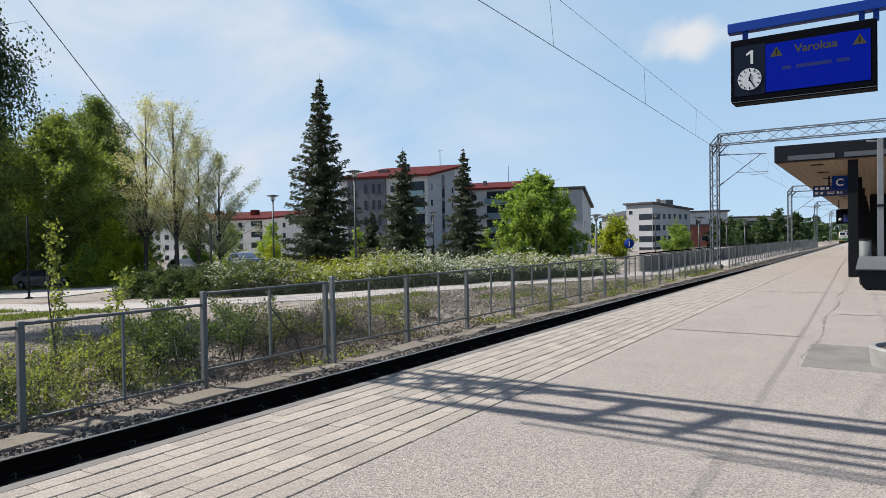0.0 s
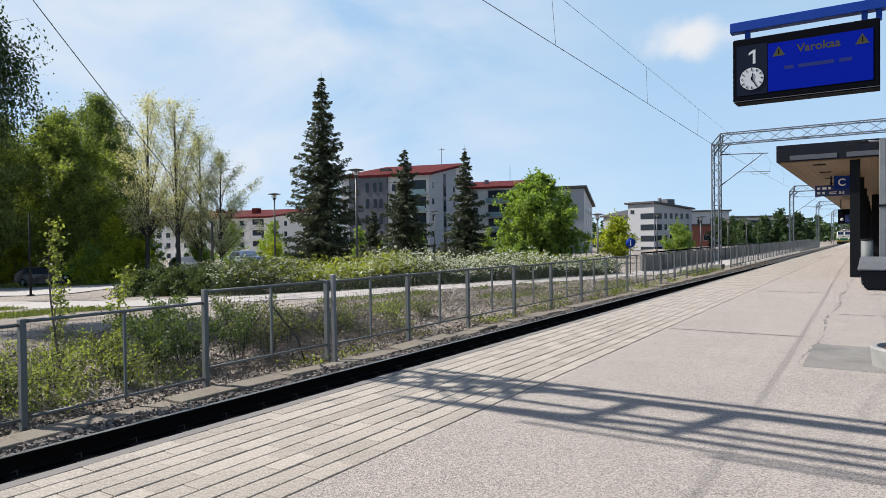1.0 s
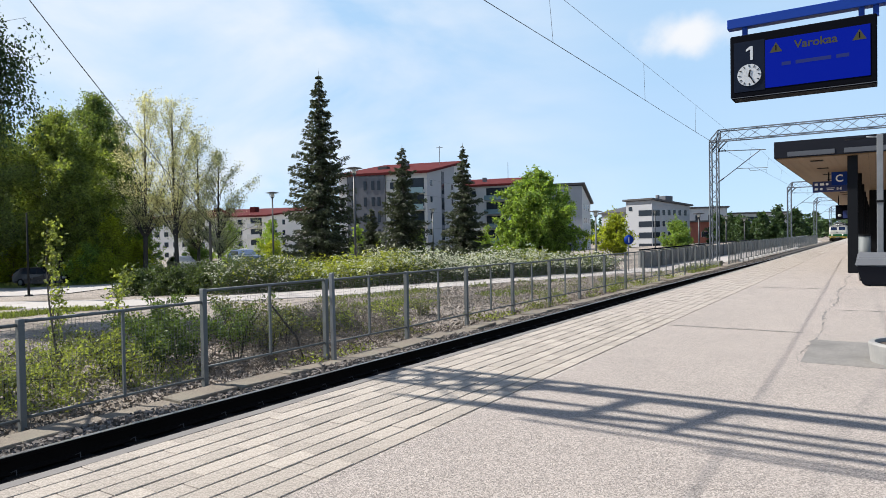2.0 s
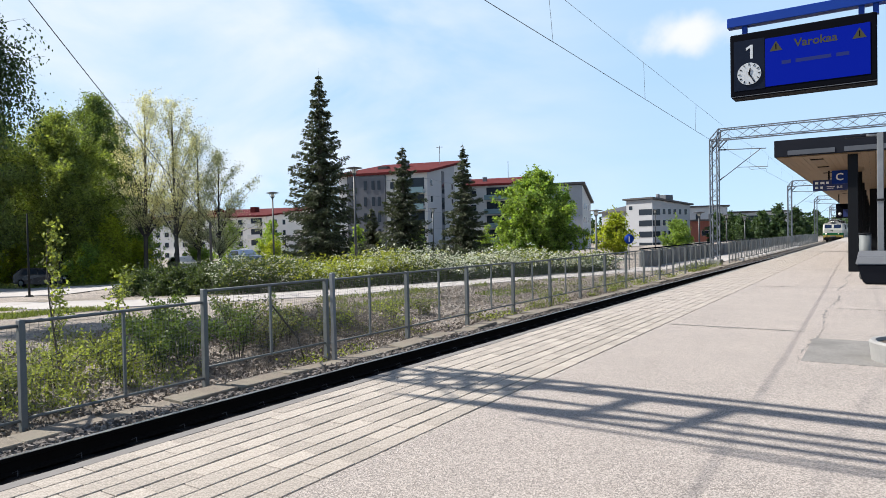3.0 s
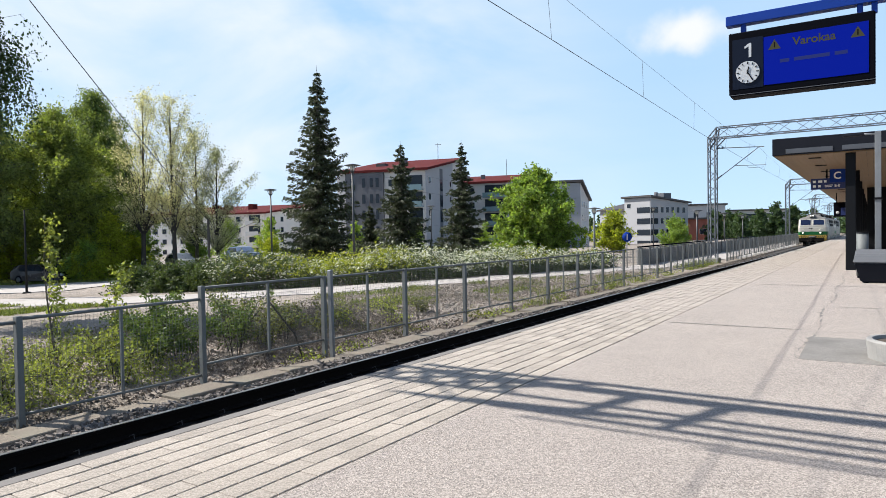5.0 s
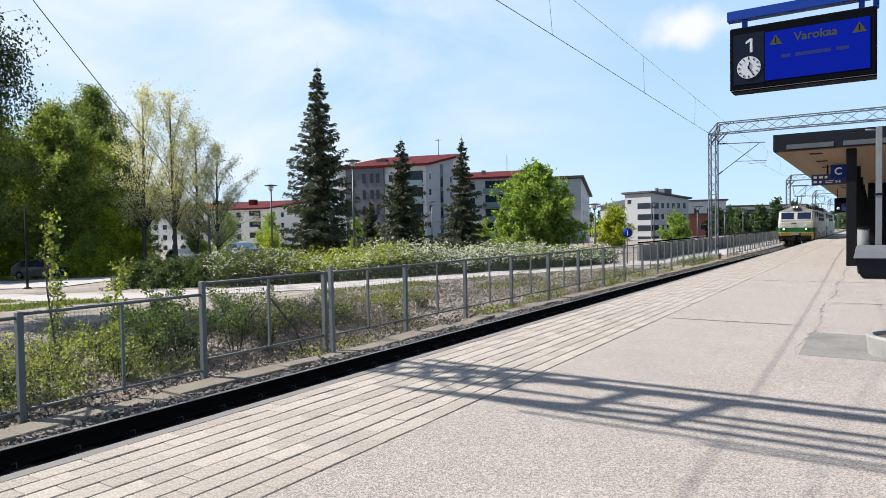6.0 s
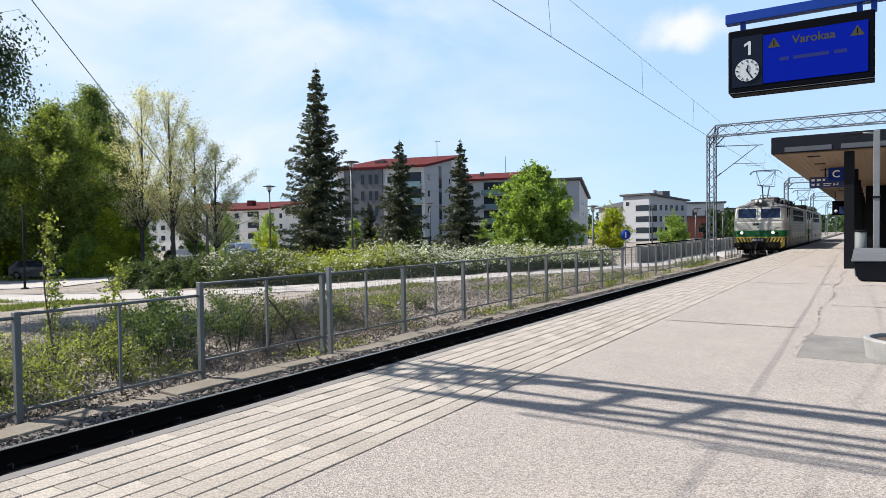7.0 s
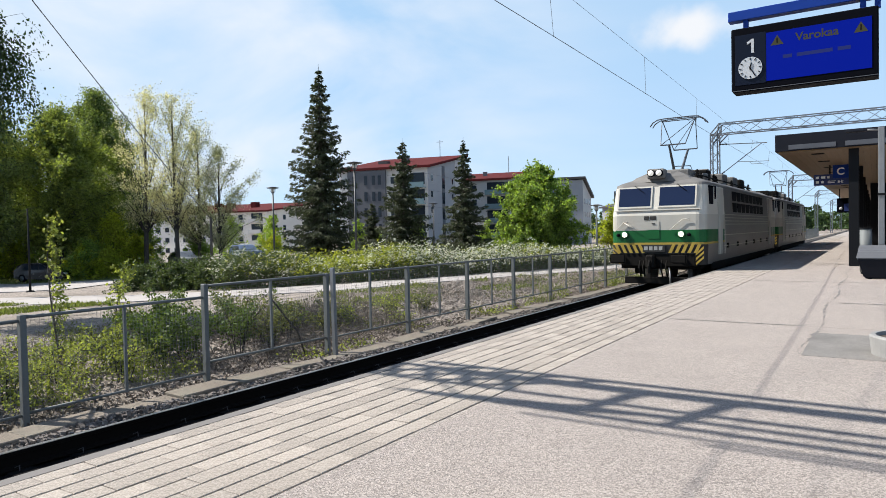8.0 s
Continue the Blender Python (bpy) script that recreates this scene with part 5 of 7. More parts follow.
        for pts in (((-1.45, 1.95), (-1.10, 2.28), (-0.95, 2.28)), ((-1.10, 2.26), (-0.62, 1.98)), ((0.45, 1.98), (0.86, 2.34), (1.08, 2.36))):
            rod("grab_rail", [(a, nose(b) - 0.06 if side < 0 else LOCO_L - nose(b) + 0.06, b) for a, b in pts], 0.014, CREAM, t, n=6)
        # buffers, coupler and pipes
        y0 = nose(1) if side < 0 else LOCO_L - nose(1)
        bm = bmesh.new()
        box(bm, (-1.25, y0 + 0.02 * -side, 0.75), (1.25, y0 - side * 0.5, 1.22), 0.03)
        part("buffer_beam", bm, UNDER, t)
        for x in (-1.22, 0.80):
            b = rod("buffer", [(x + 0.0, y0, 1.05), (x, y0 + side * 0.38, 1.05)], 0.12, UNDER, t, n=14)
            bm = bmesh.new()
            box(bm, (x - 0.27, y0 + side * 0.36, 0.87), (x + 0.27, y0 + side * 0.42, 1.20), 0.05)
            part("buffer_plate", bm, UNDER, b)
        bm = bmesh.new()
        box(bm, (-0.30, y0, 0.70), (-0.02, y0 + side * 0.35, 1.16), 0.05)
        tube(bm, [(-0.16, y0 + side * 0.3, 1.0), (-0.16, y0 + side * 0.42, 0.8), (-0.16, y0 + side * 0.36, 0.55)], 0.05, 8)
        part("coupler", bm, UNDER, t)
        for x in (-0.55, -0.42, 0.18, 0.34):
            rod("brake_hose", [(x, y0 + side * 0.05, 0.95), (x, y0 + side * 0.22, 0.72), (x + 0.05, y0 + side * 0.15, 0.42)], 0.028, UNDER, t, n=7)
        rod("guard_iron", [(0.42, y0 + side * 0.1, 0.72), (0.50, y0 + side * 0.25, 0.50), (0.50, y0 + side * 0.25, 0.14)], 0.03, STEEL, t, n=6)
        bm = bmesh.new()
        box(bm, (-1.1, y0 - side * 0.05, 0.16), (1.1, y0 + side * 0.05, 0.40), 0.02)
        part("rail_guard", bm, UNDER, t)
        # roof lamp pod
        yb = 0.55 if side < 0 else LOCO_L - 0.55
        bm = bmesh.new()
        vs = []
        for zz, hx, f, r in ((3.66, 1.08, -0.10, 1.1), (3.84, 0.86, 0.02, 1.0), (4.02, 0.5, 0.30, 0.85)):
            vs.append([bm.verts.new((x, yb - side * y, zz)) for x, y in ((-hx, f + 0.12), (-0.30, f), (0.30, f), (hx, f + 0.12), (hx, r), (-hx, r))])
        for r0, r1 in zip(vs, vs[1:]):
            for k in range(6):
                bm.faces.new((r0[k], r0[(k + 1) % 6], r1[(k + 1) % 6], r1[k]))
        bm.faces.new(vs[-1])
        bmesh.ops.recalc_face_normals(bm, faces=bm.faces)
        pod = part("lamp_pod", bm, ROOFGREY, t)
        bm = bmesh.new()
        box(bm, (-0.40, yb + side * 0.22, 3.76), (0.20, yb - side * 0.2, 4.10), 0.05)
        part("lamp_box", bm, ROOFGREY, pod)
        for x in (-0.235, 0.035):
            l = rod("roof_lamp", [(x, yb + side * 0.2, 3.95), (x, yb + side * 0.30, 3.95)], 0.125, BLACK, t, n=18)
            rod("lens", [(x, yb + side * 0.30, 3.95), (x, yb + side * 0.31, 3.95)], 0.10, LENS_DIM if side < 0 else LENS_OFF, l, "lit white lamp" if side < 0 else "clear glass lamp", n=18)
    # sides
    for s in (-1, 1):
        X = s * LOCO_W
        def sb(name, y0, y1, z0, z1, m, parent, out=0.012, label=""):
            hw = X - s * 0.05 * max(0, (z0 + z1) / 2 - 2.5)
            return one(name, (hw - s * 0.05, y0, z0), (hw + s * out, y1, z1), m, parent, label)
        for ya, yb2 in ((0.62, 1.05), (LOCO_L - 1.05, LOCO_L - 0.62)):
            sb("cab_side_window", ya, yb2 + 0.25, 2.78, 3.46, BLACK, t, 0.014, "dark open cab window")
        for y in (2.0, LOCO_L - 3.0):
            d = sb("cab_door", y, y + 0.75, 1.1, 3.42, LIVERY, t, 0.016)
            sb("door_window", y + 0.2, y + 0.55, 2.7, 3.3, BLACK, d, 0.024)
            for yy in (y - 0.08, y + 0.83):
                rod("grab_rail", [(X + s * 0.07, yy, 1.1), (X + s * 0.07, yy, 2.3)], 0.014, CREAM, t, n=5)
        for z0, z1 in ((3.06, 3.42), (2.62, 2.98)):
            for k in range(8):
                g = sb("grille", 4.9 + 1.03 * k, 4.9 + 1.03 * k + 0.86, z0, z1, BLACK, t, 0.01, "dark louvred air intake")
        for z in (2.50, 2.38, 2.26, 2.14, 1.75, 1.35):
            sb("side_rib", 3.0, LOCO_L - 3.0, z, z + 0.03, LIVERY, t, 0.02)
        for k in range(6):
            sb("socket", 3.6 + 2.1 * k, 3.9 + 2.1 * k, 1.28, 1.46, UNDER, t, 0.02)
        one("side_sill", (X - s * 0.1, 1.2, 0.62), (X - s * 0.02, LOCO_L - 1.2, 0.86), UNDER, t, bevel=0.01)
    for side, y0 in ((-1, 0.9), (1, LOCO_L - 1.0)):
        for s in (-1, 1):
            rod("mirror", [(s * 1.58, y0, 3.42), (s * 1.72, y0, 3.42), (s * 1.72, y0, 3.0)], 0.03, BLACK, t, n=6)
    # roof equipment
    for k, y in enumerate((2.3, 3.3, 5.2, 6.1, 7.6, 9.6, 11.0, 12.4, 13.6)):
        for x in ((-0.75, 0.75) if k % 2 else (0.35, 0.85)):
            bm = bmesh.new()
            for j in range(4):
                tube(bm, [(x, y, 3.84 + 0.07 * j), (x, y, 3.89 + 0.07 * j)], 0.085 - 0.008 * j, 8)
            tube(bm, [(x, y, 3.72), (x, y, 4.15)], 0.03, 6)
            part("roof_insulator", bm, UNDER, t, "dark ribbed roof insulator")
    for x in (-0.9, 0.9):
        rod("roof_rail", [(x, 1.9, 3.95), (x, 14.2, 3.95)], 0.028, UNDER, t, n=5)
    rng = random.Random(8)
    for y, w, h, d in ((1.55, 0.75, 0.30, 0.6), (2.35, 0.5, 0.26, 0.3), (4.05, 0.8, 0.30, 0.4), (4.7, 0.7, 0.45, 0.7), (5.9, 0.5, 0.55, 0.4), (6.9, 0.9, 0.42, 0.9), (8.4, 0.6, 0.52, 0.6), (9.6, 0.85, 0.44, 1.0), (11.3, 0.9, 0.42, 0.9), (12.9, 0.6, 0.40, 0.7)):
        one("roof_box", (-w, y, 3.78), (w, y + d, 3.78 + 1.2 * h), ROOFGREY if rng.random() < 0.4 else UNDER, t, bevel=0.05)
    for y in (2.6, 3.8, 6.95, 9.1, 14.2, 15.4):
        for x in (-0.55, 0.55):
            bm = bmesh.new()
            for k in range(4):
                tube(bm, [(x, y, 3.80 + 0.07 * k), (x, y, 3.845 + 0.07 * k)], 0.085, 8)
            tube(bm, [(x, y, 3.76), (x, y, 4.12)], 0.04, 6)
            part("insulator", bm, UNDER, t)
    rod("roof_conductor", [(0.55, 2.6, 4.12), (0.55, 6.9, 4.18), (0.55, 9.1, 4.22), (0.55, 15.4, 4.12)], 0.022, PANTO, t, n=5)
    rod("roof_conductor", [(-0.5, 4.2, 4.05), (-0.5, 4.4, 4.50), (0.1, 4.6, 4.50), (0.2, 4.7, 4.2)], 0.02, PANTO, t, n=5)
    pantograph(t, 3.2, 6.20)
    # bogies
    for y in (3.6, LOCO_L - 3.6):
        for s in (-1, 1):
            bm = bmesh.new()
            box(bm, (s * 1.02, y - 2.3, 0.42), (s * 1.16, y + 2.3, 0.66), 0.03)
            for dy in (-1.5, 1.5):
                box(bm, (s * 1.0, y + dy - 0.22, 0.36), (s * 1.2, y + dy + 0.22, 0.84), 0.04)
            tube(bm, [(s * 1.1, y, 0.3), (s * 1.1, y, 0.85)], 0.14, 10)
            part("bogie_frame", bm, UNDER, t)
    bm = bmesh.new()
    box(bm, (-1.2, 6.9, 0.22), (1.2, LOCO_L - 6.9, 0.85), 0.08)
    part("transformer_tank", bm, UNDER, t)
    bm = bmesh.new()
    box(bm, (-1.35, 0.4, 0.66), (1.35, LOCO_L - 0.4, 0.84), 0.02)
    part("underframe", bm, UNDER, t)
    for y in WHEEL_Y:
        bm = bmesh.new()
        tube(bm, [(-0.85, 0, 0), (0.85, 0, 0)], 0.09, 10)
        for s in (-1, 1):
            tube(bm, [(s * 0.70, 0, 0), (s * 0.835, 0, 0)], 0.622, 28)
            tube(bm, [(s * 0.665, 0, 0), (s * 0.70, 0, 0)], 0.64, 28)
            tube(bm, [(s * 0.83, 0, 0), (s * 0.86, 0, 0)], 0.2, 12)
        part("wheelset", bm, STEEL, t).location = (0, y, 0.625)
    return t


WHEEL_Y = (2.1, 5.1, LOCO_L - 5.1, LOCO_L - 2.1)


# ---- greenery near the fence ----
LEAF_SHRUB = leaf_mat("shrub_leaf", (0.085, 0.125, 0.04), 0.4)
LEAF_LIGHT = leaf_mat("young_shrub_leaf", (0.20, 0.232, 0.075), 0.5)
LEAF_OLIVE = leaf_mat("olive_shrub_leaf", (0.125, 0.135, 0.06), 0.4)
TWIG = mat("dry_twig", (0.135, 0.112, 0.092), 0.9, vary=0.3, scale=6, bump=0, island=0.8)
LITTER = mat("dry_litter", (0.235, 0.200, 0.165), 0.95, vary=0.3, scale=6, bump=0, island=0.9)
BLOSSOM = LEAF_WHITE
HEDGE_LEAF = leaf_mat("hedge_leaf", (0.062, 0.088, 0.034), 0.3)
HEDGE_LIGHT = leaf_mat("hedge_young_leaf", (0.28, 0.31, 0.05), 0.45)


def scatter(rng, n, x0, x1, y0, y1, keep=None):
    x, y = rng.uniform(x0, x1, n), rng.uniform(y0, y1, n)
    if keep is not None:
        k = keep(x, y)
        x, y = x[k], y[k]
    z = np.array([ground_z(a, b) for a, b in zip(x.tolist(), y.tolist())])
    return np.stack([x, y, z], 1)


def patches(x, y, seed, scale, cut):
    v = np.array([noise.noise(Vector((a * scale, b * scale, seed))) for a, b in zip(x.tolist(), y.tolist())])
    return v > cut


def walk_line(y):
    """The walkway's near rim."""
    return np.interp(y, [8, 10.5, 12.2, 13.4, 14.4, 16.0, 18.8, 21.3, 25.4, 31, 36, 45, 200], [-38, -32, -27.9, -23.0, -21.1, -18.1, -16.6, -15.6, -14.6, -12.1, -10.2, -9.2, -9.0])


def build_undergrowth():
    rng = np.random.default_rng(21)
    p = scatter(rng, 52000, -16, -8.4, 1, 34, lambda x, y: x > walk_line(y))
    p[:, 2] += rng.uniform(0.0, 0.04, len(p))
    v, f = cards(p, 0.045, rng, aspect=0.16)
    tagged(mesh_part("dry_litter", raw_mesh("dry_litter", v, f), LITTER), "dry twigs, stalks and dead leaves over the embankment", "litter", kind="stuff")
    p = scatter(rng, 5200, -8.95, -8.32, 1.5, 26)
    p[:, 2] += rng.uniform(0, 0.04, len(p))
    foliage("leaf_litter", "dark rotting leaves along the foot of the fence", "litter", p, 0.03, TWIG, 15, aspect=0.5)
    # clods and stones that roughen the bare soil
    p = scatter(rng, 7000, -14.5, -8.5, 1.5, 26, lambda x, y: x > walk_line(y))
    v, f = cards(p, 0.05, rng, aspect=0.8)
    v = v.reshape(-1, 4, 3)
    tip = v.mean(1) + np.array([0, 0, 0.035])
    v = np.concatenate([v, tip[:, None]], 1).reshape(-1, 3)
    f = (np.array([[0, 1, 4], [1, 2, 4], [2, 3, 4], [3, 0, 4]])[None] + 5 * np.arange(len(p))[:, None, None]).reshape(-1, 3)
    tagged(mesh_part("clods", raw_mesh("clods", v, f), SOIL), "clods and small stones on the bare embankment", "clods", kind="stuff")
    q = scatter(rng, 420, -13.5, -8.75, 1.5, 15, lambda x, y: x > walk_line(y))
    bm = bmesh.new()
    for x, y, z in q.tolist():
        h = random.uniform(0.15, 0.7)
        tube(bm, [(x, y, z - 0.03), (x + random.uniform(-0.15, 0.15), y + random.uniform(-0.15, 0.15), z + h * 0.6), (x + random.uniform(-0.35, 0.35), y + random.uniform(-0.35, 0.35), z + h)], [0.006, 0.004, 0.002], 3, caps=False)
    tagged(part("dry_stems", bm, TWIG), "bare dry stalks standing on the embankment", "stalks", kind="stuff")
    p = scatter(rng, 15000, -13, -8.7, 6.8, 13, lambda x, y: (x > walk_line(y)) & patches(x, y, 5.0, 0.7, -0.15))
    p[:, 2] += np.abs(rng.normal(size=len(p))) * 0.13
    v, f = cards(p, 0.12, rng, aspect=0.035)
    tagged(mesh_part("dead_twigs", raw_mesh("dead_twigs", v, f), TWIG), "tangled dark dead twigs behind the fence", "twigs", kind="stuff")
    p = scatter(rng, 20000, -13, -9.0, 2.0, 6.8, lambda x, y: patches(x, y, 3.0, 0.9, 0.06))
    p[:, 2] += np.abs(rng.normal(size=len(p))) * 0.15
    foliage("weeds", "light green weeds and suckers behind the fence", "weeds", p, 0.023, LEAF_LIGHT, 12, up=-0.4)
    p = scatter(rng, 60000, -17, -8.6, 1, 40, lambda x, y: (x > walk_line(y)) & patches(x, y, 2.0, 0.55, 0.24))
    p[:, 2] += np.abs(rng.normal(size=len(p))) * 0.09
    foliage("weeds", "low green weeds and moss on the embankment", "weeds", p, 0.032, LEAF_OLIVE, 5, up=-0.5)
    p = scatter(rng, 6500, -8.75, -8.3, 2, 46, lambda x, y: patches(x, y, 7.0, 0.9, 0.1))
    p[:, 2] += np.abs(rng.normal(size=len(p))) * 0.09
    foliage("weeds", "weeds growing along the foot of the fence", "weeds", p, 0.03, LEAF_LIGHT, 6, up=-0.5)
    p = scatter(rng, 10000, -9.6, -8.3, 18, 46, lambda x, y: patches(x, y, 9.0, 0.5, -0.1))
    p[:, 2] += np.abs(rng.normal(size=len(p))) * 0.14
    foliage("grass", "tufts of fresh grass beside the duct lids", "grass", p, 0.07, GRASS, 7, up=-2.5, aspect=0.12)
    p = scatter(rng, 80000, -36, -10.5, 8, 31, lambda x, y: (x > walk_line(y)) & (x < walk_line(y) + 5.5) & (y > 15) & patches(x, y, 4.0, 0.35, 0.12))
    p[:, 2] += np.abs(rng.normal(size=len(p))) * 0.05
    foliage("grass", "sunlit grass verge beside the walkway", "grass", p, 0.08, GRASS, 8, up=-2.0, aspect=0.16)
    p = scatter(rng, 60000, -36, -17, 6.5, 14.5, lambda x, y: (x > walk_line(y) + 0.3) & (x < -22.5) & patches(x, y, 6.0, 0.3, -0.12))
    p[:, 2] += np.abs(rng.normal(size=len(p))) * 0.05
    foliage("grass", "bright grass strip between walkway and embankment", "grass", p, 0.08, GRASS, 10, up=-2.0, aspect=0.16)
    p = scatter(rng, 60000, -80, -44, 18, 60, lambda x, y: -x * 0.548 + y * 0.836 > 50.5)
    p[:, 2] += np.abs(rng.normal(size=len(p))) * 0.08
    foliage("grass", "grass under the trees by the car park", "grass", p, 0.16, GRASS, 9, up=-2.0, aspect=0.2)


def shrub(label, x, y, h, r, leaves, leaf, seed, size=0.028, stems=7):
    """Several stems from one root that fan out, each with side twigs and leaves in bunches."""
    rng = np.random.default_rng(seed)
    t = thing("shrub", label, "shrub", "shrubs behind the fence", at=g3(x, y))
    bm = bmesh.new()
    pts = []
    twigs = 9
    for i in range(stems):
        a = 2 * math.pi * (i + rng.random()) / stems
        lean = r * rng.uniform(0.25, 1.0)
        top = Vector((lean * math.cos(a), lean * math.sin(a), h * rng.uniform(0.6, 1.0)))
        mid = Vector((top.x * 0.4, top.y * 0.4, top.z * 0.55))
        root = Vector((0.06 * math.cos(a), 0.06 * math.sin(a), -0.1))
        tube(bm, [root, mid, top], [0.013, 0.009, 0.003], 4, caps=False)
        for j in range(twigs):
            k = rng.uniform(0.25, 1.0)
            p = root.lerp(mid, k * 2) if k < 0.5 else mid.lerp(top, 2 * k - 1)
            q = p + Vector((rng.normal() * 0.19, rng.normal() * 0.19, rng.uniform(-0.02, 0.2))) * (0.6 + 0.5 * r)
            tube(bm, [p, q], [0.005, 0.002], 3, caps=False)
            m = max(2, int(leaves / (stems * twigs)))
            u = rng.random((m, 1)) ** 0.6
            pts.append(np.array(p) * (1 - u) + np.array(q) * u + rng.normal(size=(m, 3)) * 0.045)
    part("framework", bm, BARK_DARK, t, "thin dark stems")
    v, f = cards(np.concatenate(pts), size, rng, up=0.3)
    mesh_part("crown", raw_mesh("crown", v, f), leaf, t)
    return t


def build_shrubs():
    for i, (x, y, h, r, n, lf, lab) in enumerate((
            (-9.9, 6.45, 1.0, 0.75, 2900, LEAF_SHRUB, "dense"), (-10.1, 7.1, 1.15, 0.8, 3200, LEAF_SHRUB, "dense"), (-11.0, 7.2, 1.1, 0.8, 2600, LEAF_SHRUB, "dense"),
            (-10.9, 6.2, 0.85, 0.7, 1800, LEAF_LIGHT, "fresh"), (-9.5, 5.6, 0.6, 0.5, 900, LEAF_LIGHT, "fresh"), (-10.2, 5.0, 0.55, 0.6, 800, LEAF_LIGHT, "fresh"),
            (-11.6, 4.6, 0.5, 0.7, 900, LEAF_LIGHT, "fresh"), (-9.7, 4.1, 0.45, 0.5, 600, LEAF_LIGHT, "fresh"), (-11.0, 3.4, 0.6, 0.6, 800, LEAF_OLIVE, "twiggy"),
            (-9.8, 8.0, 1.15, 0.6, 1300, LEAF_SHRUB, "tall"), (-10.4, 8.6, 1.05, 0.65, 1000, LEAF_OLIVE, "twiggy"), (-9.5, 8.5, 0.9, 0.5, 900, LEAF_OLIVE, "twiggy"),
            (-11.2, 9.0, 0.8, 0.6, 900, LEAF_SHRUB, "tall"), (-10.0, 9.4, 0.85, 0.55, 900, LEAF_OLIVE, "twiggy"), (-10.6, 10.0, 0.65, 0.55, 800, LEAF_SHRUB, "dense"),
            (-9.6, 10.1, 0.55, 0.45, 600, LEAF_OLIVE, "twiggy"), (-10.2, 11.3, 0.4, 0.45, 600, LEAF_LIGHT, "fresh"), (-11.4, 12.3, 0.4, 0.5, 600, LEAF_OLIVE, "twiggy"),
            (-10.6, 13.6, 0.4, 0.55, 700, LEAF_LIGHT, "fresh"), (-10.3, 14.6, 0.35, 0.55, 700, LEAF_OLIVE, "twiggy"), (-9.3, 12.4, 0.3, 0.35, 350, LEAF_LIGHT, "fresh"),
            (-9.4, 2.6, 0.7, 0.6, 900, LEAF_OLIVE, "twiggy"))):
        words = {"dense": "dense green shrub with broad leaves behind the fence", "fresh": "low light green shrub with new leaves", "tall": "upright dark green shrub behind the fence mesh", "twiggy": "twiggy olive-green shrub with dark stems"}
        shrub(words[lab], x, y, h, r, n, lf, 40 + i)
    tree("sapling", "thin young sapling with fresh yellow-green leaves", g3(-11.3, 5.6), 2.55, 0.22, 0.22, 0.1, 46, 800, 0.036, LEAF_LIGHT, BARK, trunk_r=0.018, seed=71, twigs=3, spread=0.09, category="sapling")
    tree("sapling", "short young sapling with fresh yellow-green leaves", g3(-11.2, 6.6), 1.75, 0.30, 0.30, 0.2, 34, 700, 0.036, LEAF_LIGHT, BARK, trunk_r=0.016, seed=72, twigs=3, spread=0.10, category="sapling", lean=0.12)


HEDGE = [(-25.4, 19.6), (-23.8, 21.2), (-21.3, 23.6), (-19.4, 26.9), (-17.4, 30.3), (-15.0, 34.6), (-13.9, 38.2)]


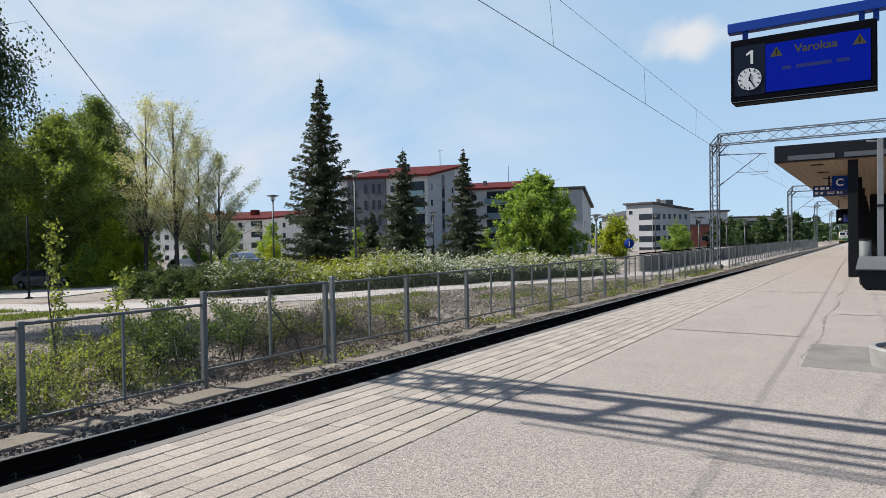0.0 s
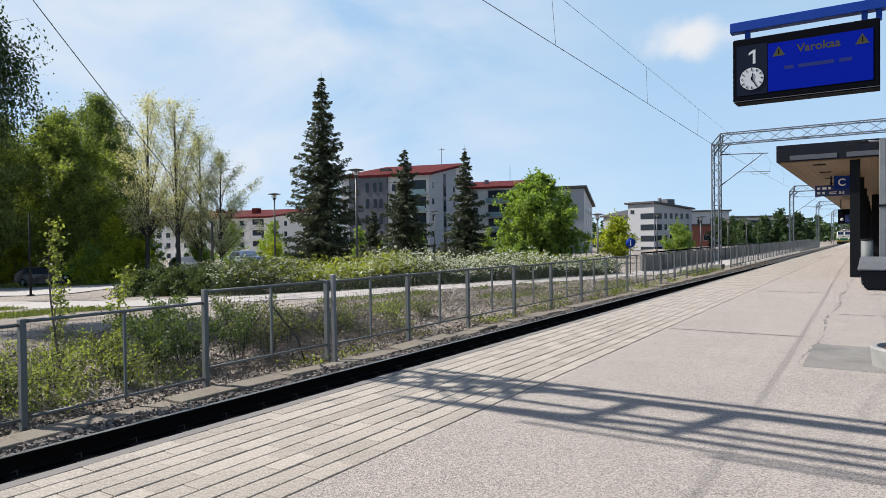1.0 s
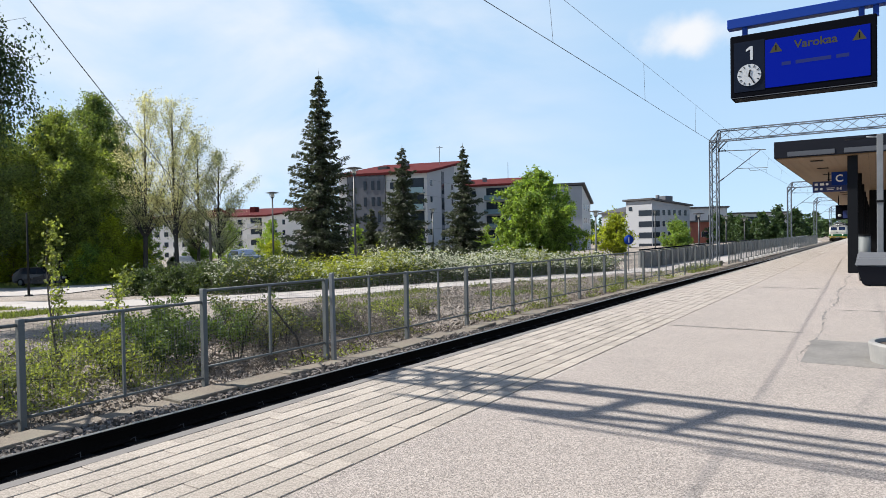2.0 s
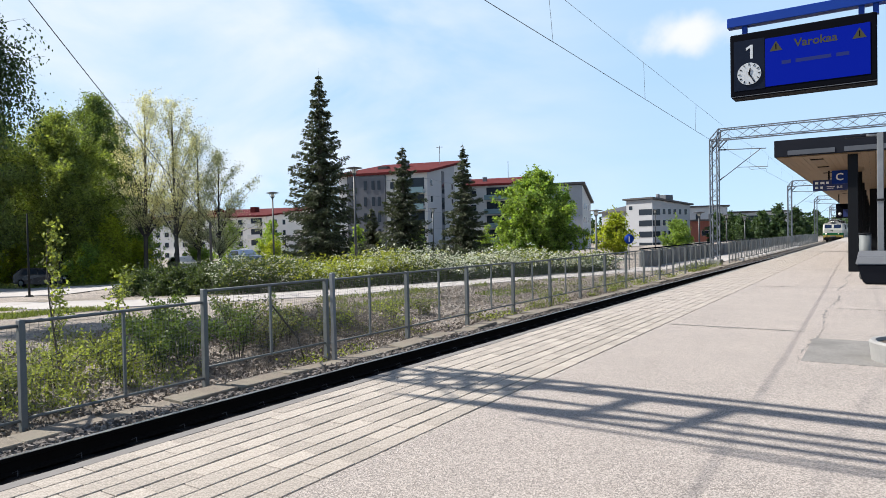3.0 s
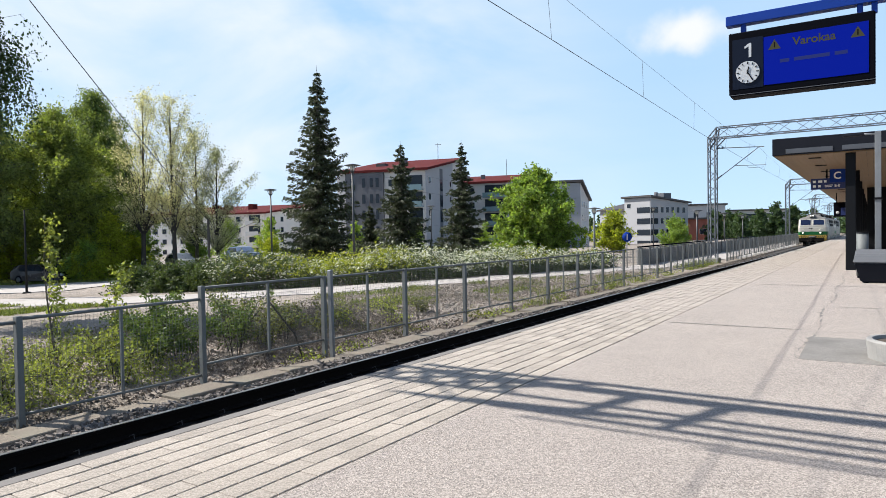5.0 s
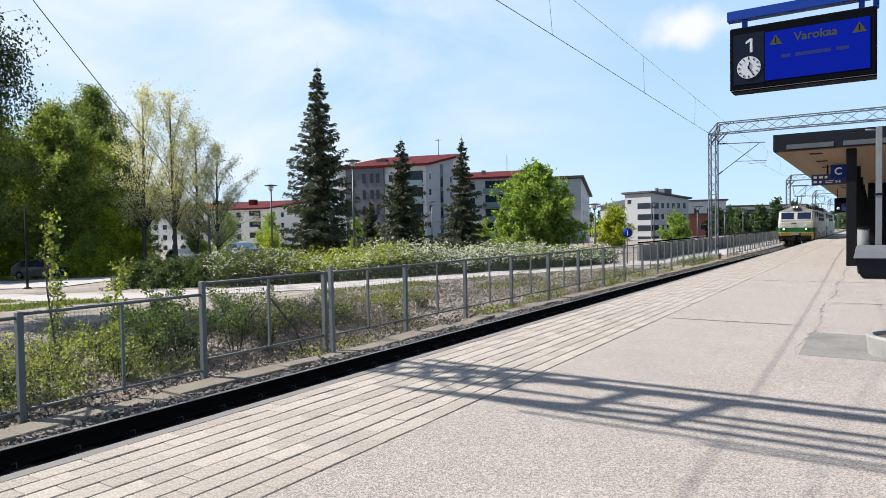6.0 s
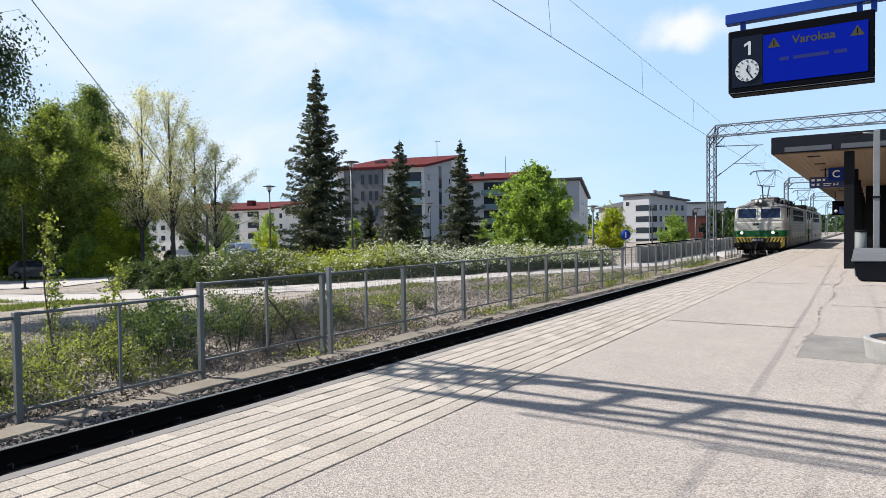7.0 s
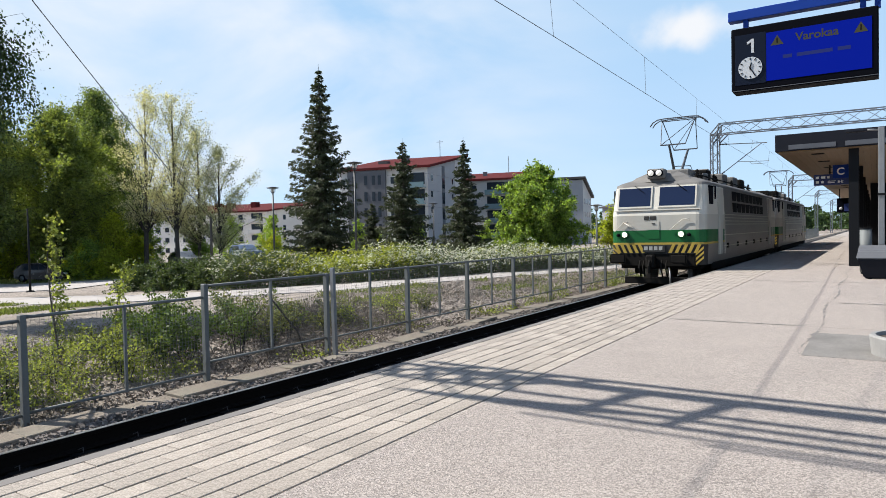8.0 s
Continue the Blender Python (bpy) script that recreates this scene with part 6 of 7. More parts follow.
def build_hedge():
    rng = np.random.default_rng(51)
    hs = np.array(HEDGE)
    seg = np.sqrt((np.diff(hs, axis=0) ** 2).sum(1))
    cum = np.concatenate([[0], np.cumsum(seg)])

    def line(s):
        return np.stack([np.interp(s, cum, hs[:, 0]), np.interp(s, cum, hs[:, 1])], 1)

    # arching canes, each a short row of leaves
    n = 7600
    s = rng.uniform(0, cum[-1], n)
    p = line(s)
    across = rng.uniform(-1, 1, n)
    q = line(np.minimum(s + 0.1, cum[-1])) - p + 1e-6
    q /= np.linalg.norm(q, axis=1)[:, None]
    nr = np.stack([-q[:, 1], q[:, 0]], 1)
    root = p + nr * (across * 1.5)[:, None]
    top = (1.27 + 0.20 * np.sin(s * 0.9) + rng.normal(size=n) * 0.24) * (1 - 0.42 * across ** 2) * np.interp(s, [0, 11, 17, 22], [1.0, 1.0, 0.82, 0.62])
    ang = rng.uniform(0, 2 * np.pi, n)
    reach = rng.uniform(0.3, 0.95, n)
    flower = rng.random(n) < np.interp(s, [0, 6, 9, 11, 24], [0.12, 0.18, 0.36, 0.60, 0.30])
    fresh = (~flower) & (rng.random(n) < np.interp(s, [0, 3, 5, 8, 9.5, 13, 16, 18, 24], [0.05, 0.3, 0.85, 0.8, 0.25, 0.2, 0.55, 0.3, 0.2]))
    leaf_pts, leaf_ax, bloom, light = [], [], [], []
    m = 12
    for k in range(m):
        t = (k + rng.random(n)) / m
        x = root[:, 0] + np.cos(ang) * reach * t ** 1.6
        y = root[:, 1] + np.sin(ang) * reach * t ** 1.6
        z0 = np.array([ground_z(a, b) for a, b in zip(x.tolist(), y.tolist())]) if k == 0 else z0
        z = z0 + top * np.sin(np.minimum(1.0, t * 1.02) * 2.0) / np.sin(1.57)
        pts = np.stack([x, y, z], 1) + rng.normal(size=(n, 3)) * 0.03
        ax = np.stack([np.cos(ang) * (0.3 + t), np.sin(ang) * (0.3 + t), 1.1 - 2.0 * t], 1)
        white = flower & (t > 0.42) & (rng.random(n) < 0.85)
        lt = fresh & (t > 0.4)
        bloom.append((pts[white], ax[white]))
        light.append((pts[lt], ax[lt]))
        leaf_pts.append(pts[~white & ~lt])
        leaf_ax.append(ax[~white & ~lt])
    h = thing("hedge", "dense arching shrub hedge with white spring blossom", "hedge")
    bm = bmesh.new()
    for i in range(0, n, 9):
        b = Vector((root[i, 0], root[i, 1], z0[i] - 0.2))
        e = Vector((root[i, 0] + math.cos(ang[i]) * reach[i] * 0.6, root[i, 1] + math.sin(ang[i]) * reach[i] * 0.6, z0[i] + top[i]))
        tube(bm, [b, b.lerp(e, 0.55) + Vector((0, 0, 0.1)), e], [0.012, 0.009, 0.004], 3, caps=False)
    part("cane_tangle", bm, BARK, h, "thin brown canes", kind="stuff")
    v, f = cards(np.concatenate(leaf_pts), 0.060, rng, aspect=0.34, axes=np.concatenate(leaf_ax))
    mesh_part("leaves", raw_mesh("leaves", v, f), HEDGE_LEAF, h, "dark green leaves", kind="stuff")
    v, f = cards(np.concatenate([a for a, b in light]), 0.060, rng, aspect=0.34, axes=np.concatenate([b for a, b in light]))
    mesh_part("young_leaves", raw_mesh("young_leaves", v, f), HEDGE_LIGHT, h, "yellow-green young leaves", kind="stuff")
    v, f = cards(np.concatenate([a for a, b in bloom]), 0.062, rng, aspect=0.38, axes=np.concatenate([b for a, b in bloom]))
    mesh_part("blossom", raw_mesh("blossom", v, f), BLOSSOM, h, "white blossom along the canes", kind="stuff")
    # a darker low bush mass at the car park's corner
    for i, (x, y, hh, r) in enumerate(((-29.4, 18.6, 1.0, 1.4), (-27.8, 19.2, 1.1, 1.4), (-26.4, 19.9, 1.2, 1.3), (-30.4, 20.0, 1.1, 1.5), (-28.6, 20.9, 1.15, 1.5), (-26.8, 21.6, 1.2, 1.4))):
        tree("bush", "dark green spreading bush at the car park's corner", g3(x, y), hh, r, r, 0.02, 60, 7000, 0.055, HEDGE_LEAF, BARK, trunk_r=0.03, seed=90 + i, twigs=5, spread=0.3, shape=0.2, category="bush", group="dark bushes")
    for i, (x, y, hh, r, lf) in enumerate(((-53.5, 28.6, 2.6, 1.7, LEAF_YELLOW), (-51.6, 29.6, 2.2, 1.5, LEAF_YELLOW), (-59, 32.5, 3.4, 2.4, LEAF_YELLOW), (-63, 27.5, 3.6, 2.4, LEAF_YELLOW), (-55.5, 34.5, 3.4, 2.0, LEAF_YELLOW), (-62, 31, 4.2, 2.6, LEAF_BIRCH), (-64, 24, 3.6, 2.4, LEAF_BIRCH), (-56, 41, 3.4, 2.4, LEAF_MAPLE), (-49, 44.5, 3.0, 1.8, LEAF_YELLOW), (-67, 28, 5, 3, LEAF_BIRCH), (-60, 38, 4.5, 2.6, LEAF_MAPLE))):
        tree("bush", "tall yellow-green bush under the trees", g3(x, y), hh, r, r, 0.04, 60, 9000, 0.085, lf, BARK, trunk_r=0.05, seed=110 + i, twigs=5, spread=0.35, shape=0.4, category="bush", group="bushes under the trees")


# ---- far woods ----
def build_far_woods():
    rng = np.random.default_rng(61)
    cl = []
    for i in range(420):
        x, y = rng.uniform(-110, 60), rng.uniform(270, 420)
        h = 3.2 + 3.6 * rng.random() + 0.012 * (y - 270)
        cl.append((x, y, h, rng.uniform(3, 5.5)))
    for i in range(120):
        x = rng.uniform(-60, -15)
        y = 232 + (x + 60) * 0.25 + rng.uniform(-4, 22)
        cl.append((x, y, 3.5 + 4.5 * rng.random(), rng.uniform(2.2, 4)))
    for i in range(260):
        x, y = rng.uniform(-330, -80), rng.uniform(210, 330)
        cl.append((x, y, 6 + 4 * rng.random(), rng.uniform(3, 5.5)))
    pts = []
    for x, y, h, r in cl:
        m = 110
        u = rng.normal(size=(m, 3))
        u /= np.linalg.norm(u, axis=1)[:, None]
        u *= rng.uniform(0.55, 1.0, m)[:, None] * r
        u[:, 2] = np.abs(rng.random(m)) ** 0.8 * (h + 3)
        u[:, :2] *= (1.05 - 0.75 * u[:, 2:3] / (h + 3))
        pts.append(u + np.array([x, y, -3.0]))
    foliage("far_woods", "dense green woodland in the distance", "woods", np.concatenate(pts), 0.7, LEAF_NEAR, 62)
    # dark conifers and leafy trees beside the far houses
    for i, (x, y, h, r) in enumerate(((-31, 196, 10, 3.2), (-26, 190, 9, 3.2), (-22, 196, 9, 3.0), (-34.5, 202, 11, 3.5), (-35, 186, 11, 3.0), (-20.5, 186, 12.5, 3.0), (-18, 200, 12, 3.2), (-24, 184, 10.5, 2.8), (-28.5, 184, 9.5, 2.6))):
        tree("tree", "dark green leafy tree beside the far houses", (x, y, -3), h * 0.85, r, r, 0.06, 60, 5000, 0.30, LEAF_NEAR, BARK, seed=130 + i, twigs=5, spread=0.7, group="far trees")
    for i, (x, y, h, r) in enumerate(((-47, 66, 4, 1.6), (-29, 62, 3.0, 1.6), (-60, 70, 5, 2.0), (-31.5, 60, 3.4, 1.2), (-66, 60, 6, 2.4), (-72, 58, 6, 2.6), (-40, 70, 3, 1.5), (-46, 57, 2.6, 1.3))):
        tree("bush", "yellow-green bush between the spruces and the houses", g3(x, y), h, r, r, 0.05, 50, 4000, 0.13, LEAF_BIRCH, BARK, trunk_r=0.05, seed=150 + i, twigs=5, spread=0.4, category="bush", group="bushes by the houses")


# ---- street things ----
LAMPPOST = mat("dark_lamp_post", (0.045, 0.047, 0.05), 0.5, vary=0.15, scale=4, bump=0.04)
DARKPOLE = mat("matte_dark_pole", (0.02, 0.021, 0.022), 0.9, vary=0.15, scale=4, bump=0.04, spec=0.1)
LAMPGLASS = plain("lamp_glass", (0.55, 0.55, 0.52), 0.2)


def street_lamp(x, y, h, pole=LAMPPOST, label="dark steel park lamp with a flat hat and glass lantern"):
    t = thing("street_lamp", label, "street lamp", "park lamps", at=g3(x, y))
    rod("pole", [(0, 0, -0.3), (0, 0, h - 0.45)], [0.085, 0.06], pole, t, n=10)
    rod("collar", [(0, 0, h - 0.47), (0, 0, h - 0.36)], 0.12, pole, t, n=12)
    rod("lantern", [(0, 0, h - 0.36), (0, 0, h - 0.08)], [0.12, 0.17], LAMPGLASS, t, "cloudy glass lantern", n=12)
    bm = bmesh.new()
    tube(bm, [(0, 0, h - 0.08), (0, 0, h - 0.04), (0, 0, h), (0, 0, h + 0.05)], [0.42, 0.52, 0.34, 0.06], 18)
    part("hat", bm, pole, t, smooth=True)
    for k in range(4):
        a = math.pi / 4 + k * math.pi / 2
        rod("strut", [(0.14 * math.cos(a), 0.14 * math.sin(a), h - 0.38), (0.26 * math.cos(a), 0.26 * math.sin(a), h - 0.06)], 0.014, pole, t, n=5)
    return t


def road_sign(x, y):
    t = thing("road_sign", "round blue shared path sign on a steel pole", "road sign", at=g3(x, y), rz=35)
    top = 1.3 - ground_z(x, y)
    rod("pole", [(0, 0, -0.3), (0, 0, top + 0.1)], 0.03, GALV, t, n=8)
    rod("disc", [(0, -0.04, top - 0.18), (0, -0.06, top - 0.18)], 0.28, SIGNBLUE, t, n=24)
    one("symbol", (-0.025, -0.07, top - 0.34), (0.025, -0.061, top - 0.04), WHITE, t, "plain white bar")


def car(label, at, rz, paint, length=4.4, height=1.48, tail=0.35):
    t = thing("car", label, "car", "parked cars", at=at, rz=rz)
    W = 0.88
    prof = [(-length / 2, 0.35), (-length / 2 + 0.02, 0.75), (-length / 2 + 0.2, 0.90), (-length / 2 + 1.15, 0.98), (-length / 2 + 1.95, height - 0.06), (-length / 2 + 2.3, height), (length / 2 - 0.75, height - 0.02), (length / 2 - tail, height - 0.14), (length / 2 - 0.06, 0.98), (length / 2, 0.72), (length / 2 - 0.02, 0.35), (length / 2 - 0.3, 0.22), (-length / 2 + 0.3, 0.22)]
    bm = bmesh.new()
    rows = []
    for s, k in ((-1, 1), (1, 1)):
        rows.append([bm.verts.new((s * W * (1.0 if z < 1.0 else 0.80), y, z)) for y, z in prof])
    m = len(prof)
    for i in range(m):
        bm.faces.new((rows[0][i], rows[0][(i + 1) % m], rows[1][(i + 1) % m], rows[1][i]))
    bm.faces.new(rows[0][::-1])
    bm.faces.new(rows[1])
    bmesh.ops.recalc_face_normals(bm, faces=bm.faces)
    bmesh.ops.bevel(bm, geom=[e for e in bm.edges], offset=0.035, segments=2, affect="EDGES")
    body = part("body", bm, paint, t)
    for s in (-1, 1):
        for y0, y1 in ((-length / 2 + 1.5, -0.05), (0.05, length / 2 - 0.85)):
            bm = bmesh.new()
            vs = [bm.verts.new((s * (W * (1.0 - 0.2 * (z - 1.0) / (height - 1.0) * 1.0) + 0.012), y, z)) for y, z in ((y0, 1.0), (y1, 1.0), (y1 - (0.1 if y1 > 0.5 else 0), height - 0.12), (y0 + (0.5 if y0 < -0.5 else 0), height - 0.12))]
            f = bm.faces.new(vs)
            r = bmesh.ops.extrude_face_region(bm, geom=[f])
            bmesh.ops.translate(bm, vec=(-s * 0.06, 0, 0), verts=[v for v in r["geom"] if isinstance(v, bmesh.types.BMVert)])
            part("side_window", bm, GLASS, t)
        for y in (-length / 2 + 0.85, length / 2 - 0.8):
            w = rod("wheel", [(s * (W - 0.18), y, 0.31), (s * (W + 0.01), y, 0.31)], 0.31, BLACK, t, n=20)
            rod("rim", [(s * (W + 0.01), y, 0.31), (s * (W + 0.02), y, 0.31)], 0.2, GALV, w, n=14)
        one("tail_lamp", (s * 0.55, length / 2 - 0.06, 0.72), (s * 0.82, length / 2 + 0.012, 0.94), plain("tail_lamp", (0.35, 0.02, 0.02), 0.3), t)
        one("headlamp", (s * 0.5, -length / 2 - 0.01, 0.62), (s * 0.8, -length / 2 + 0.1, 0.78), LAMPGLASS, t)
    one("rear_window", (-0.62, length / 2 - tail + 0.06, 1.02), (0.62, length / 2 - tail + 0.22, height - 0.2), GLASS, t, m=None)
    return t


def build_street():
    street_lamp(-39.7, 36.2, 5.2 - ground_z(-39.7, 36.2))
    street_lamp(-26.4, 30.6, 5.75 - ground_z(-26.4, 30.6))
    street_lamp(-42.0, 62.1, 4.7 - ground_z(-42, 62.1))
    street_lamp(-17.7, 48.2, 3.25 - ground_z(-17.7, 48.2), GALV, "grey steel park lamp with a flat hat and glass lantern")
    street_lamp(-23.7, 86.1, 4.4 - ground_z(-23.7, 86.1))
    t = thing("lamp_pole", "thin dark steel pole at the car park's rim", "lamp pole", at=g3(-36.5, 16.7))
    rod("shaft", [(0, 0, -0.3), (0, 0, 4.3)], [0.06, 0.04], DARKPOLE, t, n=10)
    rod("foot_plate", [(0, 0, 0.0), (0, 0, 0.09)], [0.22, 0.16], DARKPOLE, t, n=12)
    for x, y, h in ((-13.2, 62.0, 3.9), (-13.2, 75.0, 3.9), (-13.4, 88.0, 3.9)):
        street_lamp(x, y, h)
    road_sign(-11.9, 37.7)
    black = mat("black_car_paint", (0.018, 0.018, 0.022), 0.25, vary=0.05, scale=2, bump=0)
    silver = mat("silver_car_paint", (0.42, 0.41, 0.38), 0.3, 0.4, vary=0.05, scale=2, bump=0)
    blue = mat("blue_car_paint", (0.10, 0.15, 0.25), 0.3, 0.2, vary=0.05, scale=2, bump=0)
    car("dark estate car parked under the trees", (-55.8, 26.8, ground_z(-55.8, 26.8) + 0.05), 112, black, 4.6, 1.50)
    car("silver hatchback parked by the bushes", (-54.4, 38.5, ground_z(-54.4, 38.5) + 0.55), 75, silver, 3.9, 1.46)
    car("blue car parked behind the hedge", (-49.5, 41.6, ground_z(-49.5, 41.6) + 0.9), 70, blue, 4.4, 1.5)
    # service cable from a tall pole down to a short one
    a, b = Vector((-34.3, 13.4, 16.3)), Vector((-46.35, 35.4, 2.9))
    for p, lab in ((a, "tall weathered wooden pole holding a cable"), (b, "short weathered pole holding a cable")):
        t = thing("utility_pole", lab, "utility pole", at=g3(p.x, p.y))
        rod("pole", [(0, 0, -0.5), (0, 0, p.z - ground_z(p.x, p.y) + 0.15)], [0.13, 0.09], BARK, t, n=10)
    w = thing("cable", "black service cable sloping between two poles", "cable")
    rod("strand", [a.lerp(b, k / 10) - Vector((0, 0, 0.25 * math.sin(math.pi * k / 10))) for k in range(11)], 0.028, WIRE, w, n=5)


# ---- wall beside the walkway ----
def build_barrier():
    b = thing("walkway_wall", "grey concrete panel wall with a black handrail", "wall", kind="structure")
    for i in range(50):
        y = 40.5 + 2.4 * i
        one("panel", (-12.2, y + 0.01, -1.0), (-12.08, y + 2.39, 0.30 + 0.004 * i), CONCRETE, b, bevel=0.008)
        one("panel_post", (-12.05, y - 0.04, -1.0), (-11.98, y + 0.04, 0.44 + 0.004 * i), GALV, b)
    rod("handrail", [(-12.1, 40.5, 0.46), (-12.1, 88, 0.55)], 0.05, BLACK, b, "black handrail", n=8)
    bm = bmesh.new()
    box(bm, (-0.14, -0.22, -0.3), (0.14, 0.22, 0.14), 0.02)
    me = bpy.data.meshes.new("marker_block")
    bm.to_mesh(me)
    bm.free()
    me.materials.append(PLASTER_W)
    for i in range(18):
        o = mesh_part("marker_block", me, PLASTER_W)
        o.matrix_basis = pose(-8.15, 52 + 2.4 * i, -0.68)
        tagged(o, "small pale concrete block beside the track", "concrete block", "blocks along the track")


# ---- small platform things ----
def build_platform_things():
    # canopy signs
    c = thing("platform_sign", "blue square platform letter sign hung under the canopy", "sign", at=(0, 33, 0))
    one("plate", (-1.56, 0, 3.40), (-0.98, 0.08, 3.97), SIGNBLUE, c, bevel=0.006)
    letter("letter", "C", 0.42, WHITE, c, (-1.27, -0.006, 3.68))
    d = thing("direction_sign", "dark blue direction sign with white pictograms under the canopy", "sign", at=(0, 33.1, 0))
    navy = mat("navy_sign_paint", (0.012, 0.025, 0.12), 0.45, vary=0.05, scale=3, bump=0.02)
    one("plate", (-2.28, 0, 3.13), (-0.92, 0.08, 3.60), navy, d, bevel=0.006)
    one("hanger", (-1.7, 0.02, 3.58), (-1.64, 0.06, 4.0), CHARCOAL, d)
    for x, z, w in ((-2.2, 3.47, 0.12), (-2.0, 3.47, 0.16), (-1.78, 3.47, 0.10), (-2.2, 3.27, 0.12), (-2.0, 3.27, 0.10), (-1.75, 3.30, 0.3), (-1.75, 3.23, 0.26)):
        one("pictogram", (x, -0.008, z - 0.05 if w < 0.2 else z - 0.015), (x + w, -0.001, z + 0.05 if w < 0.2 else z + 0.015), WHITE, d)
    letter("letters", "B-E", 0.15, WHITE, d, (-1.28, -0.006, 3.26))
    e = thing("platform_display", "second display board with a clock under the canopy", "display", at=(0, 56, 0))
    one("housing", (-2.40, 0, 2.25), (-1.15, 0.2, 3.30), BLACK, e, bevel=0.01)
    one("screen", (-1.95, -0.008, 2.35), (-1.25, 0.002, 2.9), navy, e)
    rod("clock_face", [(-2.15, 0.0, 2.55), (-2.15, -0.01, 2.55)], 0.11, DULLWHITE, e, n=20)
    for x in (-2.25, -1.35):
        one("hanger", (x, 0.06, 3.28), (x + 0.06, 0.12, 4.0), CHARCOAL, e)
    # grit bin
    g = thing("grit_bin", "dark grey plastic grit bin with a sloping lid", "grit bin", at=(0.45, 20.3, 0))
    bm = bmesh.new()
    v = [bm.verts.new(p) for p in ((-0.72, 0.05, 0.02), (0.72, 0.05, 0.02), (0.72, 0.75, 0.02), (-0.72, 0.75, 0.02), (-0.86, -0.06, 0.52), (0.86, -0.06, 0.52), (0.86, 0.86, 0.52), (-0.86, 0.86, 0.52))]
    for f in ((0, 3, 2, 1), (4, 5, 6, 7), (0, 1, 5, 4), (1, 2, 6, 5), (2, 3, 7, 6), (3, 0, 4, 7)):
        bm.faces.new([v[i] for i in f])
    bmesh.ops.bevel(bm, geom=list(bm.edges), offset=0.03, segments=2, affect="EDGES")
    part("tub", bm, CHARCOAL2, g)
    bm = bmesh.new()
    v = [bm.verts.new(p) for p in ((-0.90, -0.10, 0.52), (0.90, -0.10, 0.52), (0.90, 0.90, 0.52), (-0.90, 0.90, 0.52), (-0.84, 0.0, 0.74), (0.84, 0.0, 0.74), (0.84, 0.86, 0.86), (-0.84, 0.86, 0.86))]
    for f in ((0, 3, 2, 1), (4, 5, 6, 7), (0, 1, 5, 4), (1, 2, 6, 5), (2, 3, 7, 6), (3, 0, 4, 7)):
        bm.faces.new([v[i] for i in f])
    bmesh.ops.bevel(bm, geom=list(bm.edges), offset=0.03, segments=2, affect="EDGES")
    part("lid", bm, mat("grey_lid", (0.11, 0.115, 0.125), 0.5, vary=0.08, scale=3, bump=0.05), g, "lighter grey lid")
    for x in (-0.6, 0.6):
        one("foot", (x - 0.06, 0.1, 0.0), (x + 0.06, 0.7, 0.03), BLACK, g)
    # litter bin behind it
    b = thing("litter_bin", "round brushed steel litter bin by the canopy column", "litter bin", at=(-0.25, 22.4, 0))
    bm = bmesh.new()
    tube(bm, [(0, 0, 0.06), (0, 0, 1.28)], 0.15, 20)
    part("drum", bm, GALV, b, smooth=True)
    rod("rim", [(0, 0, 1.28), (0, 0, 1.32)], 0.16, CHARCOAL, b, n=20)
    rod("base", [(0, 0, 0.0), (0, 0, 0.06)], 0.13, CHARCOAL, b, n=20)
    # lamp mast in front of the canopy
    m = thing("lamp_mast", "grey steel mast with a flat lamp arm beside the canopy", "lamp mast", at=(0.12, 21.6, 0))
    one("pole", (-0.075, -0.075, 0), (0.075, 0.075, 4.05), GALV_DARK, m, bevel=0.01)
    rod("arm", [(0, 0, 3.98), (-0.45, 0.0, 4.02)], 0.025, GALV_DARK, m, n=6)
    one("lamp_head", (-0.82, -0.1, 3.97), (-0.32, 0.1, 4.03), CHARCOAL2, m, bevel=0.01)
    one("cable_clip", (-0.10, -0.10, 2.2), (0.10, 0.10, 2.26), CHARCOAL, m)
    # round concrete planter
    p = thing("planter", "low round concrete planter with dark soil", "planter", at=(0.40, 8.75, 0))
    bm = bmesh.new()
    lathe(bm, [(0.45, 0.0), (0.47, 0.20), (0.455, 0.22), (0.41, 0.22), (0.40, 0.14)], 40)
    part("ring", bm, CONCRETE, p, smooth=False)
    rod("soil", [(0, 0, 0.1), (0, 0, 0.18)], 0.405, mat("dark_soil", (0.06, 0.045, 0.035), 0.95, vary=0.3, scale=9, bump=0.6), p, n=30)
    # patched asphalt with a sealed rim
    bm = bmesh.new()
    box(bm, (-0.70, 8.25, -0.01), (1.2, 10.05, 0.004), 0.0)
    tagged(part("asphalt_patch", bm, PATCH), "darker square asphalt patch around the planter", "asphalt patch", kind="structure")
    rng = random.Random(5)
    bm = bmesh.new()
    prev = None
    y = 8.3
    x = -0.72
    while y < 26:
        nx, ny = -0.70 + 0.05 * math.sin(1.3 * y) + rng.uniform(-0.02, 0.02), y + rng.uniform(0.06, 0.20)
        w = rng.choice((0.002, 0.004, 0.008, 0.02, 0.035)) * (0.6 + 0.4 * math.sin(2.1 * y))
        if prev:
            bm.faces.new((prev[0], prev[1], *(q := [bm.verts.new((nx + w, ny, 0.0045)), bm.verts.new((nx - w, ny, 0.0045))])))
            prev = (q[1], q[0])
        else:
            prev = (bm.verts.new((x - w, y, 0.0045)), bm.verts.new((x + w, y, 0.0045)))
        y = ny
    bmesh.ops.recalc_face_normals(bm, faces=bm.faces)
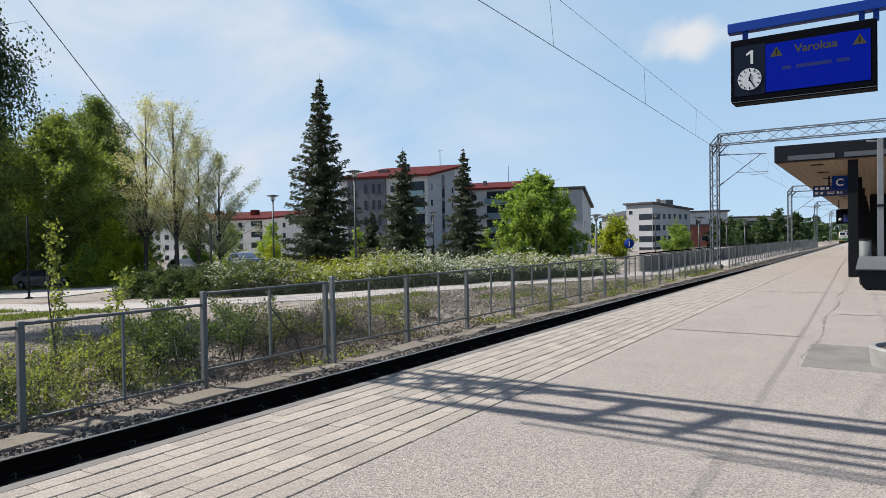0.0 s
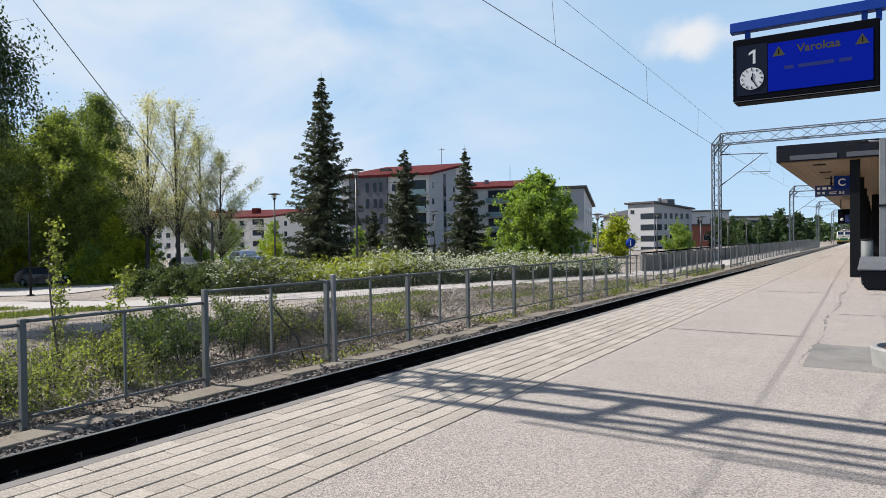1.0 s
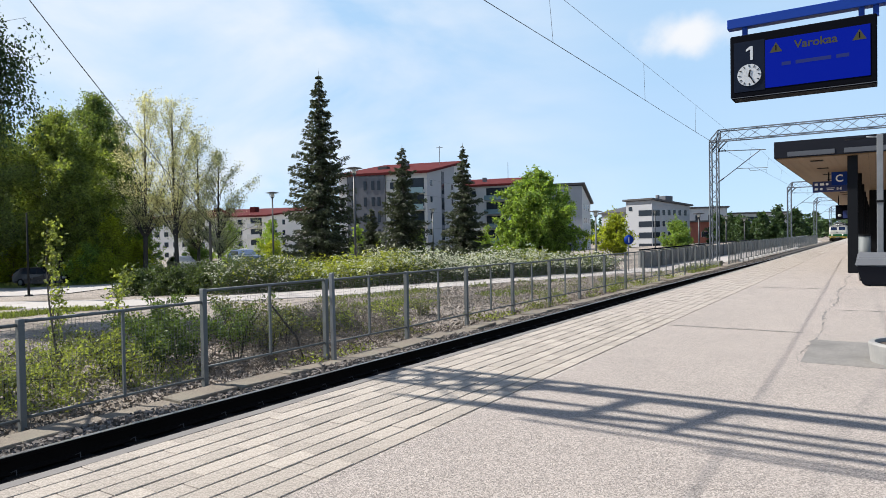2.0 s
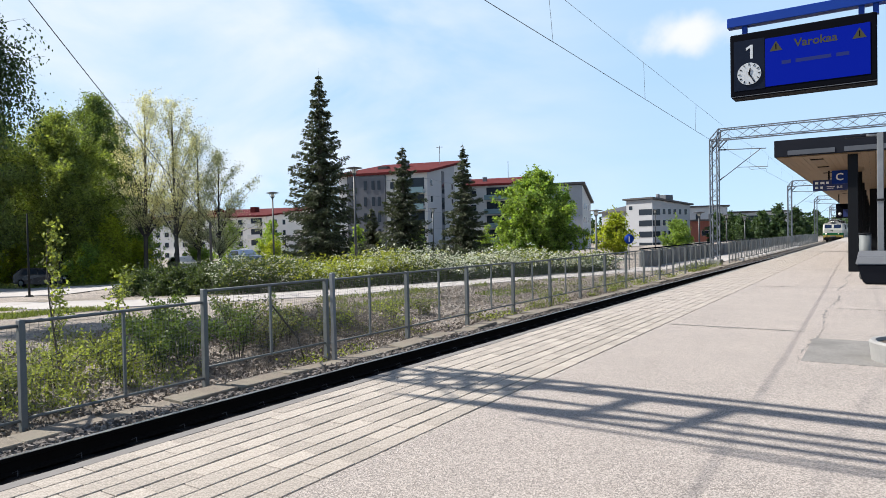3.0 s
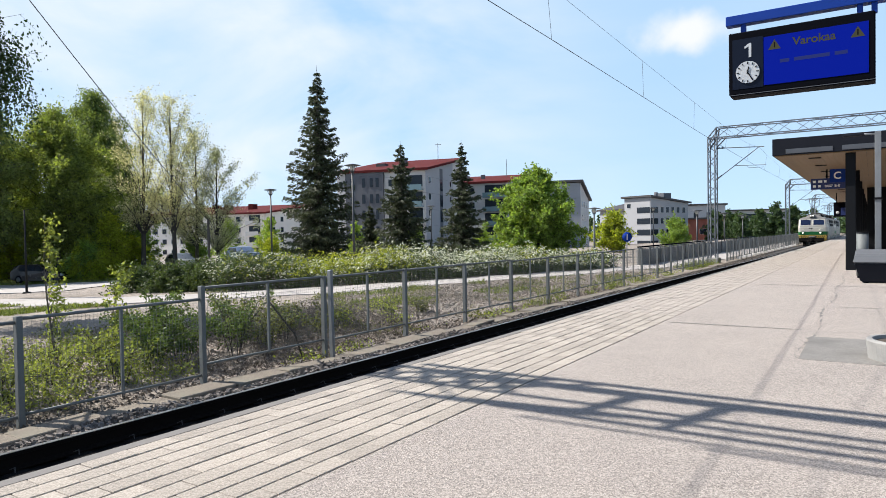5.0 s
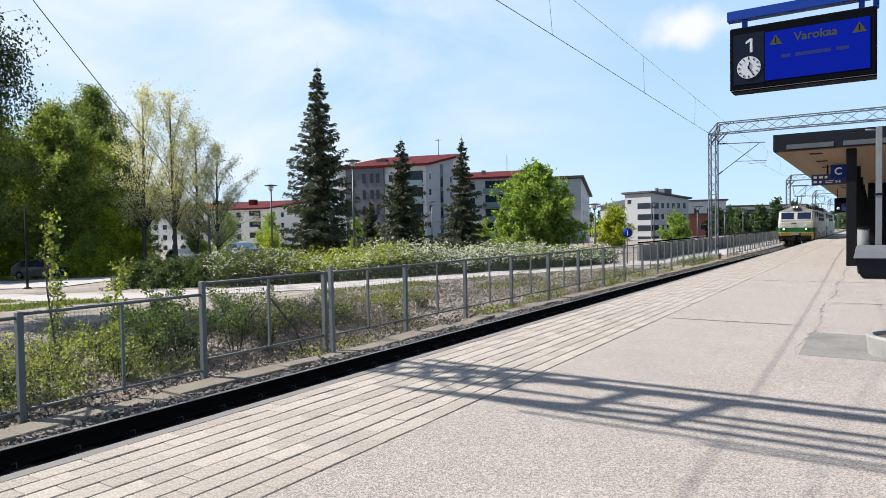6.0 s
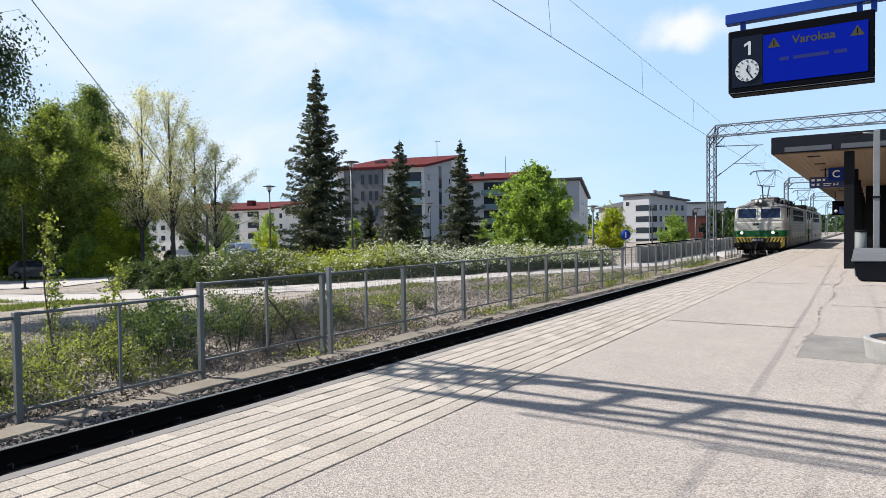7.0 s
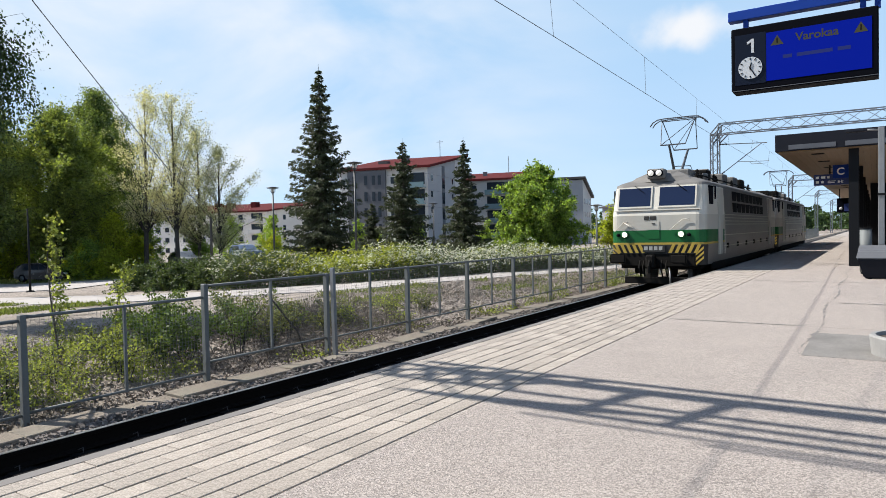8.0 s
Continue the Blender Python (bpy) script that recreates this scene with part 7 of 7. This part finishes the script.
    tagged(part("asphalt_crack", bm, CRACK), "ragged dark crack sealed along the platform", "crack", kind="structure")
    for y, x0, x1 in ((10.66, -2.75, -0.85), (14.0, -0.62, 2.5), (19.0, -2.7, 2.0), (27.5, -2.7, -0.9)):
        bm = bmesh.new()
        n = 14
        prev = None
        for k in range(n + 1):
            x = x0 + (x1 - x0) * k / n
            w = rng.uniform(0.012, 0.028) * (1 + 0.02 * y)
            c = [bm.verts.new((x, y - w + rng.uniform(-0.008, 0.008), 0.0045)), bm.verts.new((x, y + w, 0.0045))]
            if prev:
                bm.faces.new((prev[0], c[0], c[1], prev[1]))
            prev = c
        tagged(part("asphalt_joint", bm, CRACK), "thin dark cross joint in the asphalt", "joint", kind="structure")


# ---- windows and balconies of the houses ----
def balcony(b, x, z, w, face, out=1.3, m=None):
    m = m or PLASTER_W
    if face == "A":
        s = one("balcony", (x - w / 2, -out, z), (x + w / 2, 0, z + 0.18), m, b)
        one("parapet", (x - w / 2, -out - 0.06, z), (x + w / 2, -out, z + 1.05), m, s)
    else:
        s = one("balcony", (0, x - w / 2, z), (out, x + w / 2, z + 0.18), m, b)
        one("parapet", (out, x - w / 2, z), (out + 0.06, x + w / 2, z + 1.05), m, s)


def dark_opening(b, x, z, w, h, face):
    if face == "A":
        return one("window_band", (x - w / 2, -0.06, z), (x + w / 2, 0.02, z + h), GLASS, b, "dark recessed glazing")
    return one("window_band", (-0.02, x - w / 2, z), (0.06, x + w / 2, z + h), GLASS, b, "dark recessed glazing")


TRAIN = [(0.0, 196.0), (1.5, 166.0), (3.0, 135.0), (3.5, 124.7), (4.0, 114.2), (4.5, 103.6), (5.25, 87.9), (6.0, 72.0), (6.5, 60.6), (7.0, 48.3), (7.5, 35.7), (8.0, 22.7)]

build_ground()
ribbon("walkway", [(-60, 1.5, 1.7), (-36, 10.5, 1.7), (-29.9, 13.0, 1.9), (-25.4, 14.9, 2.0), (-23.0, 16.1, 2.1), (-20.4, 18.1, 2.0), (-18.4, 20.6, 1.9), (-17.2, 23.3, 1.8), (-16.0, 26.6, 1.5), (-13.5, 31.5, 1.3), (-11.5, 37, 1.2), (-10.4, 45, 1.2), (-10.3, 160, 1.2)], ROAD, "pale worn asphalt walkway beyond the fence", "walkway")
ribbon("car_park", [(-62, 10.8, 8.2), (-50.7, 18.1, 8.2), (-42.1, 23.8, 8.2), (-38.5, 26.2, 8.2)], ROAD, "pale worn asphalt car park", "car park", lift=0.03)
build_platform()
build_track()
build_ballast()
build_slabs()
build_fence()
build_overhead()
build_display()
build_canopy()
build_trees()
build_buildings()
build_undergrowth()
build_shrubs()
build_hedge()
build_far_woods()
build_street()
build_barrier()
build_platform_things()
engine_1 = locomotive("green and grey electric locomotive leading the train")
engine_2 = tagged(copy_thing(engine_1, pose(TRACK_X, 220, RAIL_Z - dip(220))), "green and grey electric locomotive coupled behind the first")


def build_pavers():
    """Pavers in running bond between the edge beam and the asphalt, the nearest as single pieces."""
    f = thing("paving", "pale concrete block paving in running bond along the edge", "paving", kind="structure")
    rows, w, ln, x0 = 9, 0.1677, 0.32, EDGE_X + 0.12
    bm = bmesh.new()
    box(bm, (0.0060, 0.0025, -0.05), (w - 0.0060, ln - 0.0025, 0.0), 0.004)
    me = bpy.data.meshes.new("paver")
    bm.to_mesh(me)
    bm.free()
    me.materials.append(PAVER)
    rng = random.Random(9)
    v, q = [], []
    for i in range(rows):
        for k in range(-60, 288):
            y = 1.3 + ln * k + (0.16 if i % 2 else 0.0)
            z = rng.uniform(-0.003, 0.002)
            if 1.2 < y < 11.5:
                o = mesh_part("paver", me, PAVER, f)
                o.matrix_basis = pose(x0 + w * i, y, z, rng.uniform(-0.3, 0.3), rng.uniform(-0.5, 0.5), 0)
            else:
                b = len(v)
                a0, a1, b0, b1 = x0 + w * i + 0.006, x0 + w * (i + 1) - 0.006, y + 0.002, y + ln - 0.002
                v += [(a0, b0, z - 0.05), (a1, b0, z - 0.05), (a1, b1, z - 0.05), (a0, b1, z - 0.05), (a0, b0, z), (a1, b0, z), (a1, b1, z), (a0, b1, z)]
                q += [(b + 4, b + 5, b + 6, b + 7), (b, b + 1, b + 5, b + 4), (b + 1, b + 2, b + 6, b + 5), (b + 2, b + 3, b + 7, b + 6), (b + 3, b, b + 4, b + 7)]
    mesh_part("pavers", raw_mesh("pavers", v, q), PAVER_FAR, f, kind="stuff")
    one("paving_strip", (x0, 93.5, -0.05), (-2.81, 400, -0.002), PAVER_FAR, f)


build_pavers()


def train_y(t):
    return float(np.interp(t, [a for a, b in TRAIN], [b for a, b in TRAIN]))


def motions():
    for ob, back, turn in ((engine_1, 0.0, 0), (engine_2, 18.9 + LOCO_L, 180)):
        walk(ob, [(t, pose(TRACK_X, y + back, RAIL_Z - dip(y + 8.9), 0, 0, turn)) for t, y in TRAIN])
        for ws in [c for c in ob.children if c.name.startswith("wheelset")]:
            x, y, z = ws.location
            walk(ws, [(k / 30, pose(x, y, z, (1 if turn == 0 else -1) * math.degrees((TRAIN[0][1] - train_y(k / 30)) / 0.625))) for k in range(241)])


motions()
